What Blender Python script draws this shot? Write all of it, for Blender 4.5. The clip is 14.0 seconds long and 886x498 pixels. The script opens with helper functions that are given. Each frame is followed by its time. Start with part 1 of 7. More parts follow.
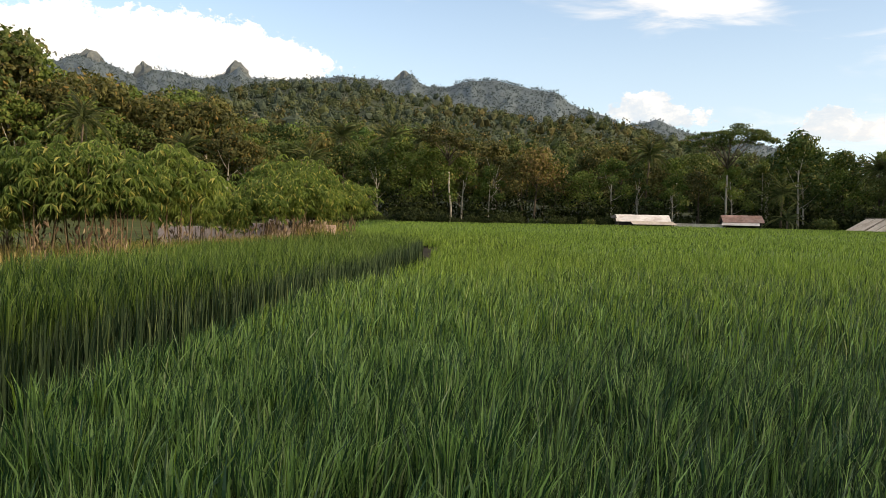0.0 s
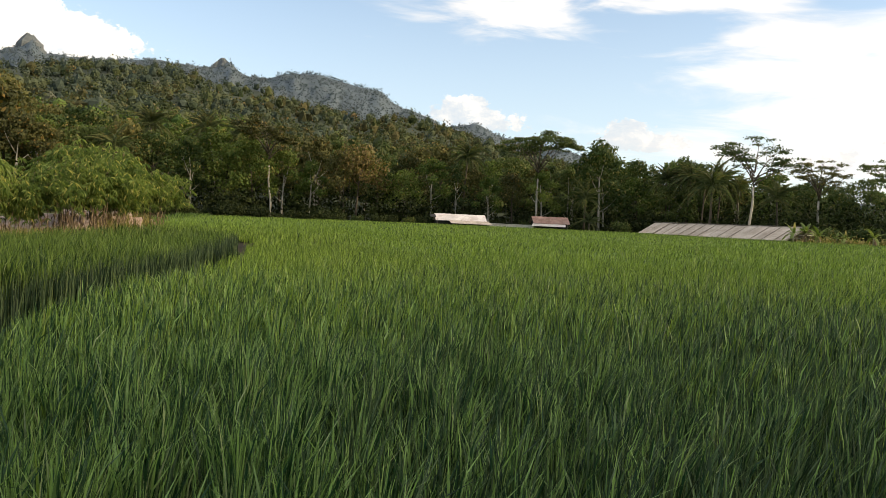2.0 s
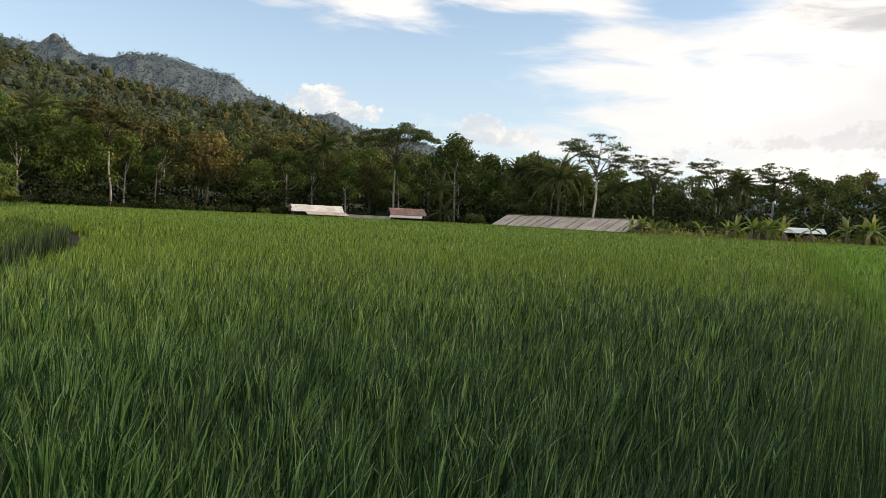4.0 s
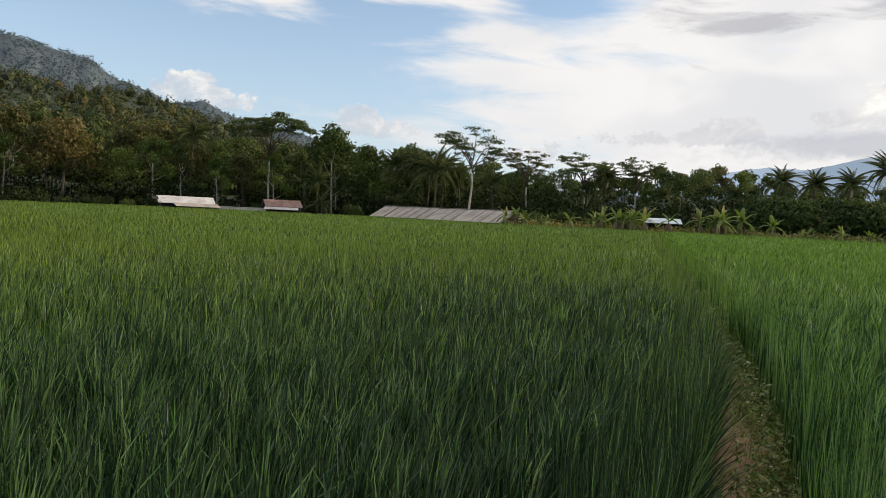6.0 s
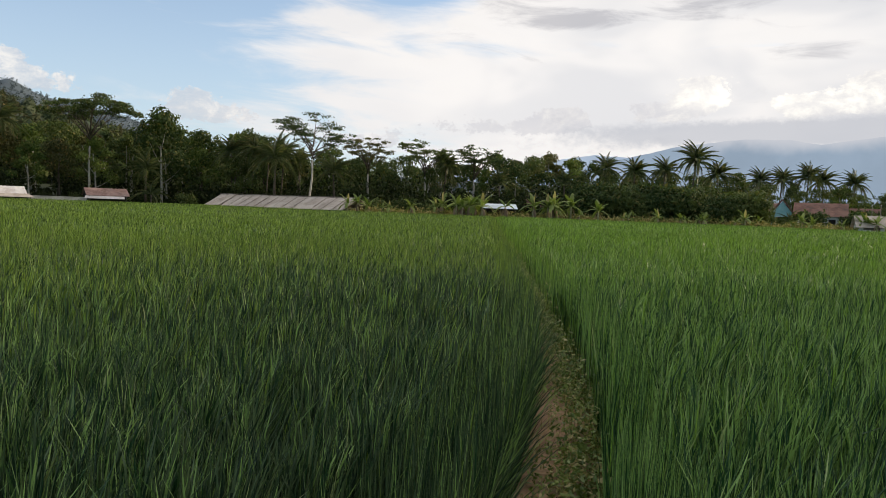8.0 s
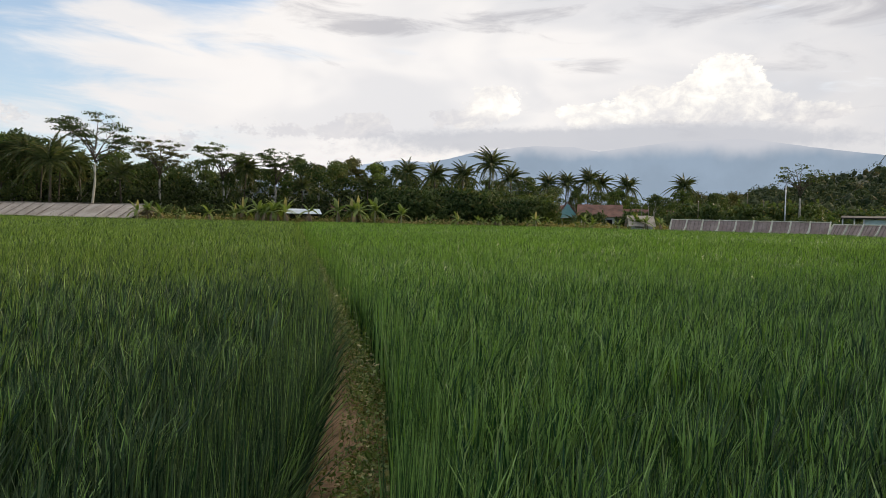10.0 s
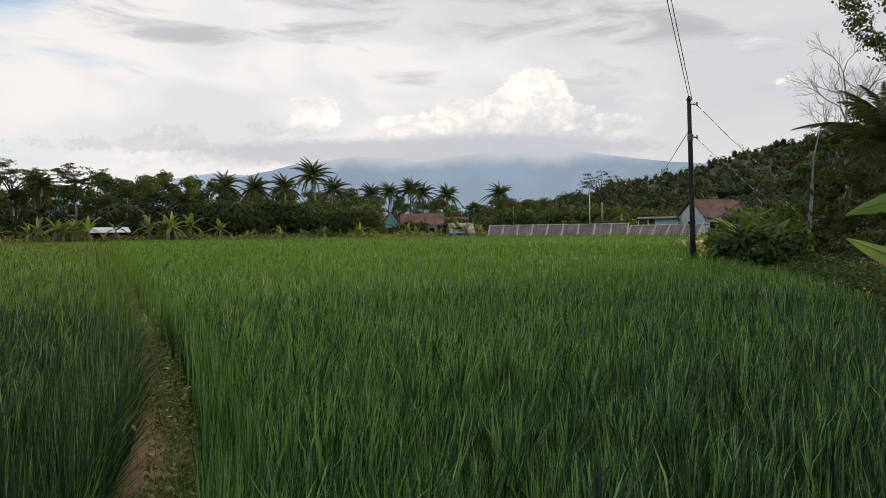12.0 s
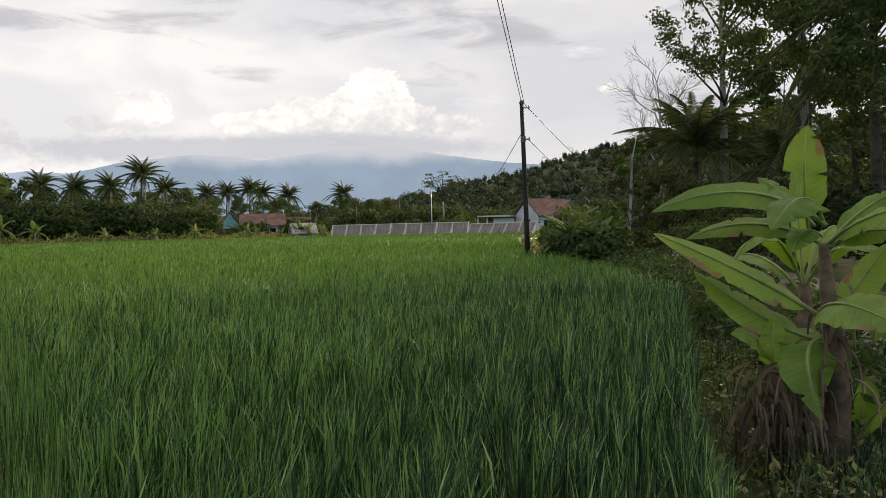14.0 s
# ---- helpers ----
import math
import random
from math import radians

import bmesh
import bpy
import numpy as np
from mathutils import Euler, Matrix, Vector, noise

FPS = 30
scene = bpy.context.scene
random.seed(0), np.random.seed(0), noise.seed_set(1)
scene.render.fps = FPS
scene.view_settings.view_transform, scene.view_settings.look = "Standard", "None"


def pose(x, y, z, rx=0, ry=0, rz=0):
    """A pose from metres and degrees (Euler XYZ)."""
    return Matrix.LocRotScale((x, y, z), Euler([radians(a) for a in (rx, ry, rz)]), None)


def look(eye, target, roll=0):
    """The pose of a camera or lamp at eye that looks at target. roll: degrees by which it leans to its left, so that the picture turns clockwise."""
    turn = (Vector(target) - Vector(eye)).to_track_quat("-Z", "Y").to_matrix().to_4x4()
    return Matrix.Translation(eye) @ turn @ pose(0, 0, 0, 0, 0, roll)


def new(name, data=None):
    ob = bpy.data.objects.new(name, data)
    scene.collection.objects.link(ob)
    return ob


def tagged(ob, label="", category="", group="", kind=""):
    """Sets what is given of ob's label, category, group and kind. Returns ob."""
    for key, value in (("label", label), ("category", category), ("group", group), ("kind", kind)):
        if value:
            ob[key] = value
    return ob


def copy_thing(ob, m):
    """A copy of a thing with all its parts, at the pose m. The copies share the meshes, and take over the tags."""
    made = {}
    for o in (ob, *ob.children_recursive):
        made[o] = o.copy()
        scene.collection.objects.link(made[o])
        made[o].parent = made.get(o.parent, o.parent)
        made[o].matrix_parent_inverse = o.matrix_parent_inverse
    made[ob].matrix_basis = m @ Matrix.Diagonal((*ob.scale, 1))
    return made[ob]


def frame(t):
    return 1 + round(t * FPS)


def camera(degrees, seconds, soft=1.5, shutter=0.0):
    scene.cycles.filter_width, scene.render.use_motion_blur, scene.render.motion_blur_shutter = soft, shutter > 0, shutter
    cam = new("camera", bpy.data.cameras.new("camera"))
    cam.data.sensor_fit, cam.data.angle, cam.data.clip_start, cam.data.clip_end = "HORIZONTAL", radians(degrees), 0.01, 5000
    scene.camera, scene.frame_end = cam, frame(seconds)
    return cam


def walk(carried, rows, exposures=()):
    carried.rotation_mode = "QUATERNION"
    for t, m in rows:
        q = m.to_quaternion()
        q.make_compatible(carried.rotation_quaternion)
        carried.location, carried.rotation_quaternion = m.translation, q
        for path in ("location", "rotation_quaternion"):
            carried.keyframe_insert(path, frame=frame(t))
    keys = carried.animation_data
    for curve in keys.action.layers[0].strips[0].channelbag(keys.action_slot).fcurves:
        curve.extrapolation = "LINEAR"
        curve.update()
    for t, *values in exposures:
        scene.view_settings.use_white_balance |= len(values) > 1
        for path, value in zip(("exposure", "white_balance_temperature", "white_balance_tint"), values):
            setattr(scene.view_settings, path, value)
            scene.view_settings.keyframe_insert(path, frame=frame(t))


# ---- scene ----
cam = camera(62.3, 14.0, soft=0.75)
# seconds, place in metres, heading, tilt and lean in degrees
ROWS = [
    (0.0, -0.000, 0.000, 1.500, 0.07, -2.63, -1.30),
    (0.5, 0.022, 0.014, 1.497, -3.55, -2.42, -1.59),
    (1.0, 0.048, 0.018, 1.498, -8.15, -2.17, -2.07),
    (1.5, 0.064, 0.019, 1.496, -10.74, -2.12, -2.07),
    (2.0, 0.079, 0.022, 1.495, -13.81, -2.39, -2.63),
    (2.5, 0.095, 0.023, 1.494, -16.79, -3.00, -2.52),
    (3.0, 0.111, 0.023, 1.499, -19.10, -3.03, -2.58),
    (3.5, 0.131, 0.013, 1.505, -22.10, -2.73, -2.74),
    (6.0, 0.255, -0.149, 1.492, -34.38, -2.71, -2.81),
    (6.5, 0.285, -0.173, 1.491, -37.32, -2.83, -2.33),
    (7.0, 0.320, -0.186, 1.492, -40.76, -2.97, -2.35),
    (9.5, 0.523, -0.209, 1.508, -56.89, -2.89, -1.56),
    (10.0, 0.560, -0.228, 1.503, -61.66, -2.38, -1.35),
    (10.5, 0.582, -0.240, 1.495, -65.45, -1.86, -0.76),
    (11.0, 0.604, -0.258, 1.485, -69.44, -2.41, -0.24),
    (11.5, 0.623, -0.274, 1.485, -71.90, -1.86, 0.60),
    (12.0, 0.628, -0.283, 1.479, -75.21, -1.44, 0.67),
    (12.5, 0.641, -0.299, 1.476, -78.37, -1.52, 0.55),
    (13.0, 0.640, -0.315, 1.475, -80.80, -1.46, 1.41),
    (13.5, 0.629, -0.322, 1.474, -84.88, -1.18, 1.11),
    (14.0, 0.631, -0.336, 1.472, -87.35, -1.68, 1.29),
]
walk(cam, [(t, pose(x, y, z, 0, 0, yaw) @ pose(0, 0, 0, pitch) @ pose(0, 0, 0, 0, roll) @ pose(0, 0, 0, 90))
           for t, x, y, z, yaw, pitch, roll in ROWS],
     exposures=[(0.0, 0.25, 7000, 10), (3.0, 0.18, 6900, 9), (6.0, -0.17, 6450, 9), (9.5, -0.13, 6550, 10), (12.0, -0.20, 6550, 10), (14.0, -0.10, 6600, 10)])

# ---- sky and sun ----
SUN_BEARING, SUN_HEIGHT = 114.0, 17.5


def graph(tree):
    """Short helpers for node trees."""
    nodes, links = tree.nodes, tree.links

    def put(socket, value):
        if hasattr(value, "is_linked"):
            links.new(value, socket)
        elif value is not None:
            socket.default_value = value

    def node(kind, ins=(), **sets):
        n = nodes.new(kind)
        for k, v in sets.items():
            setattr(n, k, v)
        for k, v in dict(ins).items():
            put(n.inputs[k], v)
        return n

    def calc(op, a, b=0.0, c=0.0, clamp=False):
        n = nodes.new("ShaderNodeMath")
        n.operation, n.use_clamp = op, clamp
        put(n.inputs[0], a), put(n.inputs[1], b), put(n.inputs[2], c)
        return n.outputs[0]

    def blend(f, a, b, how="MIX"):
        n = nodes.new("ShaderNodeMix")
        n.data_type, n.blend_type = "RGBA", how
        put(n.inputs[0], f), put(n.inputs[6], a), put(n.inputs[7], b)
        return n.outputs[2]

    def ramp(v, lo, hi, a=0.0, b=1.0):
        n = nodes.new("ShaderNodeMapRange")
        n.interpolation_type = "SMOOTHSTEP"
        put(n.inputs[0], v), put(n.inputs[1], lo), put(n.inputs[2], hi), put(n.inputs[3], a), put(n.inputs[4], b)
        return n.outputs[0]

    def grain(vec, scale, detail=4.0, rough=0.55, warp=0.0):
        n = nodes.new("ShaderNodeTexNoise")
        put(n.inputs["Vector"], vec)
        n.inputs["Scale"].default_value, n.inputs["Detail"].default_value = scale, detail
        n.inputs["Roughness"].default_value, n.inputs["Distortion"].default_value = rough, warp
        return n.outputs["Fac"]

    return node, calc, blend, ramp, grain, links


def sky():
    world = bpy.data.worlds.new("sky")
    scene.world = world
    world.use_nodes = True
    tree = world.node_tree
    tree.nodes.clear()
    node, calc, blend, ramp, grain, links = graph(tree)
    way = node("ShaderNodeTexCoord").outputs["Generated"]
    xyz = node("ShaderNodeSeparateXYZ", {0: way})
    bearing = calc("MULTIPLY", calc("ARCTAN2", xyz.outputs[0], xyz.outputs[1]), 57.296)
    height = calc("MULTIPLY", calc("ARCSINE", xyz.outputs[2]), 57.296)
    plan = node("ShaderNodeCombineXYZ", {0: bearing, 1: calc("MULTIPLY", height, 1.35)}).outputs[0]
    flat = node("ShaderNodeCombineXYZ", {0: bearing, 1: calc("MULTIPLY", height, 4.0), 2: 3.0}).outputs[0]
    diagonal = node("ShaderNodeCombineXYZ", {0: calc("ADD", bearing, calc("MULTIPLY", height, 1.2)), 1: calc("MULTIPLY", height, 4.5), 2: 9.0}).outputs[0]

    def blob(b, h, sb, sh, much):
        u = calc("DIVIDE", calc("SUBTRACT", bearing, b), sb)
        v = calc("DIVIDE", calc("SUBTRACT", height, h), sh)
        return calc("MULTIPLY", calc("EXPONENT", calc("MULTIPLY", calc("ADD", calc("MULTIPLY", u, u), calc("MULTIPLY", v, v)), -1.0)), much)

    def heap(rows):
        total = blob(*rows[0])
        for r in rows[1:]:
            total = calc("ADD", total, blob(*r))
        return total

    clear = node("ShaderNodeTexSky", sky_type="NISHITA", sun_disc=False, sun_elevation=radians(SUN_HEIGHT),
                 sun_rotation=radians(SUN_BEARING), altitude=300.0, air_density=1.0, dust_density=1.2, ozone_density=2.0)
    blue = blend(1.0, clear.outputs[0], (SKY_GAIN * 1.0, SKY_GAIN * 1.0, SKY_GAIN * 1.02, 1), "MULTIPLY")
    # pale towards the horizon
    blue = blend(ramp(height, 24.0, 2.0, 0.12, 0.55), blue, (0.72, 0.84, 0.97, 1))
    # thin high sheet in the west, wisps at its edge
    rough = grain(flat, 0.11, 6.0, 0.6, 0.6)
    fine = grain(diagonal, 0.10, 5.0, 0.55, 0.4)
    sheet = calc("ADD", ramp(bearing, 23.0, 55.0), calc("MULTIPLY", calc("SUBTRACT", fine, 0.5), 1.5))
    wisps = heap([(20, 15.6, 9, 2.2, 0.95), (37, 11.5, 8, 3.0, 0.55), (12, 18, 7, 2.0, 0.6), (-30, 24, 25, 5.0, 0.6), (30, 6.5, 14, 1.6, 0.35), (33, 18, 8, 2.5, 0.35), (43, 17, 5, 3.5, -0.7)])
    veil = ramp(calc("ADD", calc("MULTIPLY", sheet, 1.0), calc("MULTIPLY", wisps, calc("ADD", fine, 0.35))), 0.28, 0.85)
    veil_colour = blend(ramp(bearing, 62.0, 90.0), (1.03, 1.0, 0.985, 1), (0.85, 0.84, 0.855, 1))
    glow = heap([(60, 10.0, 20, 6.0, 0.06), (80, 13, 9, 3.0, 0.10)])
    veil_colour = blend(1.0, veil_colour, node("ShaderNodeCombineColor", {0: glow, 1: calc("MULTIPLY", glow, 0.93), 2: calc("MULTIPLY", glow, 0.82)}).outputs[0], "ADD")
    drift = grain(node("ShaderNodeCombineXYZ", {0: bearing, 1: calc("MULTIPLY", height, 2.6), 2: 21.0}).outputs[0], 0.075, 3.0, 0.5, 0.4)
    veil_colour = blend(calc("MULTIPLY", ramp(drift, 0.60, 0.38), ramp(bearing, 38.0, 60.0, 0.2, 0.45)), veil_colour, (0.66, 0.69, 0.76, 1))
    veil_colour = blend(calc("MULTIPLY", ramp(drift, 0.56, 0.72), 0.6), veil_colour, (1.02, 0.98, 0.955, 1))
    colour = blend(veil, blue, veil_colour)
    # grey streaks under the sheet
    streak = calc("MULTIPLY", ramp(calc("ADD", rough, heap([(57, 14.3, 5.5, 0.8, 0.24), (75, 15.0, 13, 1.2, 0.20), (73, 11.6, 4, 0.7, 0.22), (90, 14.5, 9, 1.5, 0.16), (100, 18, 16, 3, 0.12), (68, 17.5, 20, 1.6, 0.12), (105, 9, 8, 1.5, 0.12)])), 0.58, 0.80), ramp(bearing, 40.0, 52.0))
    colour = blend(calc("MULTIPLY", streak, 0.62), colour, (0.46, 0.46, 0.51, 1))
    # heaped clouds
    lumps = calc("ADD", calc("MULTIPLY", grain(plan, 0.42, 9.0, 0.62, 0.35), 0.62), calc("MULTIPLY", grain(plan, 1.5, 6.0, 0.65, 0.2), 0.38))
    body = heap([(-28, 11.2, 8, 3.4, 0.75), (-18, 11.6, 6, 2.5, 0.70), (-12, 10.6, 4.2, 2.0, 0.6), (15.2, 8.6, 1.9, 1.7, 0.62), (18.2, 7.6, 2.6, 1.2, 0.55), (12.4, 7.6, 2.0, 1.2, 0.5),
                 (27.5, 7.2, 3.2, 1.0, 0.62), (29, 6.2, 4.5, 0.8, 0.5), (40, 5.0, 6, 1.0, 0.45),
                 (56, 7.3, 2.2, 0.9, 0.66), (65.4, 8.9, 2.5, 1.7, 0.80), (62.5, 7.6, 2.4, 1.0, 0.6), (72.0, 7.9, 2.4, 1.3, 0.72), (76, 8.8, 2.2, 1.5, 0.74), (82.3, 10.4, 2.5, 2.3, 0.74), (85, 8.6, 3.4, 1.6, 0.6), (79.5, 8.6, 2.6, 1.6, 0.6),
                 (88.5, 7.9, 2.4, 0.7, 0.68), (100.5, 10.2, 2.4, 0.8, 0.42), (48, 6.4, 5, 1.0, 0.42), (54, 6.6, 3, 1.2, 0.45)])
    thick = ramp(calc("ADD", body, calc("MULTIPLY", calc("SUBTRACT", lumps, 0.5), 1.7)), 0.36, 0.50)
    shade = ramp(calc("ADD", calc("ADD", calc("MULTIPLY", grain(plan, 0.5, 7.0, 0.65, 0.4), 3.2), calc("MULTIPLY", grain(plan, 2.0, 4.0, 0.6), 0.8)), calc("MULTIPLY", height, 0.20)), 2.9, 4.5)
    heap_colour = blend(shade, (0.67, 0.66, 0.71, 1), (1.12, 1.08, 1.02, 1))
    gold = heap([(74, 8.4, 6, 1.4, 0.35), (66, 8.8, 3, 1.2, 0.3), (83, 10.5, 4, 2.0, 0.25)])
    heap_colour = blend(1.0, heap_colour, node("ShaderNodeCombineColor", {0: gold, 1: calc("MULTIPLY", gold, 0.93), 2: calc("MULTIPLY", gold, 0.7)}).outputs[0], "ADD")
    colour = blend(calc("MULTIPLY", thick, calc("ADD", calc("MULTIPLY", shade, 0.5), 0.45)), colour, heap_colour)
    # grey bank resting on the far mountain
    bank = ramp(calc("ADD", heap([(60, 5.9, 8, 1.15, 0.62), (71, 6.2, 9, 1.15, 0.85), (82, 6.5, 8, 1.1, 0.85), (49, 4.8, 8, 0.9, 0.3), (92, 6.0, 6, 0.9, 0.4)]), calc("MULTIPLY", calc("SUBTRACT", lumps, 0.5), 1.3)), 0.30, 0.85)
    colour = blend(calc("MULTIPLY", bank, 0.80), colour, (0.63, 0.645, 0.70, 1))
    # added unseen bright cloud over the whole upper sky, lifting the light below
    colour = blend(ramp(height, 24.0, 50.0, 0.0, 0.75), colour, (1.25, 1.24, 1.22, 1))
    back = node("ShaderNodeBackground", {0: colour, 1: 1.0})
    links.new(back.outputs[0], node("ShaderNodeOutputWorld").inputs[0])


SKY_GAIN = 0.21
sky()

sun = new("sun", bpy.data.lights.new("sun", "SUN"))
sun.data.energy, sun.data.angle, sun.data.color = 4.2, radians(6.0), (1.0, 0.82, 0.58)
_b, _h = radians(SUN_BEARING), radians(SUN_HEIGHT)
sun.matrix_world = look(Vector((math.sin(_b) * math.cos(_h), math.cos(_b) * math.cos(_h), math.sin(_h))) * 100, (0, 0, 0))

# ---- materials ----
def surface(name, dark, light, scale=1.0, rough=0.8, metal=0.0, bump=0.3, fine=6.0, third=None, third_much=0.5, spec=0.3):
    """A plain surface: two colours mixed by broad stains, a third by patches, fine grain and relief."""
    m = bpy.data.materials.new(name)
    m.use_nodes = True
    node, calc, blend, ramp, grain, links = graph(m.node_tree)
    out = m.node_tree.nodes["Principled BSDF"]
    at = node("ShaderNodeTexCoord").outputs["Object"]
    broad, small = grain(at, scale, 5.0, 0.6, 0.3), grain(at, scale * fine, 4.0, 0.6)
    mixed = calc("ADD", calc("MULTIPLY", broad, 0.6), calc("MULTIPLY", small, 0.4))
    colour = blend(ramp(mixed, 0.35, 0.65), (*dark, 1), (*light, 1))
    if third:
        colour = blend(calc("MULTIPLY", ramp(grain(at, scale * 1.7, 6.0, 0.65, 0.5), 0.5, 0.68), third_much), colour, (*third, 1))
    links.new(colour, out.inputs["Base Color"])
    out.inputs["Roughness"].default_value, out.inputs["Metallic"].default_value = rough, metal
    out.inputs["Specular IOR Level"].default_value = spec
    relief = node("ShaderNodeBump", {"Height": mixed, "Strength": bump, "Distance": 0.03})
    links.new(relief.outputs[0], out.inputs["Normal"])
    return m


def foliage(name, dark, light, odd, odd_much=0.12, through_much=0.3, gloss=0.35, patch=0.25, spec=0.25, single=0.5):
    """Leaves: each leaf its own shade, patches over the plant, some light coming through."""
    m = bpy.data.materials.new(name)
    m.use_nodes = True
    node, calc, blend, ramp, grain, links = graph(m.node_tree)
    out = m.node_tree.nodes["Principled BSDF"]
    one = node("ShaderNodeNewGeometry").outputs["Random Per Island"]
    whole = node("ShaderNodeObjectInfo").outputs["Random"]
    at = node("ShaderNodeTexCoord").outputs["Object"]
    mixed = calc("ADD", calc("ADD", calc("MULTIPLY", one, single), calc("MULTIPLY", grain(at, patch, 3.0), 1.0 - single)), calc("MULTIPLY", calc("SUBTRACT", whole, 0.5), 0.35))
    colour = blend(ramp(mixed, 0.2, 0.85), (*dark, 1), (*light, 1))
    colour = blend(ramp(calc("FRACT", calc("MULTIPLY", one, 17.3)), 1.0 - odd_much, 1.0 - odd_much + 0.05), colour, (*odd, 1))
    links.new(colour, out.inputs["Base Color"])
    out.inputs["Roughness"].default_value = gloss
    out.inputs["Specular IOR Level"].default_value = spec
    lit = node("ShaderNodeBsdfTranslucent", {0: blend(1.0, colour, (1.1, 1.25, 0.6, 1), "MULTIPLY")})
    both = node("ShaderNodeMixShader", {0: through_much})
    links.new(out.outputs[0], both.inputs[1]), links.new(lit.outputs[0], both.inputs[2])
    links.new(both.outputs[0], m.node_tree.nodes["Material Output"].inputs[0])
    return m


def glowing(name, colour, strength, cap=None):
    """The distance beyond the haze: a plain backdrop that emits its haze colour."""
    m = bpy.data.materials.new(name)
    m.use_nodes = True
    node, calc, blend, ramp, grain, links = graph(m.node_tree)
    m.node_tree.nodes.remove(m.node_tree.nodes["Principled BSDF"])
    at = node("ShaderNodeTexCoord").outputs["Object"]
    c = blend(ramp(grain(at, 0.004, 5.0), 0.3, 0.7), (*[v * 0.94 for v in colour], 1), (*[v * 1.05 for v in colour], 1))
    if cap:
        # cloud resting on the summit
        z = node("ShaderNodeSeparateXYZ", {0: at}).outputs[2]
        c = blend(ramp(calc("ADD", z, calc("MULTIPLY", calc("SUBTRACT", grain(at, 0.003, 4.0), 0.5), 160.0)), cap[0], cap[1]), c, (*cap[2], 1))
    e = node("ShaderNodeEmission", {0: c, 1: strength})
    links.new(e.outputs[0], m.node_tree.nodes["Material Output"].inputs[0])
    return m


# rice near the walk: the bluish tone of shade is put into these two colours
RICE_SHADE_BLUE = foliage("rice_leaf_shade_blue", (0.015, 0.048, 0.019), (0.252, 0.372, 0.118), (0.38, 0.42, 0.22), 0.05, 0.24, 0.45, 0.22, spec=0.28, single=0.84)
RICE_SHADE_GREEN = foliage("rice_leaf_shade_green", (0.014, 0.050, 0.017), (0.238, 0.365, 0.104), (0.36, 0.43, 0.19), 0.05, 0.24, 0.45, 0.22, spec=0.28, single=0.84)
# dark bluish leaf whose colour stands in for shade
RICE_SHADE_DARK = foliage("rice_leaf_shade_dark", (0.009, 0.024, 0.012), (0.082, 0.122, 0.058), (0.14, 0.18, 0.07), 0.05, 0.15, 0.5, 0.22, spec=0.2, single=0.8)
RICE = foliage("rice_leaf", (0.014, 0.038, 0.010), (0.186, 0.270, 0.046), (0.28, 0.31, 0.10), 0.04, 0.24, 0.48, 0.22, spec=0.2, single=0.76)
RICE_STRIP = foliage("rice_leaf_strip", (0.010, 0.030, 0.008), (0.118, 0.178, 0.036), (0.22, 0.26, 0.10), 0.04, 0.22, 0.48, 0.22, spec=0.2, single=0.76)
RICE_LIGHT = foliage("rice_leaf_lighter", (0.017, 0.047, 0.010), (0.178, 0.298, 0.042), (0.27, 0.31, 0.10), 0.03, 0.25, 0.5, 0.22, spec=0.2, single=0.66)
# very dark green standing for the shade between rice stems
RICE_STEM_SHADE = surface("rice_stems", (0.008, 0.022, 0.009), (0.022, 0.050, 0.015), 0.6, 0.9, third=(0.03, 0.04, 0.012))
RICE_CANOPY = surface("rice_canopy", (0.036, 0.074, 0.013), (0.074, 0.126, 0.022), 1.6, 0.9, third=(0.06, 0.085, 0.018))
MUD = surface("wet_mud", (0.020, 0.017, 0.012), (0.045, 0.036, 0.024), 0.8, 0.9, spec=0.1, third=(0.02, 0.03, 0.01))
PATH = surface("trodden_earth", (0.21, 0.125, 0.070), (0.44, 0.28, 0.165), 1.6, 0.95, bump=0.8, fine=14, third=(0.07, 0.075, 0.03), third_much=0.6)
SOIL = surface("field_ground", (0.030, 0.040, 0.014), (0.075, 0.085, 0.030), 0.25, 0.95, bump=0.6, fine=12, third=(0.10, 0.075, 0.04), third_much=0.4, spec=0.04)
ROAD = surface("old_asphalt", (0.11, 0.088, 0.07), (0.175, 0.14, 0.115), 0.7, 0.9, bump=0.4, fine=20, third=(0.16, 0.13, 0.10))
CONCRETE = surface("concrete", (0.33, 0.31, 0.28), (0.50, 0.48, 0.43), 1.2, 0.85, third=(0.22, 0.21, 0.18))
FOREST_FLOOR = surface("forest_floor", (0.014, 0.021, 0.010), (0.036, 0.046, 0.020), 0.05, 0.95)
# ridge floor and crags carry bluish distance haze in their base colours
RIDGE_FLOOR_HAZED = surface("ridge_scrub_haze_tinted", (0.054, 0.073, 0.088), (0.090, 0.115, 0.132), 0.02, 0.95, third=(0.10, 0.11, 0.11), third_much=0.3)
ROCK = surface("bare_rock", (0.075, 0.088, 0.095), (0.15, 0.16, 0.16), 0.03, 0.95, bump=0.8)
LEAF_DEEP = foliage("leaf_deep_green", (0.032, 0.055, 0.018), (0.105, 0.130, 0.040), (0.17, 0.15, 0.05), 0.08, 0.3, 0.6, spec=0.12)
LEAF_FRESH = foliage("leaf_fresh_green", (0.050, 0.085, 0.020), (0.150, 0.185, 0.045), (0.22, 0.19, 0.06), 0.08, 0.3, 0.6, spec=0.12)
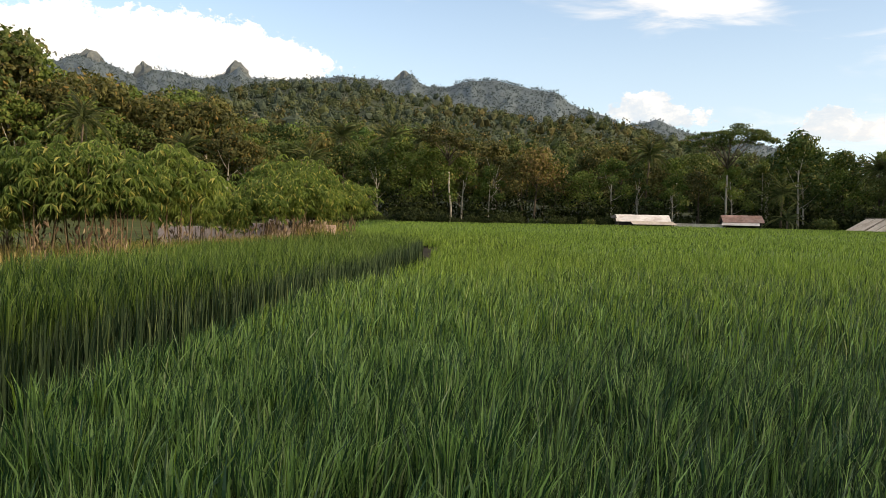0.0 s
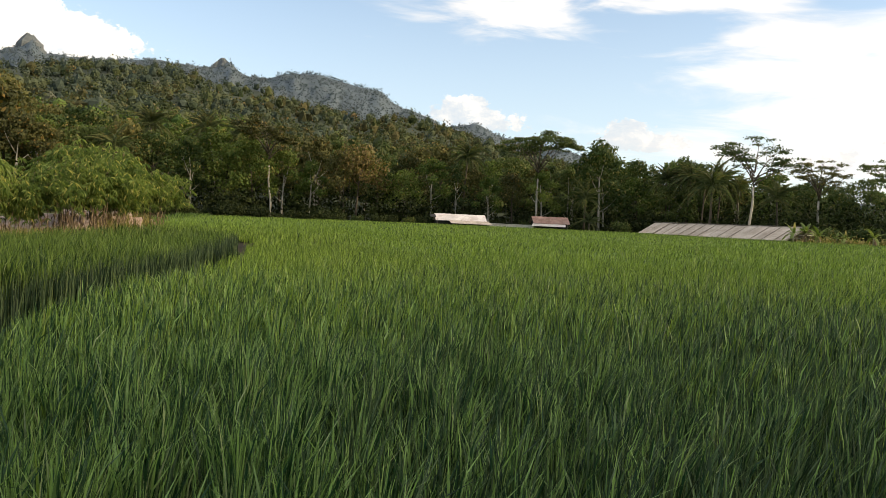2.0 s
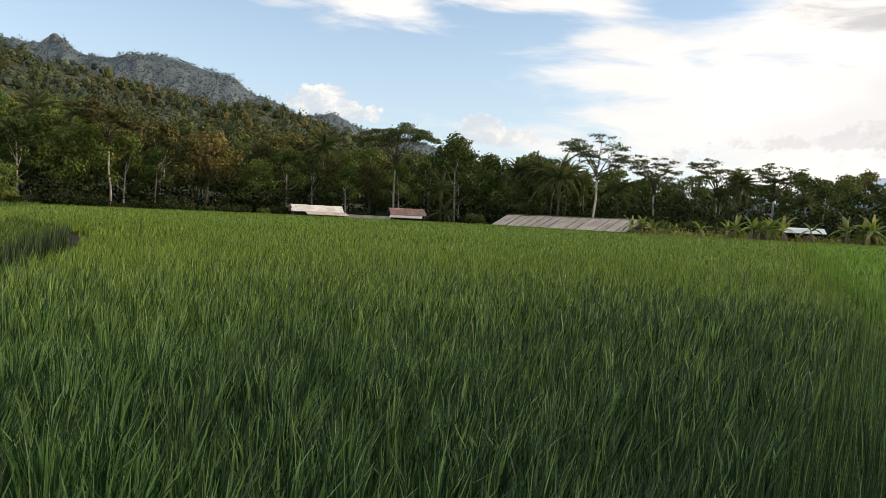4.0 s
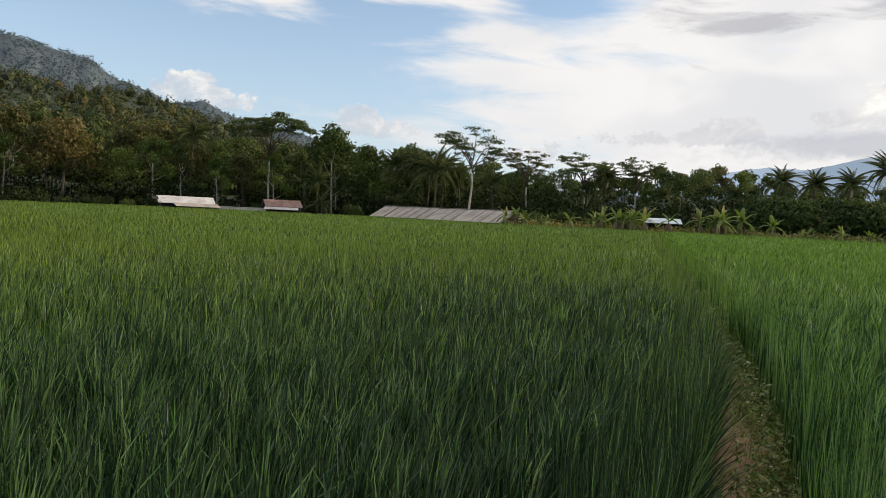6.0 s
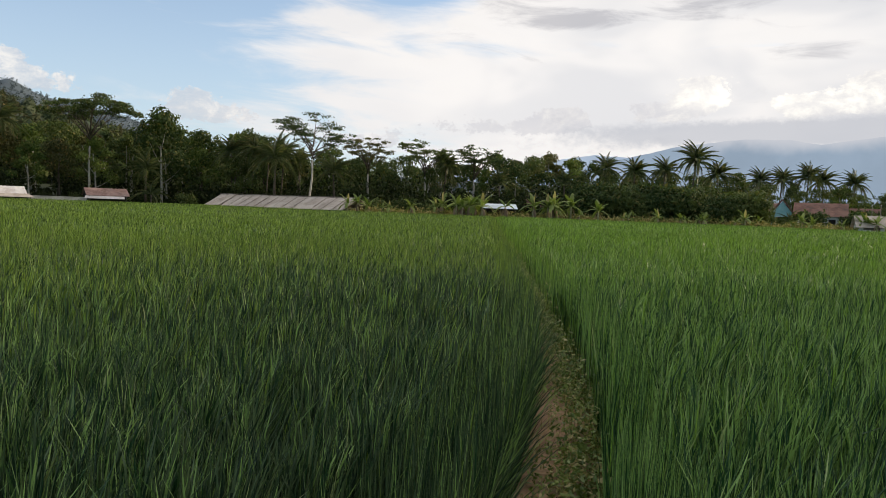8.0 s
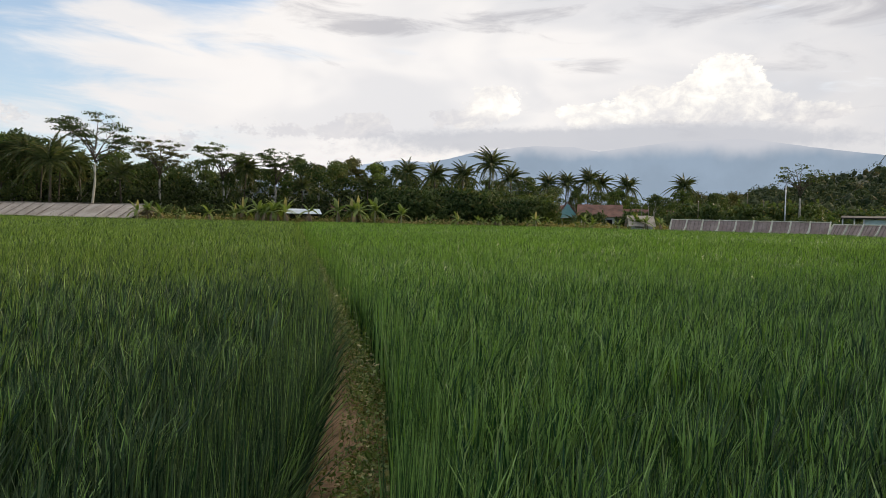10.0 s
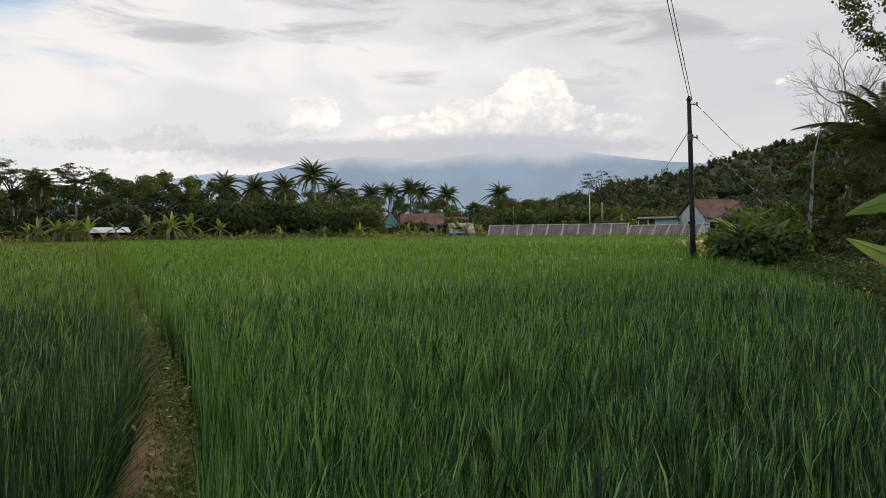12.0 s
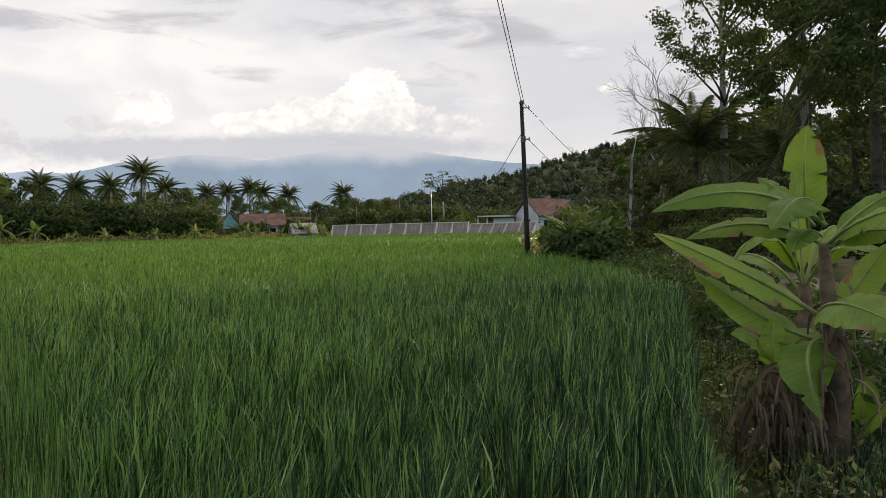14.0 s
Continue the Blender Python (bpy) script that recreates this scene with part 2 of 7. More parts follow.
# very dark leaf: the shade under trees is put into its colour
LEAF_SHADE = foliage("leaf_shade_dark", (0.010, 0.016, 0.007), (0.042, 0.054, 0.019), (0.10, 0.10, 0.04), 0.05, 0.2, 0.7, spec=0.06)
LEAF_OLIVE = foliage("leaf_olive", (0.046, 0.052, 0.020), (0.138, 0.130, 0.046), (0.22, 0.15, 0.05), 0.10, 0.28, 0.6, spec=0.12)
LEAF_AMBER = foliage("leaf_amber", (0.12, 0.090, 0.040), (0.29, 0.205, 0.085), (0.12, 0.12, 0.03), 0.25, 0.3, 0.6, spec=0.12)
# ridge trees: distance haze mixed into the leaf colour
LEAF_RIDGE_HAZED = foliage("leaf_ridge_haze_tinted", (0.078, 0.101, 0.116), (0.114, 0.142, 0.158), (0.13, 0.14, 0.14), 0.05, 0.1, 0.85, patch=0.01, spec=0.02)
LEAF_PALM = foliage("palm_leaflet", (0.046, 0.066, 0.026), (0.150, 0.172, 0.068), (0.24, 0.18, 0.08), 0.08, 0.28, 0.45, spec=0.2)
LEAF_CASSAVA = foliage("cassava_leaf", (0.080, 0.122, 0.034), (0.235, 0.285, 0.085), (0.40, 0.37, 0.13), 0.10, 0.40, 0.5, spec=0.2)


def banana_material():
    """Broad leaf: fine parallel veins from the midrib, yellowing, brown dry patches at the margin."""
    m = bpy.data.materials.new("banana_leaf")
    m.use_nodes = True
    node, calc, blend, ramp, grain, links = graph(m.node_tree)
    out = m.node_tree.nodes["Principled BSDF"]
    uv = node("ShaderNodeSeparateXYZ", {0: node("ShaderNodeUVMap", uv_map="leaf").outputs[0]})
    across = calc("ABSOLUTE", calc("SUBTRACT", calc("MULTIPLY", uv.outputs[1], 2.0), 1.0))
    at = node("ShaderNodeTexCoord").outputs["Object"]
    vein_at = node("ShaderNodeCombineXYZ", {0: calc("ADD", calc("MULTIPLY", uv.outputs[0], 60.0), calc("MULTIPLY", across, -6.0))}).outputs[0]
    vein = grain(vein_at, 1.0, 2.0)
    broad = grain(at, 3.0, 4.0, 0.6, 0.4)
    tone = calc("ADD", calc("MULTIPLY", vein, 0.45), calc("MULTIPLY", broad, 0.55))
    whole = node("ShaderNodeObjectInfo").outputs["Random"]
    colour = blend(ramp(calc("ADD", tone, calc("MULTIPLY", calc("SUBTRACT", whole, 0.5), 0.25)), 0.3, 0.7), (0.115, 0.195, 0.028, 1), (0.285, 0.375, 0.070, 1))
    colour = blend(ramp(across, 0.10, 0.03), colour, (0.38, 0.42, 0.14, 1))
    dry = ramp(calc("ADD", calc("ADD", calc("MULTIPLY", across, 0.28), calc("MULTIPLY", grain(at, 4.5, 5.0, 0.65, 0.6), 0.9)), calc("MULTIPLY", whole, 0.08)), 0.78, 0.84)
    colour = blend(dry, colour, (0.28, 0.17, 0.09, 1))
    links.new(colour, out.inputs["Base Color"])
    out.inputs["Roughness"].default_value, out.inputs["Specular IOR Level"].default_value = 0.45, 0.25
    relief = node("ShaderNodeBump", {"Height": tone, "Strength": 0.35, "Distance": 0.01})
    links.new(relief.outputs[0], out.inputs["Normal"])
    lit = node("ShaderNodeBsdfTranslucent", {0: blend(1.0, colour, (1.3, 1.35, 0.55, 1), "MULTIPLY")})
    both = node("ShaderNodeMixShader", {0: 0.42})
    links.new(out.outputs[0], both.inputs[1]), links.new(lit.outputs[0], both.inputs[2])
    links.new(both.outputs[0], m.node_tree.nodes["Material Output"].inputs[0])
    return m


LEAF_BANANA = banana_material()
LEAF_BANANA_FAR = foliage("banana_leaf_far", (0.085, 0.125, 0.030), (0.25, 0.29, 0.10), (0.36, 0.30, 0.14), 0.15, 0.35, 0.6, spec=0.1)
# darker copy of the far banana leaf, with shade in its colour
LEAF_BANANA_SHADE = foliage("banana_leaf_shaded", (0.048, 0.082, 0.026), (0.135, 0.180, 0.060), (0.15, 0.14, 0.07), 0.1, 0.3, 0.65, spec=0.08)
LEAF_DRY = foliage("dry_leaf", (0.090, 0.060, 0.042), (0.32, 0.24, 0.17), (0.36, 0.29, 0.21), 0.15, 0.2, 0.85, 1.5, spec=0.1)
PATH_HERB = foliage("path_herb_leaf", (0.085, 0.130, 0.032), (0.28, 0.33, 0.10), (0.42, 0.36, 0.18), 0.2, 0.3)
WEED = foliage("weed_leaf", (0.055, 0.090, 0.020), (0.17, 0.205, 0.050), (0.34, 0.28, 0.12), 0.25, 0.3)
STRAW = foliage("straw_weed", (0.17, 0.14, 0.050), (0.44, 0.35, 0.15), (0.10, 0.14, 0.03), 0.3, 0.25, 0.8, spec=0.1)
BARK_PALE = surface("bark_pale", (0.24, 0.22, 0.18), (0.46, 0.43, 0.36), 0.8, 0.9, fine=9, third=(0.12, 0.11, 0.08))
BARK_DARK = surface("bark_dark", (0.045, 0.036, 0.026), (0.13, 0.105, 0.075), 0.9, 0.95, fine=9)
BANANA_STEM = surface("banana_stem", (0.055, 0.034, 0.020), (0.21, 0.135, 0.078), 3.0, 0.75, fine=5, third=(0.12, 0.13, 0.04), third_much=0.4)
BANANA_STEM_PALE = surface("banana_stem_pale", (0.17, 0.17, 0.085), (0.40, 0.38, 0.22), 2.0, 0.75, fine=5, third=(0.16, 0.11, 0.06), third_much=0.5)
STALK_GREEN = surface("green_stalk", (0.16, 0.20, 0.05), (0.32, 0.34, 0.11), 3.0, 0.5)
STEM_CASSAVA = surface("cassava_stem", (0.075, 0.055, 0.034), (0.19, 0.14, 0.085), 3.0, 0.85)
METAL_PALE = surface("sheet_metal_pale", (0.52, 0.46, 0.43), (0.74, 0.68, 0.63), 0.5, 0.5, 0.2, third=(0.40, 0.28, 0.22))
METAL_RUST = surface("sheet_metal_rusty", (0.20, 0.115, 0.090), (0.38, 0.24, 0.20), 0.6, 0.7, 0.1, third=(0.30, 0.25, 0.22))
METAL_BLUE = surface("sheet_metal_bluish", (0.42, 0.48, 0.52), (0.62, 0.68, 0.72), 0.5, 0.45, 0.2)
SHEET_OLD = surface("weathered_sheet", (0.36, 0.29, 0.235), (0.58, 0.49, 0.41), 0.6, 0.9, third=(0.25, 0.20, 0.165), fine=9, spec=0.1)
NETTING = surface("faded_netting", (0.24, 0.175, 0.16), (0.38, 0.29, 0.265), 0.5, 0.85, third=(0.28, 0.19, 0.165))
WOOD_GREY = surface("weathered_wood", (0.10, 0.085, 0.065), (0.26, 0.22, 0.175), 1.5, 0.9, fine=9)
WOOD_BLACK = surface("tarred_wood", (0.012, 0.011, 0.010), (0.040, 0.034, 0.030), 1.5, 0.7, fine=9)
BAMBOO = surface("pale_bamboo", (0.52, 0.48, 0.38), (0.72, 0.68, 0.57), 1.5, 0.6)
TILE = surface("clay_tile", (0.115, 0.060, 0.045), (0.24, 0.125, 0.090), 0.7, 0.85, third=(0.09, 0.07, 0.06))
PAINT_WHITE = surface("white_plaster", (0.58, 0.57, 0.54), (0.78, 0.77, 0.73), 0.6, 0.85, third=(0.45, 0.43, 0.38))
PAINT_TEAL = surface("teal_paint", (0.22, 0.44, 0.43), (0.34, 0.58, 0.56), 0.6, 0.8)
PAINT_PINK = surface("salmon_paint", (0.46, 0.22, 0.15), (0.62, 0.33, 0.23), 0.6, 0.8)
# near-black colour standing for the shade inside sheds and behind windows
DARK_OPENING = surface("dark_interior", (0.010, 0.010, 0.010), (0.025, 0.023, 0.020), 1.0, 0.9)
BRICK = surface("brick_stack", (0.50, 0.34, 0.29), (0.74, 0.62, 0.57), 2.5, 0.9, third=(0.80, 0.75, 0.70))
CABLE = surface("black_cable", (0.012, 0.012, 0.012), (0.03, 0.03, 0.03), 4.0, 0.6)
STEEL = surface("galvanised_steel", (0.42, 0.43, 0.44), (0.60, 0.61, 0.62), 3.0, 0.4, 0.7)
LAMP_GLASS = surface("lamp_panel", (0.30, 0.33, 0.36), (0.45, 0.47, 0.50), 3.0, 0.2)
# far mountains give off their haze colour as emission
HAZE_FAR = glowing("far_mountain_haze_glow", (0.335, 0.425, 0.54), 1.0, (345.0, 455.0, (0.66, 0.675, 0.73)))
HAZE_FAINT = glowing("faint_mountain_haze_glow", (0.46, 0.56, 0.70), 1.0)

# ---- building helpers ----
class Shape:
    """Gathers vertices and faces, then becomes one mesh."""

    def __init__(self):
        self.v, self.f, self.n = [], [], 0

    def add(self, verts, faces):
        verts = np.asarray(verts, float).reshape(-1, 3)
        self.v.append(verts)
        self.f.extend([tuple(i + self.n for i in f) for f in faces])
        self.n += len(verts)
        return self

    def many(self, verts, faces):
        """verts: (k, m, 3), the same faces for each of the k."""
        k, m, _ = verts.shape
        self.v.append(verts.reshape(-1, 3))
        for f in faces:
            idx = np.arange(k)[:, None] * m + np.array(f)[None, :] + self.n
            self.f.extend(map(tuple, idx.tolist()))
        self.n += k * m
        return self

    def tube(self, points, radii, sides=6, cap=True):
        points = [Vector(p) for p in points]
        rings = []
        for i, p in enumerate(points):
            d = (points[min(i + 1, len(points) - 1)] - points[max(i - 1, 0)]).normalized()
            a = d.orthogonal().normalized() if i == 0 else (a - d * a.dot(d)).normalized()
            b = d.cross(a)
            for k in range(sides):
                w = 2 * math.pi * k / sides
                rings.append(p + (a * math.cos(w) + b * math.sin(w)) * radii[i])
        faces = []
        for i in range(len(points) - 1):
            for k in range(sides):
                j = (k + 1) % sides
                faces.append((i * sides + k, i * sides + j, (i + 1) * sides + j, (i + 1) * sides + k))
        if cap:
            faces.append(tuple(range(sides))[::-1])
            faces.append(tuple((len(points) - 1) * sides + k for k in range(sides)))
        return self.add([tuple(r) for r in rings], faces)

    def box(self, lo, hi):
        (x, y, z), (X, Y, Z) = lo, hi
        return self.add([(x, y, z), (X, y, z), (X, Y, z), (x, Y, z), (x, y, Z), (X, y, Z), (X, Y, Z), (x, Y, Z)],
                        [(0, 3, 2, 1), (4, 5, 6, 7), (0, 1, 5, 4), (1, 2, 6, 5), (2, 3, 7, 6), (3, 0, 4, 7)])

    def slab(self, corners, thick):
        """A flat sheet of four corners with a thickness downwards along its normal."""
        c = [Vector(p) for p in corners]
        nrm = (c[1] - c[0]).cross(c[3] - c[0]).normalized() * thick
        pts = [tuple(p) for p in c] + [tuple(p - nrm) for p in c]
        return self.add(pts, [(0, 1, 2, 3), (7, 6, 5, 4), (0, 4, 5, 1), (1, 5, 6, 2), (2, 6, 7, 3), (3, 7, 4, 0)])

    def mesh(self, name, material, smooth=False):
        me = bpy.data.meshes.new(name)
        me.from_pydata(np.concatenate(self.v) if self.v else [], [], self.f)
        me.materials.append(material)
        if smooth:
            me.polygons.foreach_set("use_smooth", np.ones(len(me.polygons), bool))
        me.update()
        return me


def thing(name, label, category, group="", at=None, kind=""):
    ob = new(name)
    ob.empty_display_size = 0.2
    if at is not None:
        ob.matrix_basis = at
    return tagged(ob, label, category, group, kind)


def part(name, shape, material, parent=None, label="", smooth=False, at=None):
    me = shape if isinstance(shape, bpy.types.Mesh) else shape.mesh(name, material, smooth)
    ob = new(name, me)
    if parent:
        ob.parent = parent
    if at is not None:
        ob.matrix_basis = at
    if label:
        ob["label"] = label
    return ob


def setting(name, shape, material, label, category, smooth=False, kind="structure"):
    return tagged(part(name, shape, material, smooth=smooth), label, category, kind=kind)


def polar(bearing, dist, z=0.0):
    """A place by its bearing (clockwise from straight ahead) and its distance from the walk's start."""
    return Vector((dist * math.sin(radians(bearing)), dist * math.cos(radians(bearing)), z))


def rise(elevation, dist):
    """The height that shows at an elevation in degrees at a distance."""
    return 1.5 + dist * math.tan(radians(elevation))


def unit(v):
    return v / np.maximum(np.linalg.norm(v, axis=-1, keepdims=True), 1e-9)


def leaves(shape, centres, outward, length, width, rng, droop=0.3):
    """Single leaves or small sprays: folded pointed blades, facing roughly outward."""
    k = len(centres)
    nrm = unit(outward + rng.normal(0, 0.55, (k, 3)))
    along = unit(np.cross(nrm, rng.normal(0, 1, (k, 3))))
    along = unit(along - np.array([0, 0, droop]))
    side = unit(np.cross(along, nrm))
    nrm = np.cross(side, along)
    L = (length * rng.uniform(0.6, 1.3, k))[:, None]
    W = (width * rng.uniform(0.6, 1.3, k))[:, None]
    a = centres - along * L * 0.5
    b = centres + side * W * 0.5 - nrm * W * 0.18
    c = centres + along * L * 0.55 - np.array([0, 0, 1.0]) * L * 0.08
    d = centres - side * W * 0.5 - nrm * W * 0.18
    return shape.many(np.stack([a, b, c, d], 1), [(0, 1, 2), (0, 2, 3)])


def crown(blobs, count, length, width, seed, inside=0.25, droop=0.3, flat=0.0):
    """Leaves on and in a heap of uneven balls (x, y, z, rx, rz)."""
    rng = np.random.default_rng(seed)
    blobs = np.array(blobs, float)
    weight = blobs[:, 3] ** 2
    pick = rng.choice(len(blobs), count, p=weight / weight.sum())
    ways = unit(rng.normal(0, 1, (count, 3)) + np.array([0, 0, 0.25]))
    reach = np.where(rng.random(count) < inside, rng.uniform(0.3, 0.9, count), rng.uniform(0.82, 1.12, count))
    # lumps on every ball
    lump = 1.0 + 0.22 * np.sin(ways[:, 0] * 7 + pick * 1.7) * np.sin(ways[:, 1] * 6 + pick) + 0.15 * np.sin(ways[:, 2] * 9 + pick * 2.1)
    size = np.stack([blobs[pick, 3], blobs[pick, 3], blobs[pick, 4]], 1)
    centres = blobs[pick, :3] + ways * size * (reach * lump)[:, None]
    out = unit(ways * np.array([1, 1, 1.0]) + np.array([0, 0, flat]))
    return leaves(Shape(), centres, out, length, width, rng, droop)


def bent(a, b, sag, steps=5, side=(0, 0, 0)):
    a, b, side = Vector(a), Vector(b), Vector(side)
    return [a.lerp(b, s / steps) + (Vector((0, 0, -sag)) + side) * math.sin(math.pi * s / steps) for s in range(steps + 1)]

# ---- the ground ----
PATH_LINE = [(-3.2, -3.6), (-2.2, -2.1), (-0.8, -0.85), (0.6, 0.05), (1.9, 0.95), (3.62, 2.0), (4.83, 2.8), (6.2, 3.85), (7.3, 4.75), (10.6, 7.5), (15.6, 11.6), (22.2, 17.2), (40, 32.0), (62, 50.5), (86, 70.5)]
GROOVE_LINE = [(-2.3, 0.6), (-2.32, 3.8), (-2.29, 4.6), (-2.25, 6.1), (-2.0, 7.9), (-1.48, 10.4), (-0.93, 14.1), (-0.5, 21.7), (-0.5, 23.8), (-1.4, 26), (-3.0, 27.6), (-5.8, 29.2)]
FIELD_EDGE = ([(-5.6, 0.9), (-5.6, 9.1), (-5.55, 12), (-5.45, 15.4), (-4.3, 21.7), (-5.3, 34), (-6.6, 48), (-9.0, 84)]
              + [tuple(polar(b, d)[:2]) for b, d in ((-3, 92), (4, 98), (13, 110), (22, 117), (28, 117), (33, 108), (39.5, 96), (46, 103), (58, 108), (68, 112), (79, 110), (89, 103), (94, 87))]
              + [(60, -3.6), (40, -2.6), (24.4, -1.95), (18.6, -2.9), (14.5, -3.2), (8.85, -2.62), (4.83, -1.55), (3.45, -1.2), (2.7, -1.05), (1.9, -0.7), (1.5, 0.2), (0.4, 0.75), (-2.0, 0.85)])


def inside(points, outline):
    x, y = points[:, 0], points[:, 1]
    hit = np.zeros(len(points), bool)
    for (ax, ay), (bx, by) in zip(outline, outline[1:] + outline[:1]):
        if ay == by:
            continue
        cross = ((ay > y) != (by > y)) & (x < (bx - ax) * (y - ay) / (by - ay) + ax)
        hit ^= cross
    return hit


def off_line(points, line):
    best = np.full(len(points), 1e9)
    for a, b in zip(line, line[1:]):
        a, b = np.array(a), np.array(b)
        s = np.clip(((points - a) @ (b - a)) / ((b - a) @ (b - a)), 0, 1)
        best = np.minimum(best, np.linalg.norm(points - a - s[:, None] * (b - a), axis=1))
    return best


def strip(line, half, z, wobble=0.0, rise_mid=0.0, seed=1):
    """A band along a line, resampled, with uneven edges and a raised middle."""
    rng = np.random.default_rng(seed)
    pts = []
    for a, b in zip(line, line[1:]):
        n = max(1, int(math.dist(a, b) / 0.6))
        n = min(n, 40)
        pts += [Vector((*a, 0)).lerp(Vector((*b, 0)), i / n) for i in range(n)]
    pts.append(Vector((*line[-1], 0)))
    verts, faces = [], []
    for i, p in enumerate(pts):
        d = (pts[min(i + 1, len(pts) - 1)] - pts[max(i - 1, 0)]).normalized()
        s = Vector((-d.y, d.x, 0))
        h = half * (1 + rng.uniform(-wobble, wobble))
        for u, lift in ((-1.0, 0.0), (-0.55, 0.8), (0.0, 1.0), (0.55, 0.8), (1.0, 0.0)):
            q = p + s * h * u
            verts.append((q.x, q.y, z + rise_mid * lift + (rng.uniform(-0.015, 0.015) if 0 < lift else 0)))
    for i in range(len(pts) - 1):
        for k in range(4):
            faces.append((i * 5 + k, (i + 1) * 5 + k, (i + 1) * 5 + k + 1, i * 5 + k + 1))
    return Shape().add(verts, faces)


def ground_sheet():
    """One sheet to the horizon, finer and uneven near the walk."""
    s = Shape()
    rings = [0.0, 1, 2, 3.5, 5, 7, 10, 14, 20, 28, 40, 60, 90, 130, 200, 400, 900, 2000, 4800]
    spokes = 96
    verts, faces = [(0, -2, -0.03)], []
    for r in rings[1:]:
        for k in range(spokes):
            a = 2 * math.pi * k / spokes
            x, y = r * math.sin(a), r * math.cos(a) - 2
            verts.append((x, y, -0.03 + (0.025 * noise.noise((x * 0.7, y * 0.7, 0)) if r < 60 else 0)))
    for k in range(spokes):
        faces.append((0, 1 + (k + 1) % spokes, 1 + k))
    for i in range(len(rings) - 2):
        for k in range(spokes):
            j = (k + 1) % spokes
            a, b = 1 + i * spokes, 1 + (i + 1) * spokes
            faces.append((a + k, a + j, b + j, b + k))
    return s.add(verts, faces)


setting("ground", ground_sheet(), SOIL, "uneven grassy brown earth reaching to the hills", "ground", smooth=True)
paddy = Shape().add([(x, y, 0.0) for x, y in FIELD_EDGE], [tuple(range(len(FIELD_EDGE)))])
setting("paddy_mud", paddy, MUD, "dark wet mud under the standing rice", "mud")
setting("path", strip(PATH_LINE, 0.30, 0.0, 0.2, 0.13), PATH, "narrow trodden reddish earth path on a low bank", "path", smooth=True)
setting("field_bank", strip(GROOVE_LINE, 0.2, 0.0, 0.25, 0.12, 2), MUD, "low muddy bank between two rice plots", "bank", smooth=True)
ROAD_LINE = [(-40, -2.6), (-12, -4.6), (0, -5.0), (8, -5.75), (26.3, -8.0), (45, -11.5), (70, -20)]
setting("road", strip(ROAD_LINE, 1.55, 0.03, 0.02, 0.06, 3), ROAD, "narrow worn village road of brownish asphalt", "road", smooth=True)


# ---- rice ----
def blades(points, height, width, rng, levels, base=0.0, spread=0.19, short=False, push=None, rooted=False, reach=(0.18, 0.38)):
    """Upright tapering leaves; push leans each one away from the middle of its tuft, rooted ones show down to the ground."""
    k = len(points)
    h = height * (0.70 + 0.38 * rng.random(k) ** 0.8)
    base = np.where(rooted, 0.02, np.maximum(base, h - rng.uniform(*reach, k))) if short else np.full(k, base)
    turn = rng.uniform(0, 2 * math.pi, k)
    lean = np.stack([np.cos(turn), np.sin(turn)], 1) * (np.abs(rng.normal(0, spread, k)) * h)[:, None]
    lean += np.array([0.02, -0.015]) * h[:, None]
    if push is not None:
        lean += push
    face = turn + math.pi / 2 + rng.normal(0, 0.6, k)
    side = np.stack([np.cos(face), np.sin(face), np.zeros(k)], 1)
    w = width * rng.uniform(0.65, 1.25, k)
    rows = []
    for i in range(levels):
        s = i / (levels - 1)
        low = base + (h - base) * s
        mid = np.stack([points[:, 0] + lean[:, 0] * s ** 2, points[:, 1] + lean[:, 1] * s ** 2, low - 0.10 * h * s ** 3 * np.abs(lean).sum(1) / h], 1)
        if i == levels - 1:
            rows.append(mid[:, None])
        else:
            half = (w * (0.75, 1.0, 0.8)[min(i, 2)] * 0.5)[:, None] * side
            rows.append(np.stack([mid - half, mid + half], 1))
    verts = np.concatenate(rows, 1)
    faces = [(2 * i, 2 * i + 1, 2 * i + 3, 2 * i + 2) for i in range(levels - 2)]
    faces.append((2 * levels - 4, 2 * levels - 3, 2 * levels - 2))
    return verts, faces


TUFT = 0.21


def tuft_hash(cell, a, b):
    v = np.sin(cell[:, 0] * a + cell[:, 1] * b) * 43758.5453
    return v - np.floor(v)


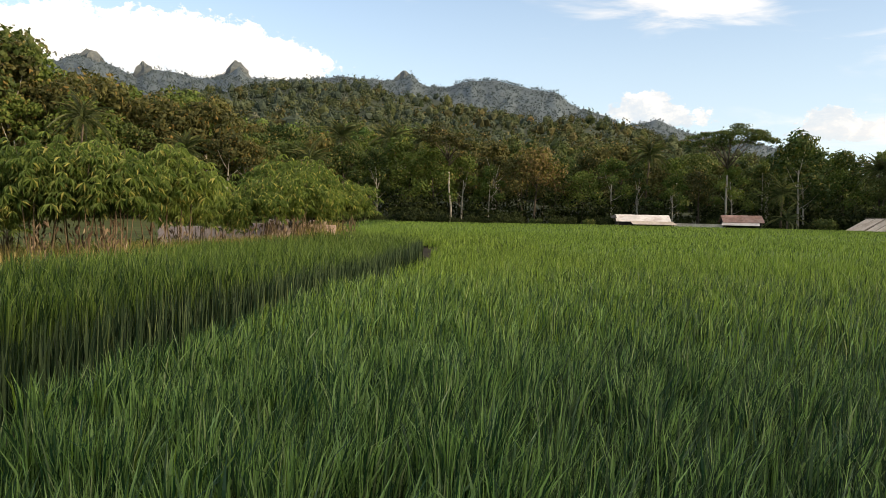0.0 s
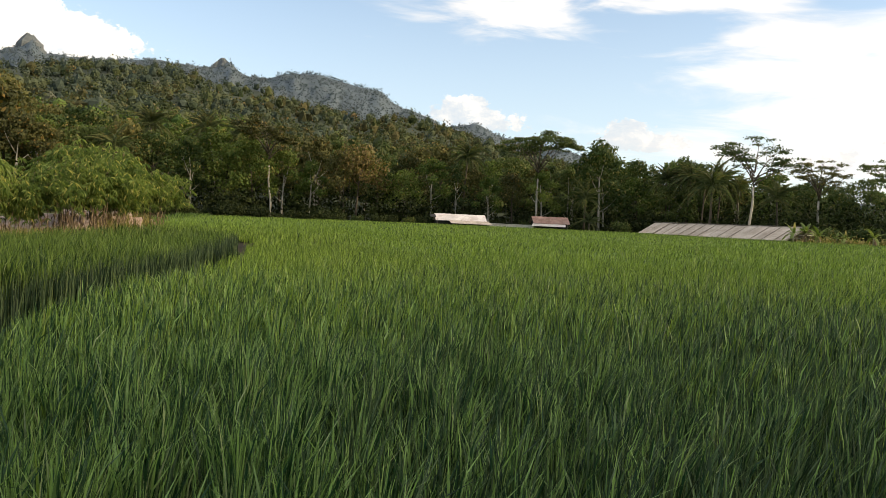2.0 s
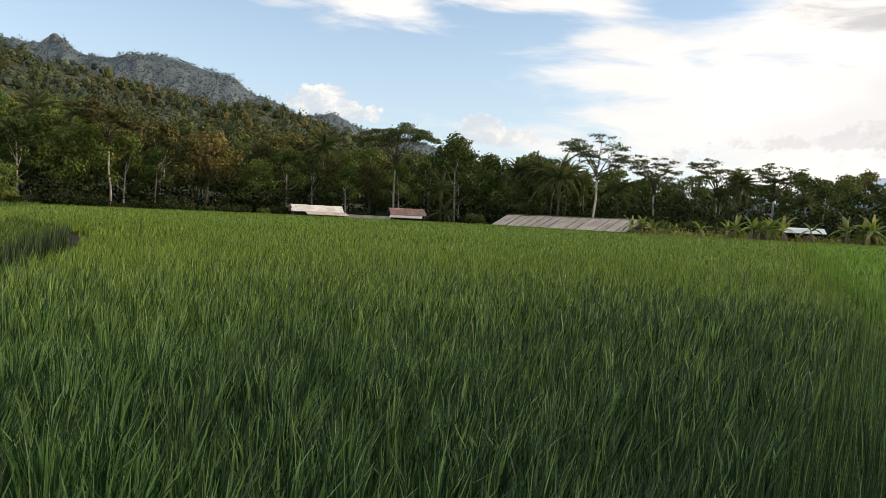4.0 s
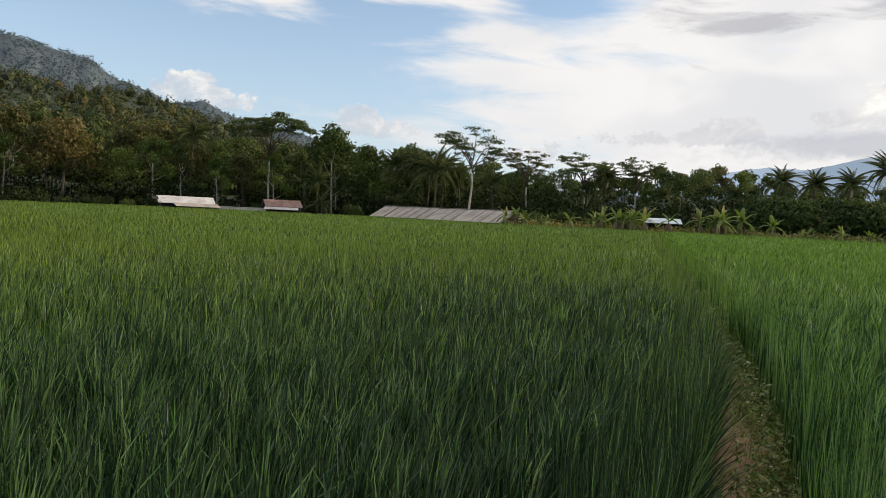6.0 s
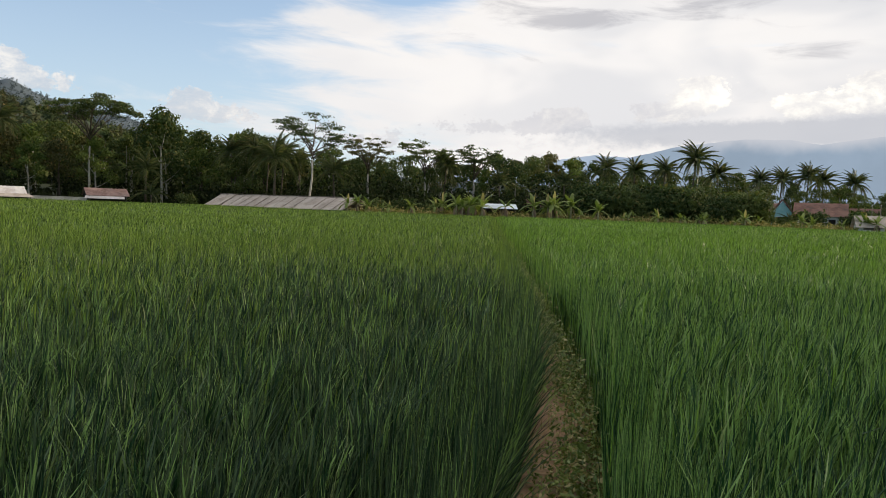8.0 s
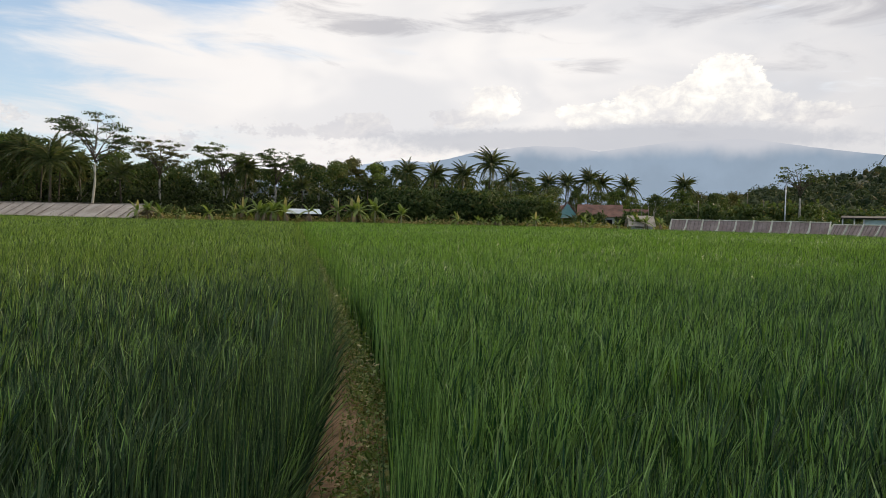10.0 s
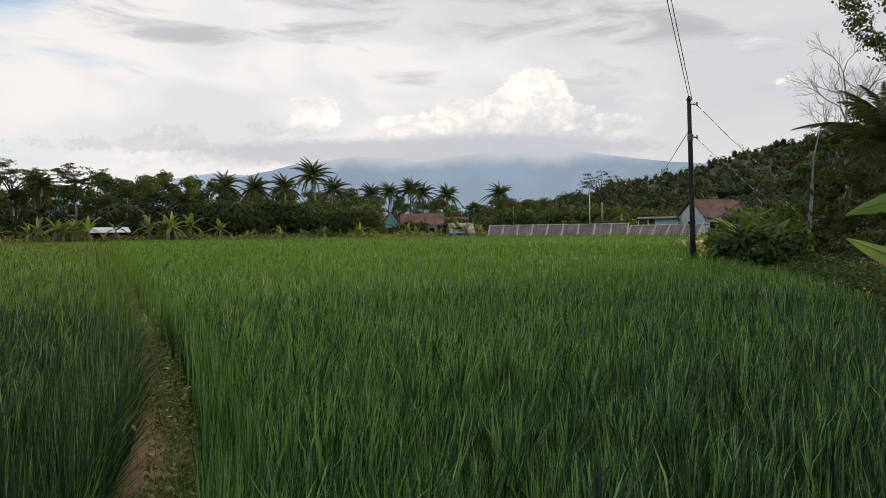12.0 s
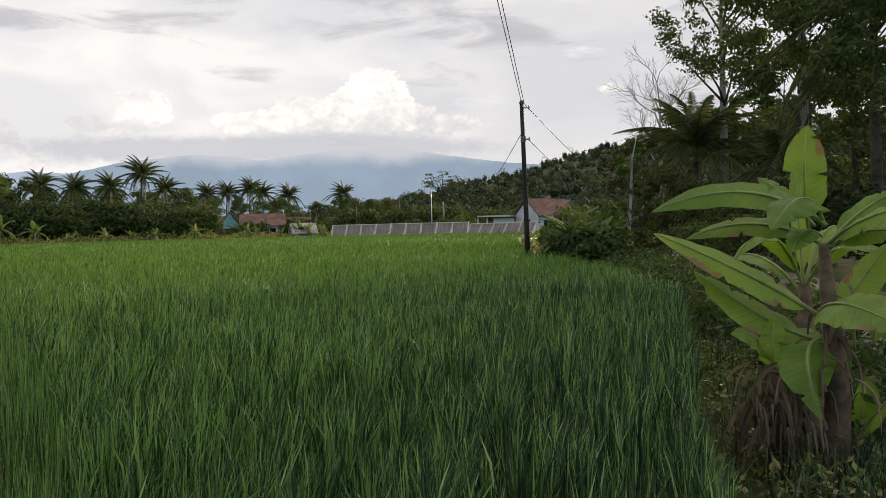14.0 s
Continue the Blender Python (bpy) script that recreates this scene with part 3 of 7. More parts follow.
def rice_points(r0, r1, density, rng, clump):
    """Tufts within a ring round the walk, inside the field and off the banks, and each leaf's place in its tuft."""
    area = math.pi * (r1 ** 2 - r0 ** 2)
    k = int(area * density)
    r = np.sqrt(rng.uniform(r0 ** 2, r1 ** 2, k))
    a = rng.uniform(-math.pi, math.pi, k)
    # thinner where the plots run on behind the walk
    keep = ((a > -0.66) & (a < 2.15)) | (rng.random(k) < 0.3)
    r, a = r[keep], a[keep]
    pts = np.stack([0.4 + r * np.sin(a), -0.3 + r * np.cos(a)], 1)
    off = np.zeros_like(pts)
    if clump:
        cell = np.round(pts / TUFT)
        hill = cell * TUFT + 0.13 * np.stack([tuft_hash(cell, 12.9898, 78.233) - 0.5, tuft_hash(cell, 39.346, 11.135) - 0.5], 1)
        off = rng.normal(0, 0.048, pts.shape)
        pts = hill + off
    keep = inside(pts, FIELD_EDGE)
    pts, off = pts[keep], off[keep]
    which = plot_of(pts)
    room = np.interp(np.hypot(pts[:, 0], pts[:, 1]), [3, 9, 16, 28], [0.20, 0.14, 0.07, 0.03]) + np.where(which == 1, 0.06, -0.03) + rng.uniform(0, 0.07, len(pts))
    keep = (off_line(pts, PATH_LINE) > room) & (off_line(pts, GROOVE_LINE) > np.interp(pts[:, 1], [3, 8, 12, 17, 22, 24, 29], [0.60, 0.60, 0.56, 0.48, 0.34, 0.28, 0.24]))
    return pts[keep], off[keep]


def tall(pts):
    """Slow changes of the crop's height over the field."""
    x, y = pts[:, 0], pts[:, 1]
    tuft = tuft_hash(np.round(pts / TUFT), 7.31, 51.7) - 0.5
    return 0.72 + 0.13 * tuft + 0.035 * np.sin(x * 0.9 + 0.6 * y) * np.sin(y * 0.7 - 0.3 * x) + 0.03 * np.sin(x * 0.21 + 1) * np.cos(y * 0.17)


def plot_of(pts):
    """0: the plot between bank and path, 1: beyond the path, 2: beyond the bank."""
    gx = np.interp(pts[:, 1], [p[1] for p in GROOVE_LINE], [p[0] for p in GROOVE_LINE])
    py = np.interp(pts[:, 0], [p[0] for p in PATH_LINE], [p[1] for p in PATH_LINE])
    return np.where(pts[:, 0] < gx, 2, np.where(pts[:, 1] > py, 0, 1))


def rice():
    rng = np.random.default_rng(11)
    shapes = [Shape() for _ in range(7)]
    for r0, r1, density, width, levels, base, clump in ((0.8, 5.0, 4000, 0.0078, 3, 0.10, True), (5.0, 10.0, 1800, 0.0100, 3, 0.2, True), (10.0, 20.0, 640, 0.0165, 2, 0.25, True),
                                                         (20.0, 45.0, 130, 0.030, 2, 0.3, False), (45.0, 122.0, 22, 0.065, 2, 0.3, False)):
        pts, off = rice_points(r0, r1, density, rng, clump)
        which = plot_of(pts)
        # bluish shade tone painted near the walk, thinning out into the sunlit yellower field
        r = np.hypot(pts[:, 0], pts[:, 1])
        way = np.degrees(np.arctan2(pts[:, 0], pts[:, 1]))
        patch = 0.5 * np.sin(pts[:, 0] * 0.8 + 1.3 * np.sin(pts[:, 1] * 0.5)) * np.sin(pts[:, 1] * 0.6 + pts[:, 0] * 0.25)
        shade_toned = rng.random(len(pts)) < np.where(which == 1, np.interp(r, [6, 22], [0.95, 0.0]), np.interp(r, [4, 13], [0.9, 0.0])) + 0.25 * patch * np.interp(r, [4, 25], [1, 0])
        # tree shade beside the path and below the roadside trees, painted as darker leaves
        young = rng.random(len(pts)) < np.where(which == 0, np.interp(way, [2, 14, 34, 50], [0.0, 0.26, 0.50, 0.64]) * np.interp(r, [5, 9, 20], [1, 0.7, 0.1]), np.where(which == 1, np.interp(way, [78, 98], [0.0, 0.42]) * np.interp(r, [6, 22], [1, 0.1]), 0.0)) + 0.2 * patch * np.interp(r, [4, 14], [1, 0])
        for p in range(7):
            sel = young if p == 6 else (which == p % 3) & (shade_toned == (p > 2)) & ~young
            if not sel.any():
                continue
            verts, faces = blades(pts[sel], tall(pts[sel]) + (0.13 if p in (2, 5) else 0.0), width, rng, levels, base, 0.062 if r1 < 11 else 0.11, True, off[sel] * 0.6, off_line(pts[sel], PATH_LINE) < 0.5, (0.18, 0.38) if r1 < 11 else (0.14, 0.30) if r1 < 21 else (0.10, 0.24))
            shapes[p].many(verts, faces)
    # long leaves that hang over the path from the darker plot
    line = [Vector((x, y, 0)) for x, y in PATH_LINE[4:12]]
    for a, b in zip(line, line[1:]):
        d = (b - a).normalized()
        out = np.array([d.y, -d.x])
        k = int((b - a).length * np.interp(a.length, [3, 9, 20], [300, 110, 20]))
        u = rng.random(k)[:, None]
        pts = np.array(a)[None, :2] * (1 - u) + np.array(b)[None, :2] * u - out * rng.uniform(0.16, 0.34, k)[:, None]
        verts, faces = blades(pts, np.full(k, 0.62), float(np.interp(a.length, [3, 20], [0.0085, 0.016])), rng, 4, 0.04, 0.12, False, out[None] * rng.uniform(-0.04, 0.24, k)[:, None])
        shapes[3].many(verts[: k // 2], faces), shapes[6].many(verts[k // 2:], faces)
    names = ("dense green rice standing in the plot between bank and path", "dense green rice standing beyond the earth path", "dense green rice in the strip below the cassava")
    for s, label, mat in zip(shapes, names + tuple(n.replace("dense green", "shade-toned bluish green") for n in names) + ("dark shade-coloured rice beside the path and verge",), (RICE, RICE_LIGHT, RICE_STRIP, RICE_SHADE_BLUE, RICE_SHADE_GREEN, RICE_STRIP, RICE_SHADE_DARK)):
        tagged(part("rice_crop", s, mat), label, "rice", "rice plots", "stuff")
    # an added sheet coloured as the shaded stems between tips, away from the walk
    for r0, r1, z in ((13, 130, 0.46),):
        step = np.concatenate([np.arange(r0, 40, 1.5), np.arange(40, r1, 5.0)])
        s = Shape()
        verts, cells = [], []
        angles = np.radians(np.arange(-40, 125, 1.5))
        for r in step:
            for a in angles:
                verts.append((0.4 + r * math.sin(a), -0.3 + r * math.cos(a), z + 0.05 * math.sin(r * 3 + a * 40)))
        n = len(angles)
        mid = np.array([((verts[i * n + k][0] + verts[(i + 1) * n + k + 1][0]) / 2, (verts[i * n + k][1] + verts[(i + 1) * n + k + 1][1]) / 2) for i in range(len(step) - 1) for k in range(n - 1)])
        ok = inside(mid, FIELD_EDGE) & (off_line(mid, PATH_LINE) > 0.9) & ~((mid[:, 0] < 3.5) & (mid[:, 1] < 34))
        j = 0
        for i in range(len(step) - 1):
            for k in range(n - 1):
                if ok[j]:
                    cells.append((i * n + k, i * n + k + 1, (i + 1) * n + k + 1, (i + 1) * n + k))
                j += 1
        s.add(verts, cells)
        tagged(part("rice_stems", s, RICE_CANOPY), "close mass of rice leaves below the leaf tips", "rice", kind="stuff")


def rice_sides():
    """Dark panels, coloured as the shade among the stems, where a plot ends at a bank or the path."""
    rng = np.random.default_rng(12)
    for line, gap, far, label in ((GROOVE_LINE[:8], lambda p: float(np.interp(p[1], [3, 8, 12, 17, 22, 24, 29], [0.62, 0.62, 0.58, 0.52, 0.44, 0.52, 0.58])), 56, "dark panels coloured as shade among rice stems along the muddy bank"),):
        s = Shape()
        for side in (-1, 1):
            pts = []
            for a, b in zip(line, line[1:]):
                if math.hypot(*a) > far:
                    break
                n = max(1, int(math.dist(a, b) / 0.10))
                for i in range(n):
                    u = i / n
                    p = (a[0] + (b[0] - a[0]) * u, a[1] + (b[1] - a[1]) * u)
                    d = Vector((b[0] - a[0], b[1] - a[1], 0)).normalized()
                    g = gap(p) + 0.04 + rng.uniform(-0.05, 0.05)
                    pts.append((p[0] - d.y * g * side, p[1] + d.x * g * side))
            pts = [p for p in pts if p[1] > 0.9 and math.hypot(*p) > 1.6]
            verts, faces = [], []
            for p in pts:
                top = rng.uniform(0.34, 0.54) if line[0] != GROOVE_LINE[0] or side < 0 else rng.uniform(0.30, 0.62)
                verts += [(p[0], p[1], -0.02), (p[0] + rng.uniform(-0.03, 0.03), p[1] + rng.uniform(-0.03, 0.03), top)]
            for i in range(len(pts) - 1):
                faces.append((2 * i, 2 * i + 2, 2 * i + 3, 2 * i + 1))
            s.add(verts, faces)
        tagged(part("rice_stems", s, RICE_STEM_SHADE), label, "rice", kind="stuff")


def bank_edge():
    """Upright leaves, shade put into their dark colour, where the strip below the cassava ends at its bank."""
    rng = np.random.default_rng(13)
    pts = []
    for a, b in zip(GROOVE_LINE[1:], GROOVE_LINE[2:]):
        d = Vector((b[0] - a[0], b[1] - a[1], 0))
        k = int(d.length * (260 if a[1] < 12 else 150))
        d.normalize()
        u = rng.random(k)
        g = np.interp(a[1] + (b[1] - a[1]) * u, [3, 8, 12, 17, 22, 24, 29], [0.50, 0.50, 0.46, 0.38, 0.24, 0.18, 0.14]) + rng.uniform(0.0, 0.2, k)
        pts.append(np.stack([a[0] + (b[0] - a[0]) * u - d.y * g, a[1] + (b[1] - a[1]) * u + d.x * g], 1))
    pts = np.concatenate(pts)
    verts, faces = blades(pts, 0.68 + 0.12 * rng.random(len(pts)), 0.014, rng, 3, 0.02, 0.10)
    tagged(part("rice_edge", Shape().many(verts, faces), RICE_SHADE_DARK), "rice leaves in a dark shade colour along the muddy bank", "rice", kind="stuff")


rice()
rice_sides()
bank_edge()

# ---- hills and woods ----
RIDGE = [(-60, 8.0), (-48, 9.2), (-40, 9.8), (-33, 10.0), (-29, 9.6), (-26.2, 10.55), (-24, 9.9), (-22.9, 9.35), (-21.8, 10.0), (-20, 9.75), (-17.5, 9.7), (-16.4, 10.3), (-15.75, 10.75), (-15.1, 9.9), (-12, 9.9), (-9.5, 10.2), (-7.5, 10.45), (-5, 10.25), (-3.6, 10.35), (-2.9, 10.75), (-2.1, 10.05), (0, 9.9), (1.2, 10.3), (3.4, 10.5), (5.5, 10.0), (8.4, 9.5), (10.2, 8.3), (12, 7.9), (13.7, 7.0), (15.8, 7.5), (17.8, 6.6), (21.7, 5.9), (24.5, 5.2), (30, 3.2), (40, 2.4), (55, 2.0), (70, 2.4)]
SLOPE = [(-60, 8.0), (-40, 8.8), (-33, 8.8), (-26, 8.0), (-20, 8.2), (-16, 8.9), (-13, 9.4), (-10, 9.8), (-7.5, 9.8), (-5.5, 9.5), (-3, 9.0), (0, 8.7), (2.5, 8.2), (5, 7.6), (8, 7.2), (11, 7.5), (13.7, 6.8), (16, 6.1), (18, 5.5), (21.7, 4.7), (24.5, 4.0), (30, 2.6), (40, 1.6), (55, 1.2), (70, 1.2)]
NEAR_SLOPE = [(-60, 9.0), (-45, 9.4), (-36, 9.4), (-31, 8.6), (-26, 6.8), (-20, 6.6), (-14, 6.0), (-8, 6.1), (-2, 5.7), (4, 5.0), (10, 4.7), (16, 3.9), (22, 2.9), (30, 1.5), (40, 0.7), (70, 0.5)]


def along(rows, b):
    return float(np.interp(b, [r[0] for r in rows], [r[1] for r in rows]))


def hill_z(b, d):
    """Height of the wooded hillside."""
    steps = [135, 180, 320, 380, 620, 780, 860, 1250]
    levels = [0.0, along(NEAR_SLOPE, b) * 0.35, along(NEAR_SLOPE, b), along(NEAR_SLOPE, b) - 0.5, along(SLOPE, b) * 0.9, along(SLOPE, b), along(SLOPE, b) - 1.5, along(RIDGE, b)]
    e = float(np.interp(d, steps, levels))
    near = min(1.0, max(0.0, (d - 135) / 30))
    z = d * math.tan(radians(e)) + 0.2 * near
    if d > 870:
        fade = min(1.0, (d - 870) / 90) * (0.35 if d > 1200 else 1.0)
        z += fade * (9.0 * noise.noise((b * 0.8, d * 0.006, 7.0)) + 7.0 * noise.noise((b * 2.4, d * 0.016, 9.0)))
    if d < 1200:
        z += near * d * 0.006 * noise.noise((b * 0.25, d * 0.012, 2.0))
    return z


def polar_sheet(b0, b1, bs, dists, height):
    verts, faces = [], []
    n = int((b1 - b0) / bs) + 1
    for d in dists:
        for k in range(n):
            b = b0 + k * bs
            verts.append(tuple(polar(b, d, height(b, d))))
    for i in range(len(dists) - 1):
        for k in range(n - 1):
            faces.append((i * n + k, i * n + k + 1, (i + 1) * n + k + 1, (i + 1) * n + k))
    return Shape().add(verts, faces)


setting("hillside", polar_sheet(-60, 70, 1.0, [135, 150, 180, 220, 270, 320, 380, 500, 620, 780, 860], hill_z), FOREST_FLOOR, "wooded hillside rising behind the fields", "hillside", smooth=True)
setting("mountain_ridge", polar_sheet(-60, 70, 0.25, [860, 885, 910, 935, 960, 985, 1010, 1035, 1060, 1085, 1110, 1135, 1160, 1185, 1210, 1232, 1250, 1290, 1400], lambda b, d: hill_z(b, min(d, 1250)) - max(0, d - 1250) * 0.8), RIDGE_FLOOR_HAZED, "scrub-covered mountain ridge in haze-tinted colours", "mountain", smooth=True)


def right_z(b, d):
    top = float(np.interp(b, [60, 70, 78, 83.7, 88, 92.6, 96, 99.5, 103, 108, 116, 130], [0.3, 0.6, 1.5, 2.3, 3.2, 4.1, 4.9, 5.8, 6.6, 7.2, 7.2, 5.8]))
    e = float(np.interp(d, [170, 260, 420, 440], [0.0, top * 0.55, top, top * 0.98]))
    return d * math.tan(radians(e)) - 0.5 + d * 0.004 * noise.noise((b * 0.3, d * 0.01, 5.0))


setting("wooded_hill", polar_sheet(60, 130, 1.0, [170, 200, 230, 260, 300, 340, 380, 420, 440, 520],
                                   lambda b, d: right_z(b, min(d, 440)) - max(0, d - 440) * 0.5), FOREST_FLOOR, "low wooded hill beyond the village", "hill", smooth=True)


def ball(level):
    bm = bmesh.new()
    bmesh.ops.create_icosphere(bm, subdivisions=level, radius=1.0)
    v, f = np.array([tuple(p.co) for p in bm.verts]), [tuple(p.index for p in q.verts) for q in bm.faces]
    bm.free()
    return v, f


BALLS = {1: ball(1), 2: ball(2)}


def far_wood(name, rows, material, label, seed, count, length, core=0, tuft=1.0):
    """Many small crowns, each a loose heap of leaf sprays over a rough dark core. rows: place, radius."""
    rng = np.random.default_rng(seed)
    spots = np.array([r[0] for r in rows])
    radius = np.array([r[1] for r in rows])
    pick = np.repeat(np.arange(len(rows)), count)
    k = len(pick)
    ways = unit(rng.normal(0, 1, (k, 3)) + np.array([0, 0, 0.35]))
    # two or three uneven lobes to a crown
    lobe = rng.normal(0, 0.42, (len(rows), 3, 3))[pick, rng.integers(0, 3, k)] * np.array([1, 1, 0.7])
    lump = rng.uniform(0.45, 1.0, k)
    tallness = rng.uniform(0.7, 1.5, len(rows))
    size = np.stack([np.ones(k), np.ones(k), tallness[pick]], 1)
    centres = spots[pick] + (ways * (0.74 * lump)[:, None] + lobe) * radius[pick][:, None] * size + np.stack([np.zeros(k), np.zeros(k), radius[pick] * tallness[pick] * 0.75], 1)
    s = leaves(Shape(), centres, ways, length * tuft, length * 0.7, rng, 0.2)
    if core:
        v, f = BALLS[core]
        tall_by = np.stack([np.ones(len(rows)), np.ones(len(rows)), tallness], 1)
        bumps = rng.uniform(0.5, 1.05, (len(rows), len(v), 1))
        s.many(v[None] * bumps * (radius[:, None, None] * 0.72) * tall_by[:, None] + (spots + (radius * tallness)[:, None] * np.array([0, 0, 0.7]))[:, None], f)
    return tagged(part(name, s, material), label, "woodland", kind="stuff")


def scatter(b0, b1, d0, d1, k, height, r0, r1, seed, power=0.0):
    rng = np.random.default_rng(seed)
    rows = []
    for _ in range(k):
        b = rng.uniform(b0, b1)
        d = d0 * (d1 / d0) ** rng.random()
        rows.append((tuple(polar(b, d, height(b, d) - 0.5)), rng.uniform(r0, r1)))
    return rows


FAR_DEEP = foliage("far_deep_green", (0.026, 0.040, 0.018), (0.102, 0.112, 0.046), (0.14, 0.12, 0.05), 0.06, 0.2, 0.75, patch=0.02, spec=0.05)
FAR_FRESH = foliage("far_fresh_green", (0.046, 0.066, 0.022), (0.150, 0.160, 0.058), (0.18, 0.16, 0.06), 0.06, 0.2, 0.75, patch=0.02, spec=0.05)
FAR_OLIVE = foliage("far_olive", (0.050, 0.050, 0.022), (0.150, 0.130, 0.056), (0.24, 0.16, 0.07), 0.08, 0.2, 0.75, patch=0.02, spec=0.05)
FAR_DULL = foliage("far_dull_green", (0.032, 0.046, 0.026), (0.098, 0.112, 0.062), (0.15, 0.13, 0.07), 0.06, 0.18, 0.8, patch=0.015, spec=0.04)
# greyed green: haze of the high slope painted into the leaves
FAR_HAZE_TINT = foliage("far_haze_tinted_green", (0.042, 0.058, 0.044), (0.100, 0.118, 0.084), (0.18, 0.17, 0.12), 0.06, 0.15, 0.8, patch=0.01, spec=0.04)
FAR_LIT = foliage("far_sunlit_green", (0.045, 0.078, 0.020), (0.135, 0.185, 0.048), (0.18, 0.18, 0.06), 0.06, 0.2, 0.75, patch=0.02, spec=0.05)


def by_kind(rows, seed, shares):
    """Sorts crowns into kinds, whose shares change with the bearing."""
    rng = np.random.default_rng(seed)
    lots = [[] for _ in shares[0][1]]
    for place, radius in rows:
        b = math.degrees(math.atan2(place[0], place[1]))
        p = np.array([np.interp(b, [r[0] for r in shares], [r[1][k] for r in shares]) for k in range(len(lots))])
        lots[int(rng.choice(len(lots), p=p / p.sum()))].append((place, radius))
    return lots


_near, _mid = scatter(-42, 42, 172, 330, 900, hill_z, 2.6, 5.6, 3), scatter(-40, 34, 345, 790, 3000, hill_z, 2.6, 6.6, 4)
_low = scatter(60, 131, 175, 436, 5200, right_z, 1.2, 2.9, 6)
_lots = by_kind(_near, 61, [(-30, (4, 0, 5, 0)), (-17, (2, 1, 5, 0)), (-12, (1, 1, 1, 6)), (-3, (1, 2, 1, 5)), (3, (2, 3, 4, 0)), (12, (3, 3, 2, 0)), (30, (5, 2, 1, 0))])
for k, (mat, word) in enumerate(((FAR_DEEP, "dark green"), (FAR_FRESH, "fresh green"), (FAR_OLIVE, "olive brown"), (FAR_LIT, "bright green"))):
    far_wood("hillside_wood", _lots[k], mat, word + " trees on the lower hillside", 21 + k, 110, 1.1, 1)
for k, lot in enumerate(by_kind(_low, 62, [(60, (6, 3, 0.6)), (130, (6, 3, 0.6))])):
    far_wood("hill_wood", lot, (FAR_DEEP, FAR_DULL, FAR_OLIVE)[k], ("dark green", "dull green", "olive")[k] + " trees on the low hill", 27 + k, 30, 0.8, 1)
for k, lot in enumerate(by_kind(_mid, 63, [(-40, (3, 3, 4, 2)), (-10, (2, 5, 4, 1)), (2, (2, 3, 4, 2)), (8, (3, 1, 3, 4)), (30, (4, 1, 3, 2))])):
    far_wood("hillside_wood", lot, (FAR_DEEP, FAR_HAZE_TINT, FAR_DULL, FAR_OLIVE)[k], ("dark green", "haze-tinted green", "dull green", "olive")[k] + " trees high on the hillside", 31 + k, 46, 1.7, 1)
far_wood("ridge_wood", scatter(-40, 30, 880, 1256, 15000, hill_z, 1.0, 2.8, 5), LEAF_RIDGE_HAZED, "haze-tinted trees along the mountain ridge", 23, 7, 2.0)
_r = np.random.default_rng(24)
far_wood("ridge_wood", [(tuple(polar(b, 1248, hill_z(b, 1248) + _r.uniform(-0.5, 1.5))), _r.uniform(1.4, 3.2)) for b in np.concatenate([_r.uniform(-40, 26, 130), _r.uniform(0.5, 7.5, 60)])], LEAF_RIDGE_HAZED, "single haze-tinted trees standing on the ridge's skyline", 26, 14, 1.7)


def crag(b, el, wide, seed):
    d = 1255
    rng = np.random.default_rng(seed)
    top = d * math.tan(radians(el))
    foot = polar(b, d, top - wide * 1.6)
    t = thing("rock_crag", "bare grey limestone crag on the mountain ridge", "rock", "ridge crags", Matrix.Translation(foot))
    verts, faces, sides = [], [], 14
    shift = rng.uniform(-0.35, 0.35)
    for i, (h, r) in enumerate(((0, 1.35), (0.3, 1.15), (0.6, 0.95), (0.9, 0.8), (1.15, 0.6), (1.4, 0.4), (1.6, 0.2))):
        for k in range(sides):
            a = 2 * math.pi * k / sides
            q = r * wide * (0.9 + 0.35 * noise.noise((math.cos(a) * 2 + seed, math.sin(a) * 2, h * 2.0))) * rng.uniform(0.85, 1.1)
            verts.append((q * math.cos(a) + h * wide * shift, q * math.sin(a), h * wide * (1.0 + 0.10 * noise.noise((a * 2, seed, h))) * rng.uniform(0.95, 1.03)))
    for i in range(6):
        for k in range(sides):
            j = (k + 1) % sides
            faces.append((i * sides + k, i * sides + j, (i + 1) * sides + j, (i + 1) * sides + k))
    faces.append(tuple(6 * sides + k for k in range(sides)))
    part("rock", Shape().add(verts, faces), ROCK, t)


for row in ((-15.9, 11.0, 30, 1), (-21.9, 10.3, 34, 2), (-2.95, 11.0, 20, 3), (-3.9, 10.75, 11, 4), (-26.3, 10.75, 42, 5)):
    crag(*row)


def far_ridge(name, rows, d, material, label):
    verts, faces = [], []
    for i, (b, e) in enumerate(rows):
        verts += [tuple(polar(b, d, -60)), tuple(polar(b, d, d * math.tan(radians(e))))]
        verts += [tuple(polar(b, d + 300, d * math.tan(radians(e)) - 150)), tuple(polar(b, d + 300, -60))]
    for i in range(len(rows) - 1):
        for k in range(3):
            faces.append((4 * i + k, 4 * i + k + 1, 4 * i + 5 + k, 4 * i + 4 + k))
    setting(name, Shape().add(verts, faces), material, label, "mountain", smooth=True, kind="structure")


def soft_line(rows, step, rough, seed):
    out, b = [], rows[0][0]
    while b <= rows[-1][0]:
        out.append((b, along(rows, b) + rough * noise.noise((b * 1.3, seed, 0))))
        b += step
    return out


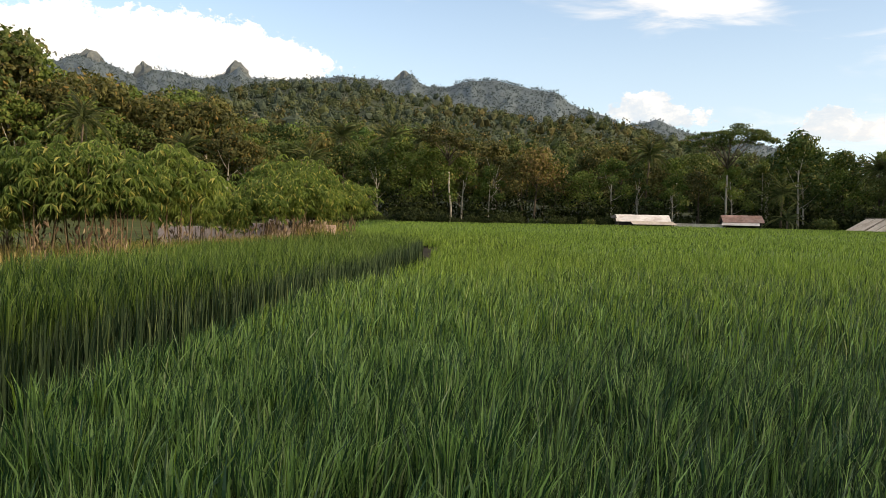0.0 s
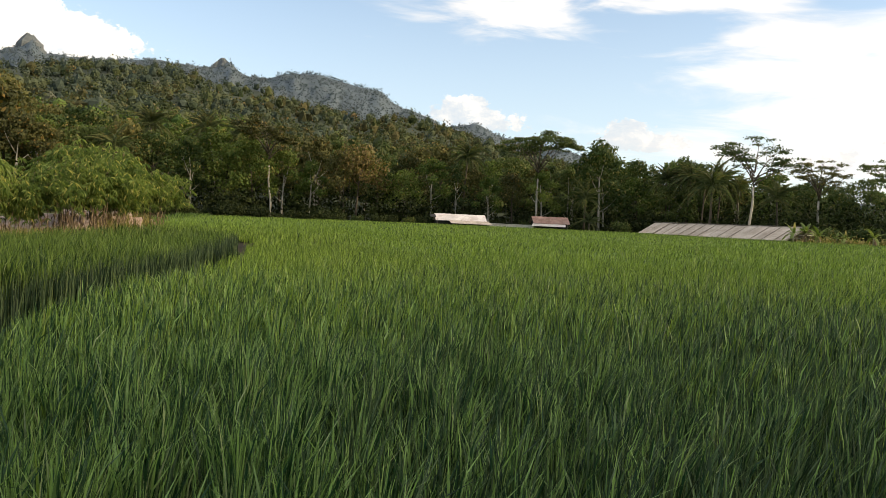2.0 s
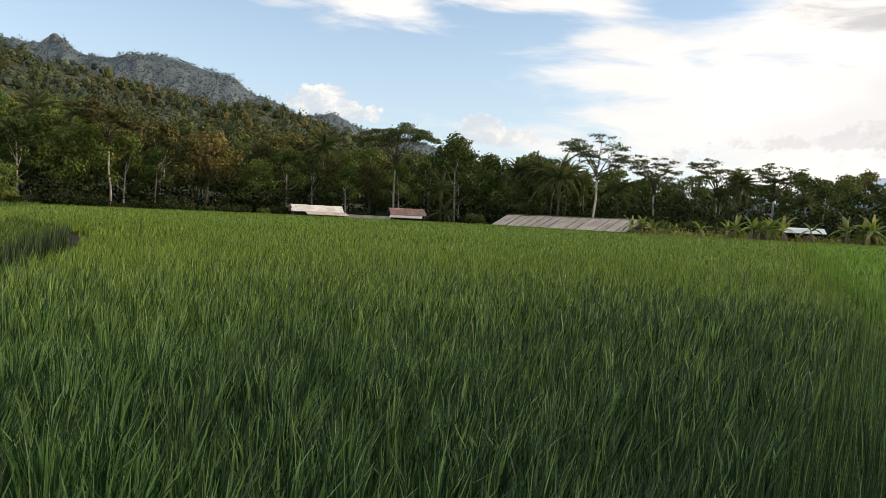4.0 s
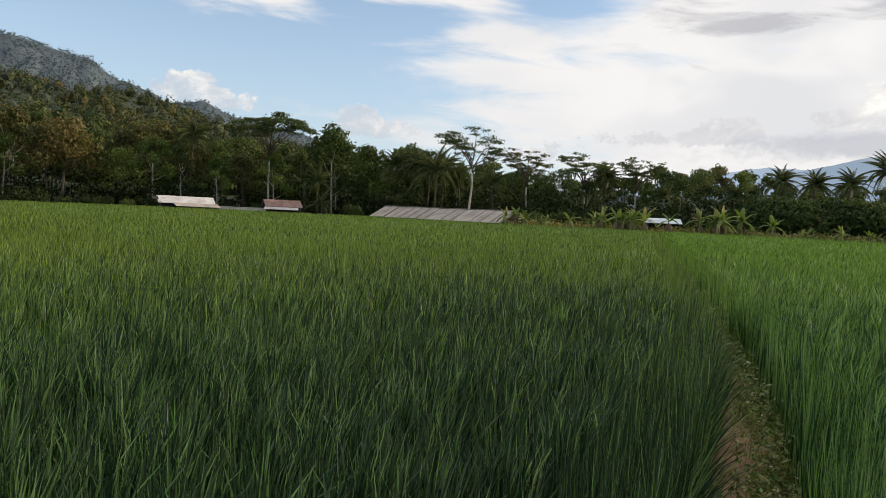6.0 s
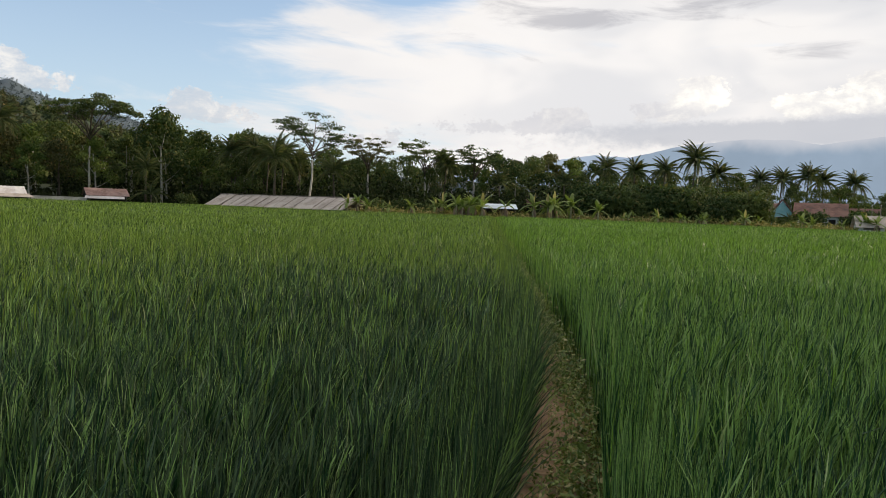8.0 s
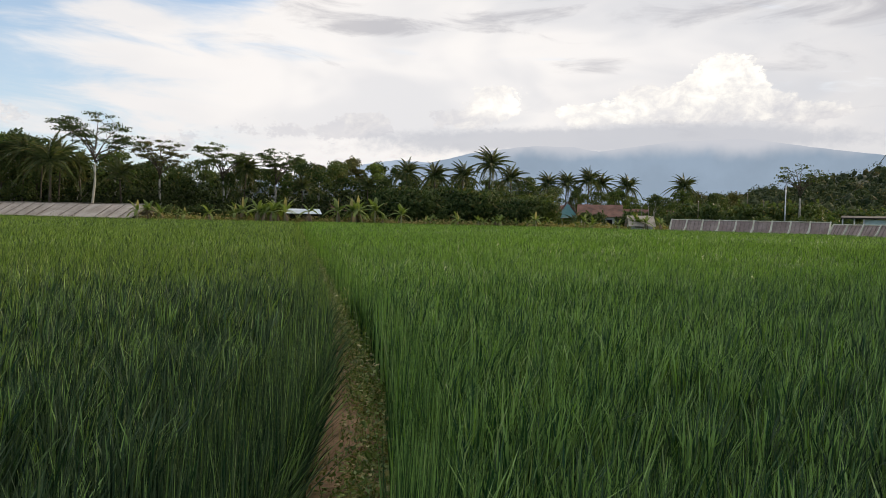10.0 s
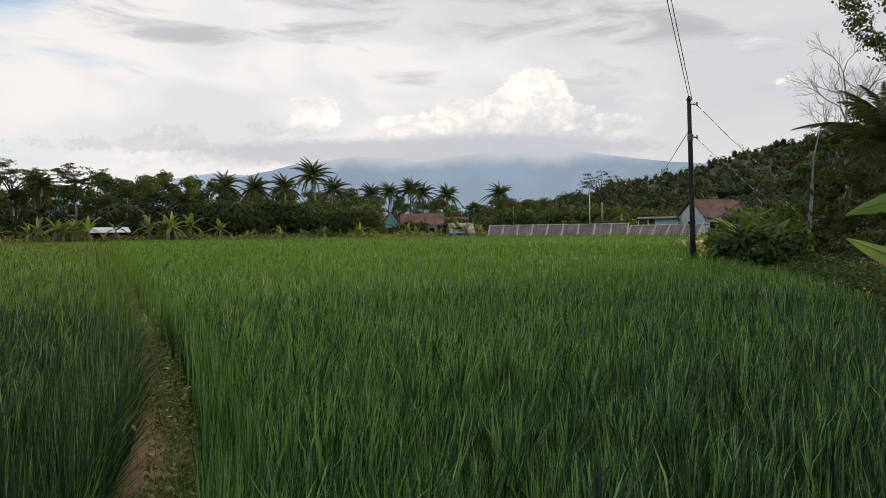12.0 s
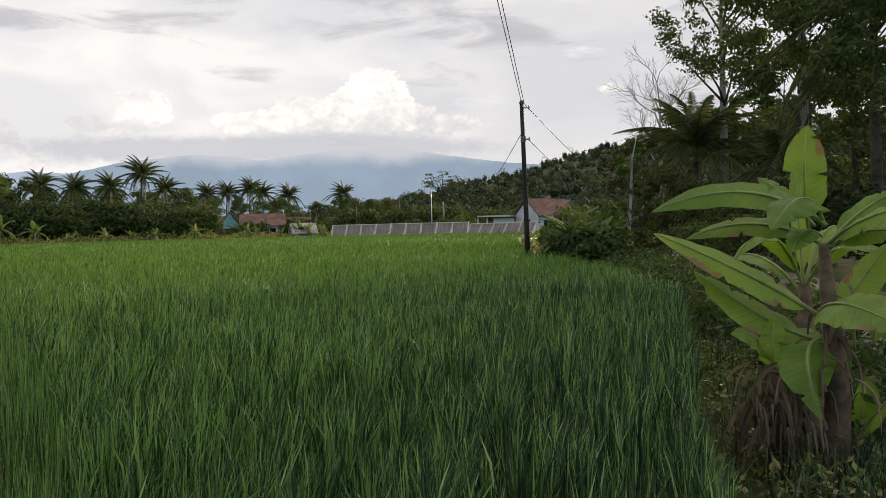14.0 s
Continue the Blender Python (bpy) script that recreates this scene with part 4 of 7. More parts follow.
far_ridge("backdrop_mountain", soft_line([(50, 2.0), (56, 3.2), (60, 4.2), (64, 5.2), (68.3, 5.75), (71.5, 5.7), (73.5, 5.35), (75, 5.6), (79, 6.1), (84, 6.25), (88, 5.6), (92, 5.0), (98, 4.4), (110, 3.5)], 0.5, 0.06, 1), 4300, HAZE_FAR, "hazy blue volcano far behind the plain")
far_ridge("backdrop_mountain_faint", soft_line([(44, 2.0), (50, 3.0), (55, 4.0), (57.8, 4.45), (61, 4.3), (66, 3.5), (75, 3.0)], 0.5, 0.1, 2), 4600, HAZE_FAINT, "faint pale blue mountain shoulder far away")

# ---- trees ----
def broad_tree(name, label, high, wide, leaf, bark, seed, count=1900, spray=0.55, first=0.35):
    """A forest tree about `high` metres tall: trunk, limbs and a lumpy crown with gaps."""
    rng = np.random.default_rng(seed)
    t = thing(name, label, "tree", "wood at the field's edge")
    bendx, bendy = rng.uniform(-0.6, 0.6, 2)
    top = Vector((bendx, bendy, high * 0.62))
    part("trunk", Shape().tube([(0, 0, -0.3), (bendx * 0.2, bendy * 0.3, high * 0.2), (bendx * 0.6, bendy * 0.6, high * 0.42), tuple(top)], [0.24, 0.19, 0.15, 0.07], 7), bark, t, smooth=True)
    blobs = []
    k = int(rng.integers(8, 12))
    limbs = []
    for i in range(k):
        a = 2.4 * i + rng.uniform(-0.4, 0.4)
        h = first + (0.92 - first) * (i + 0.5) / k
        reach = wide * 0.5 * (1.0 - 0.75 * ((h - first) / (1 - first)) ** 1.6) * rng.uniform(0.55, 0.95)
        r = wide * rng.uniform(0.15, 0.25)
        c = (math.cos(a) * reach + bendx * h, math.sin(a) * reach + bendy * h, high * h)
        blobs.append((*c, r, r * rng.uniform(0.6, 0.9)))
        if i % 2 == 0:
            limbs.append(c)
    blobs.append((bendx, bendy, high * 0.90, wide * 0.20, high * 0.09))
    for c in limbs:
        z0 = c[2] * rng.uniform(0.6, 0.75)
        part("limb", Shape().tube(bent((bendx * 0.6, bendy * 0.6, min(z0, high * 0.58)), c, 0.3, 3), [0.09, 0.07, 0.05, 0.02], 5), bark, t, smooth=True)
    part("crown", crown(blobs, count, spray, spray * 0.7, seed + 50), leaf, t)
    return t


def umbrella_tree(name, label, high, wide, leaf, seed, lean=0.0, count=3000, spray=0.34, low=0.68, dome=0.5):
    """A tall pale trunk that forks into spreading limbs under thin layered plates of foliage."""
    rng = np.random.default_rng(seed)
    t = thing(name, label, "tree", "tall thin-crowned trees")
    fork = Vector((lean * 0.55, 0, high * 0.52))
    knee = rng.uniform(-0.25, 0.25)
    part("trunk", Shape().tube([(0, 0, -0.3), (lean * 0.1 + knee, 0.05, high * 0.17), (lean * 0.35 - knee, -0.08, high * 0.36), tuple(fork)], [0.22, 0.18, 0.16, 0.13], 8), BARK_PALE, t, smooth=True)
    blobs, boughs, full = [], 7 + int(4 * dome), 1.0 + 0.35 * (dome - 0.5)
    for i in range(boughs):
        a = 2 * math.pi * i / boughs + rng.uniform(-0.35, 0.35)
        out = wide * 0.5 * rng.uniform(0.55, 0.85)
        top = high * (low + (0.93 - low) * rng.uniform(0.2, 1.0))
        if i == 0:
            out, top = wide * 0.06, high * 0.95
        start = fork.lerp(Vector((lean * 0.8, 0, high * 0.66)), rng.uniform(0.0, 1.0) if i else 1.0)
        end = Vector((lean + math.cos(a) * out, math.sin(a) * out, top))
        line = bent(start, end, -0.06 * (end - start).length * (1 if i else 0), 5)
        limb = part("limb", Shape().tube(line, [0.12, 0.095, 0.07, 0.05, 0.03, 0.015], 6), BARK_DARK, t, smooth=True)
        for k in range(8):
            w = a + rng.uniform(-1.3, 1.3)
            p = line[2 + k % 4]
            q = p + Vector((math.cos(w), math.sin(w), 0)) * wide * rng.uniform(0.08, 0.24) + Vector((0, 0, high * rng.uniform(0.0, 0.06)))
            far = math.hypot(q.x - lean, q.y) / (wide * 0.5)
            q.z = min(q.z + dome * high * 0.05, high * (1.0 - dome * 0.16 * min(1.2, far) ** 2))
            part("twig", Shape().tube(bent(p, q, -0.1, 3), [0.035, 0.028, 0.02, 0.01], 4), BARK_DARK, limb, smooth=True)
            blobs.append((q.x, q.y, q.z, wide * full * rng.uniform(0.065, 0.115), high * full * rng.uniform(0.008, 0.018)))
            blobs.append((q.x + rng.normal(0, wide * 0.05), q.y + rng.normal(0, wide * 0.05), q.z + rng.uniform(-0.25, 0.2), wide * rng.uniform(0.04, 0.08), high * 0.010))
    part("crown", crown(blobs, count, spray, spray * 0.55, seed + 9, inside=0.6, droop=0.05, flat=1.6), leaf, t)
    return t


def frond_mesh(length, seed, droop=0.55, leaflets=50, wide=0.075):
    """One palm frond along +x, arching down, with hanging leaflets."""
    rng = np.random.default_rng(seed)
    s = Shape()
    pts = []
    for i in range(9):
        u = i / 8
        pts.append((length * u * (1 - 0.12 * u), 0, length * (0.42 * u - droop * u * u)))
    s.tube(pts, [0.035 * (1 - 0.85 * i / 8) for i in range(9)], 4)
    verts = []
    for i in range(leaflets):
        u = 0.12 + 0.88 * i / leaflets
        base = np.array([np.interp(u, np.arange(9) / 8, [p[j] for p in pts]) for j in range(3)])
        reach = length * 0.16 * math.sin(math.pi * min(0.95, u * 0.85 + 0.12)) + 0.12
        for side in (-1, 1):
            way = np.array([0.5, side * 0.62, -0.45 - 0.55 * u + rng.uniform(-0.25, 0.25)])
            way /= np.linalg.norm(way)
            w = np.array([wide * 0.5, 0, 0.02])
            tip = base + way * reach + np.array([0, 0, -0.22 * reach])
            verts.append([base - w * 0.5, base + w * 0.5, base + way * reach * 0.5 + w * 0.6, tip])
    s.many(np.array(verts), [(0, 1, 2), (0, 2, 3)])
    return s.mesh("frond", LEAF_PALM)


FRONDS = [frond_mesh(1.0 * L, 30 + i, d) for i, (L, d) in enumerate(((5.0, 1.10), (4.8, 1.40), (4.6, 0.85)))]


def palm_tree(name, label, high, seed, fronds=34, lean=0.6, size=1.0, nuts=True):
    rng = np.random.default_rng(seed)
    t = thing(name, label, "palm tree", "coconut palms")
    top = Vector((lean, lean * 0.4, high))
    part("trunk", Shape().tube([(0, 0, -0.3), (lean * 0.15, 0, high * 0.3), (lean * 0.5, lean * 0.2, high * 0.65), tuple(top)], [0.24, 0.17, 0.15, 0.12], 8), BARK_DARK, t, smooth=True)
    for i in range(fronds):
        a = 137.5 * i + rng.uniform(-25, 25)
        up = 84 - 96 * (i / fronds) ** 1.15 + rng.uniform(-16, 16)
        m = Matrix.Translation(top) @ pose(0, 0, 0, 0, 0, a) @ pose(0, 0, 0, 0, -up) @ Matrix.Scale(size * rng.uniform(0.75, 1.12), 4)
        part("frond", FRONDS[2 if up > 35 else int(rng.integers(0, 2))], LEAF_PALM, t, at=m)
    if nuts:
        s = Shape()
        for i in range(6):
            a = i * 1.05
            c = top + Vector((math.cos(a) * 0.25, math.sin(a) * 0.25, -0.25))
            bm_pts = [(c.x, c.y, c.z + 0.13), (c.x, c.y, c.z + 0.05), (c.x, c.y, c.z - 0.06), (c.x, c.y, c.z - 0.14)]
            s.tube(bm_pts, [0.03, 0.11, 0.11, 0.03], 6)
        part("coconut_bunch", s, STALK_GREEN, t, smooth=True)
    return t


def banana_leaf_mesh(length, width, arch, material, seed, torn=0.15, steps=14):
    """A banana leaf along +x with a midrib, a gutter profile and torn margins."""
    rng = np.random.default_rng(seed)
    s = Shape()
    verts, faces = [], []
    for i in range(steps + 1):
        u = i / steps
        x = length * (u - 0.12 * arch * u * u)
        z = length * (0.16 * u - arch * 0.62 * u * u)
        half = width * 0.5 * max(0.02, (math.sin(math.pi * min(1, 0.06 + u * 0.92)) ** 0.55)) * (1 if u < 0.97 else 0.45)
        sag = 0.16 + 0.10 * math.sin(u * 9 + seed)
        for k, v in enumerate((-1.0, -0.5, 0.0, 0.5, 1.0)):
            tear = rng.uniform(-0.05, 0.05) if abs(v) == 1 else 0
            verts.append((x + tear * length * 0.3, v * half * (1 - abs(tear)), z - abs(v) ** 1.5 * half * (sag + 0.25) + (0.05 * half * math.sin(u * 26 + k) if abs(v) == 1 else 0)))
    for i in range(steps):
        for k in range(4):
            if k in (0, 3) and rng.random() < torn:
                a, b, c, d = i * 5 + k, i * 5 + k + 1, (i + 1) * 5 + k + 1, (i + 1) * 5 + k
                faces.append((a, b, c) if k == 0 else (a, b, d))
                continue
            faces.append((i * 5 + k, i * 5 + k + 1, (i + 1) * 5 + k + 1, (i + 1) * 5 + k))
    s.add(verts, faces)
    me = s.mesh("leaf", material, True)
    return me


FAR_BANANA_LEAVES = [banana_leaf_mesh(1.9, 0.5, a, LEAF_BANANA_FAR, 60 + i, 0.3, 8) for i, a in enumerate((0.2, 0.8, 1.3))]
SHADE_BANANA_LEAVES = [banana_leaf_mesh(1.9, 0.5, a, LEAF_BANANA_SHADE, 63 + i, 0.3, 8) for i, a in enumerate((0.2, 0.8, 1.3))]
FAR_BANANA_DRY = banana_leaf_mesh(1.5, 0.35, 1.6, LEAF_DRY, 66, 0.3, 6)


def banana_plant(name, label, high, seed, count=8, dry=2, group="bananas along the field", leaf_forms=None):
    rng = np.random.default_rng(seed)
    t = thing(name, label, "banana plant", group)
    stem = high * 0.55
    part("stem", Shape().tube([(0, 0, -0.2), (0.02, 0, stem * 0.5), (0.04, 0.02, stem)], [0.13, 0.11, 0.07], 7), BANANA_STEM_PALE, t, smooth=True)
    for i in range(count):
        a = 137.5 * i + rng.uniform(-30, 30)
        up = (80 if i == 0 and seed % 2 else 66 - 62 * (i / count)) + rng.uniform(-14, 14)
        m = Matrix.Translation((0.04, 0.02, stem)) @ pose(0, 0, 0, 0, 0, a) @ pose(0, 0, 0, 0, -up) @ Matrix.Scale(high / 3.2 * rng.uniform(0.65, 1.1), 4)
        part("leaf", (leaf_forms or FAR_BANANA_LEAVES)[0 if up > 74 else 1 if up > 30 else 2], LEAF_BANANA_FAR, t, at=m)
    for i in range(dry):
        m = Matrix.Translation((0.02, 0.0, stem * 0.9)) @ pose(0, 0, 0, 0, 0, rng.uniform(0, 360)) @ pose(0, 0, 0, 0, 35) @ Matrix.Scale(high / 3.2, 4)
        part("dry_leaf", FAR_BANANA_DRY, LEAF_DRY, t, "withered brown leaf", at=m)
    return t


def shrub(name, label, high, wide, leaf, seed, count=700, spray=0.35, group="shrubs"):
    rng = np.random.default_rng(seed)
    t = thing(name, label, "shrub", group)
    for i in range(4):
        a = i * 1.6 + rng.uniform(-0.3, 0.3)
        part("stem", Shape().tube([(0.05 * math.cos(a), 0.05 * math.sin(a), -0.1), (wide * 0.15 * math.cos(a), wide * 0.15 * math.sin(a), high * 0.4), (wide * 0.25 * math.cos(a), wide * 0.25 * math.sin(a), high * 0.75)], [0.035, 0.025, 0.01], 5), BARK_DARK, t)
    blobs = [(wide * 0.28 * math.cos(i * 1.3), wide * 0.28 * math.sin(i * 1.3), high * rng.uniform(0.35, 0.75), wide * 0.26, high * 0.24) for i in range(6)]
    part("crown", crown(blobs, count, spray, spray * 0.6, seed + 1), leaf, t)
    return t


def set_at(ob, place, turn=0.0, size=1.0):
    ob.matrix_basis = Matrix.Translation(place) @ pose(0, 0, 0, 0, 0, turn) @ Matrix.Scale(size, 4)
    return ob


def again(ob, place, turn=0.0, size=1.0):
    c = copy_thing(ob, Matrix.Identity(4))
    return set_at(c, place, turn, size)


TREES = [
    broad_tree("forest_tree", "dense deep green forest tree behind the rice", 15, 9, LEAF_DEEP, BARK_DARK, 101),
    broad_tree("forest_tree", "fresh green forest tree behind the rice", 15, 8, LEAF_FRESH, BARK_PALE, 102),
    broad_tree("forest_tree", "olive green forest tree with a loose crown", 15, 9.5, LEAF_OLIVE, BARK_DARK, 103, first=0.45),
    broad_tree("forest_tree", "slender dark green forest tree", 15, 6.0, LEAF_DEEP, BARK_PALE, 104, 1500, first=0.3),
    broad_tree("forest_tree", "broad fresh green forest tree", 15, 11, LEAF_FRESH, BARK_DARK, 105, 2300),
    broad_tree("forest_tree", "olive forest tree with a bare lower trunk", 15, 7.5, LEAF_OLIVE, BARK_PALE, 106, first=0.55),
]
# heights of the wood's skyline
WOOD_TOP = [(-42, 12.6), (-33, 12.6), (-31, 12.0), (-29, 11.2), (-27.5, 10.5), (-26, 9.7), (-24, 8.8), (-22, 8.7), (-20, 8.9), (-18, 8.7), (-16, 8.0), (-12, 7.2), (-6, 6.8), (-2, 6.6), (2, 6.6), (6, 5.8), (10, 5.8), (14, 5.7), (18, 5.4), (22, 5.2), (25.5, 6.0), (28, 5.7), (31, 5.4), (35, 5.0), (39, 4.4), (43, 4.3), (47, 4.4), (50, 4.5), (52, 4.9), (56, 4.5), (59, 4.0), (62, 3.6), (67, 3.7), (70, 3.0), (76, 2.8), (84, 2.6)]


def wood():
    rng = np.random.default_rng(40)
    spots = []
    for row, (d0, step) in enumerate(((128, 2.4), (136, 2.3), (146, 2.2), (158, 2.4))):
        b = -41.0
        while b < (58 if row == 0 else 82):
            b += step * rng.uniform(0.75, 1.25)
            spots.append((b, d0 + rng.uniform(-4, 4), row))
    used = set()
    for b, d, row in spots:
        k = int(rng.choice(6, p=[0.24, 0.2, 0.18, 0.16, 0.12, 0.10])) if b < 30 else int(rng.choice(6, p=[0.36, 0.14, 0.12, 0.24, 0.07, 0.07]))
        if b < -14:
            k = int(rng.choice(6, p=[0.14, 0.1, 0.4, 0.08, 0.08, 0.2]))
        foot = max(0.0, hill_z(b, d) - 0.2) if d > 136 else 0.0
        high = rise(along(WOOD_TOP, b), d) * rng.uniform(0.72, 1.0) * (0.86 if row == 0 else 1.0) - foot
        place, turn, size = polar(b, d, foot), rng.uniform(0, 360), max(0.45, high / 15.0)
        if k not in used:
            used.add(k)
            set_at(TREES[k], place, turn, size)
        else:
            again(TREES[k], place, turn, size)


wood()

# trees that stand out
set_at(umbrella_tree("albizia_tree", "tall thin-crowned tree with a pale straight trunk", 17.0, 12.2, LEAF_DEEP, 201, 0.3, 7000, 0.38, 0.80, 1.0), polar(20.9, 124), 40)
set_at(umbrella_tree("albizia_tree", "tall leaning thin-crowned tree behind the long shed", 15.0, 10.6, LEAF_DEEP, 202, 0.9, 3700, 0.34, 0.62, 0.7), polar(36.4, 110), 30)
set_at(umbrella_tree("albizia_tree", "thin-crowned tree with flat layered foliage", 12.6, 8.0, LEAF_OLIVE, 203, -0.4), polar(40.8, 122), 10)
set_at(umbrella_tree("albizia_tree", "thin-crowned tree behind the bananas", 12.8, 8.2, LEAF_DEEP, 204, 0.5), polar(45.2, 124), 70)
set_at(umbrella_tree("albizia_tree", "dense thin-crowned tree behind the bananas", 12.4, 8.0, LEAF_DEEP, 205, -0.6), polar(48.8, 126), 150)
set_at(umbrella_tree("albizia_tree", "distant thin-crowned tree with a pale trunk", 11.4, 7.2, LEAF_DEEP, 206, -0.5, 900), polar(87.6, 128), 0)
set_at(umbrella_tree("albizia_tree", "tall olive tree with a leaning pale trunk", 17.0, 11.0, LEAF_OLIVE, 207, 0.8, 4600, 0.45), polar(0.45, 124), 200)
set_at(broad_tree("forest_tree", "tree with withering amber leaves", 13.2, 8.0, LEAF_AMBER, BARK_DARK, 208, 2000, 0.5, 0.5), polar(6.9, 124))
set_at(broad_tree("forest_tree", "tall bushy dark tree above the wood", 15.8, 9.0, LEAF_DEEP, BARK_PALE, 209, 2400), polar(25.7, 126))

PALM = palm_tree("coconut_palm", "tall coconut palm with drooping green fronds", 11.0, 301, 38)
PALM_LOW = palm_tree("coconut_palm", "coconut palm with a wide head of hanging fronds", 6.0, 302, 22, 0.3)
PALM_YOUNG = palm_tree("coconut_palm", "young coconut palm with short trunk", 2.2, 303, 14, 0.1, 0.9, False)


def palms():
    rng = np.random.default_rng(45)
    first = True
    rows = [(58.9, 4.0, 128), (61.1, 3.85, 128), (63.1, 3.9, 130), (65.2, 4.75, 126), (67.0, 3.75, 128), (69.65, 3.3, 150), (71.1, 3.35, 150), (72.8, 3.6, 150), (73.9, 3.3, 155), (75.6, 3.2, 145), (79.7, 3.25, 140),
            (32.0, 4.4, 128), (34.2, 4.3, 126), (30.6, 4.2, 130), (33.1, 4.0, 124), (35.6, 3.7, 128), (46.6, 3.9, 128), (15.2, 5.4, 132), (-8.0, 6.4, 134), (-4.5, 6.3, 135), (-1.9, 6.1, 136), (-26.5, 6.8, 112), (-19.5, 5.0, 118)]
    for b, e, d in rows:
        high = rise(e, d) - 1.6
        size = min(1.0, max(0.72, high / 11.5))
        ob = PALM if first else copy_thing(PALM, Matrix.Identity(4))
        first = False
        set_at(ob, polar(b, d, high - 11.0 * size), rng.uniform(0, 360), size)
    first = True
    for b, e, d, size in ((33.7, 3.1, 117, 1.1), (24.6, 1.9, 121, 0.75), (38.2, 2.4, 119, 0.85), (56.0, 2.2, 122, 0.7), (51.0, 2.0, 124, 0.7), (-10.5, 3.8, 100, 0.8)):
        high = rise(e, d)
        ob = PALM_LOW if first else copy_thing(PALM_LOW, Matrix.Identity(4))
        first = False
        set_at(ob, polar(b, d, high - 6.0 * size), rng.uniform(0, 360), size)
    first = True
    for b, d, size in ((25.0, 117, 0.8), (62.5, 118, 0.6), (67.5, 119, 0.6), (71.9, 118, 0.55)):
        ob = PALM_YOUNG if first else copy_thing(PALM_YOUNG, Matrix.Identity(4))
        first = False
        set_at(ob, polar(b, d), rng.uniform(0, 360), size)


palms()

BUSHES = [shrub("bush", "dense dark green bush at the wood's edge", 2.6, 3.6, LEAF_DEEP, 401, 800, 0.4), shrub("bush", "fresh green bush by the field", 1.8, 2.6, LEAF_FRESH, 402, 600, 0.35),
          shrub("bush", "straw-coloured weedy bush by the field", 1.3, 2.4, WEED, 403, 600, 0.3),
          shrub("thicket_tree", "broad dark green leafy tree under the palms", 6.6, 6.4, LEAF_DEEP, 404, 3000, 0.5),
          shrub("bush", "bush coloured dark as shade between the trunks of the wood", 2.6, 3.4, LEAF_SHADE, 405, 800, 0.4)]


def bushes():
    rng = np.random.default_rng(46)
    rows = []
    b = -12.0
    while b < 96:
        b += rng.uniform(0.8, 1.6)
        edge = float(np.interp(b, [-8, 0, 13, 22, 33, 39.5, 46, 58, 68, 79, 95], [92, 97, 112, 120, 114, 103, 107, 112, 116, 114, 108]))
        if b < 40:
            rows.append((b, edge + rng.uniform(4, 12), int(rng.choice((4, 0, 1), p=[0.72, 0.2, 0.08])), rng.uniform(0.45, 1.15)))
        else:
            rows.append((b, edge + rng.uniform(0, 3), int(rng.choice(3, p=[0.1, 0.3, 0.6])), rng.uniform(0.4, 0.8)))
            rows.append((b + 0.3, edge + rng.uniform(8, 20), int(rng.choice(3, p=[0.7, 0.25, 0.05])), rng.uniform(0.7, 1.3)))
    # the tall thicket under the palms
    for _ in range(70):
        b = rng.uniform(57.5, 69.5)
        rows.append((b, rng.uniform(118, 126), 3, rng.uniform(0.7, 1.25) * (1.0 if b < 66 else 0.9)))
    for _ in range(30):
        rows.append((rng.uniform(54, 60), rng.uniform(120, 130), int(rng.choice(2)), rng.uniform(1.0, 1.8)))
    for _ in range(40):
        rows.append((rng.uniform(69, 96), rng.uniform(128, 170), int(rng.choice(2)), rng.uniform(1.2, 2.2)))
    seen = set()
    for b, d, k, size in rows:
        if k in seen:
            again(BUSHES[k], polar(b, d), rng.uniform(0, 360), size)
        else:
            seen.add(k)
            set_at(BUSHES[k], polar(b, d), rng.uniform(0, 360), size)


bushes()
_r = np.random.default_rng(49)
# the leaf's dark colour stands for shade at the wood's foot
far_wood("undergrowth", [(tuple(polar(b, float(np.interp(b, [-40, -14, 0, 13, 22, 33, 42, 60], [110, 112, 119, 124, 126, 124, 116, 122])) + _r.uniform(0, 18), 0.0)), _r.uniform(1.5, 3.6)) for b in _r.uniform(-40, 60, 480)], LEAF_SHADE, "undergrowth coloured dark as shade between the trunks of the wood", 25, 100, 0.6)

BANANAS = [banana_plant("banana_plant", "young banana plant with upright pale leaves", 3.2, 501, 8, 1), banana_plant("banana_plant", "ragged banana plant with hanging leaves", 3.2, 502, 9, 4), banana_plant("banana_plant", "banana plant with arching torn leaves", 3.2, 504, 10, 2), banana_plant("banana_plant", "half-withered banana plant with few leaves", 3.2, 506, 5, 5)]


_r = np.random.default_rng(51)
_m = [(b, float(np.interp(b, [39.5, 46, 58, 68, 79], [97.5, 104, 109, 113, 112])) + _r.uniform(-0.5, 3.5)) for b in _r.uniform(39.5, 79, 520)]
_k = len(_m) * 34
_c = np.repeat(np.array([tuple(polar(b, d)) for b, d in _m]), 34, 0) + np.stack([_r.normal(0, 0.45, _k), _r.normal(0, 0.45, _k), np.abs(_r.normal(0.55, 0.35, _k))], 1)
tagged(part("field_margin", leaves(Shape(), _c, np.tile([0, 0, 0.4], (_k, 1)), 0.5, 0.16, _r, -0.6), STRAW), "yellowish weeds and dry grass along the far field edge", "weeds", kind="stuff")


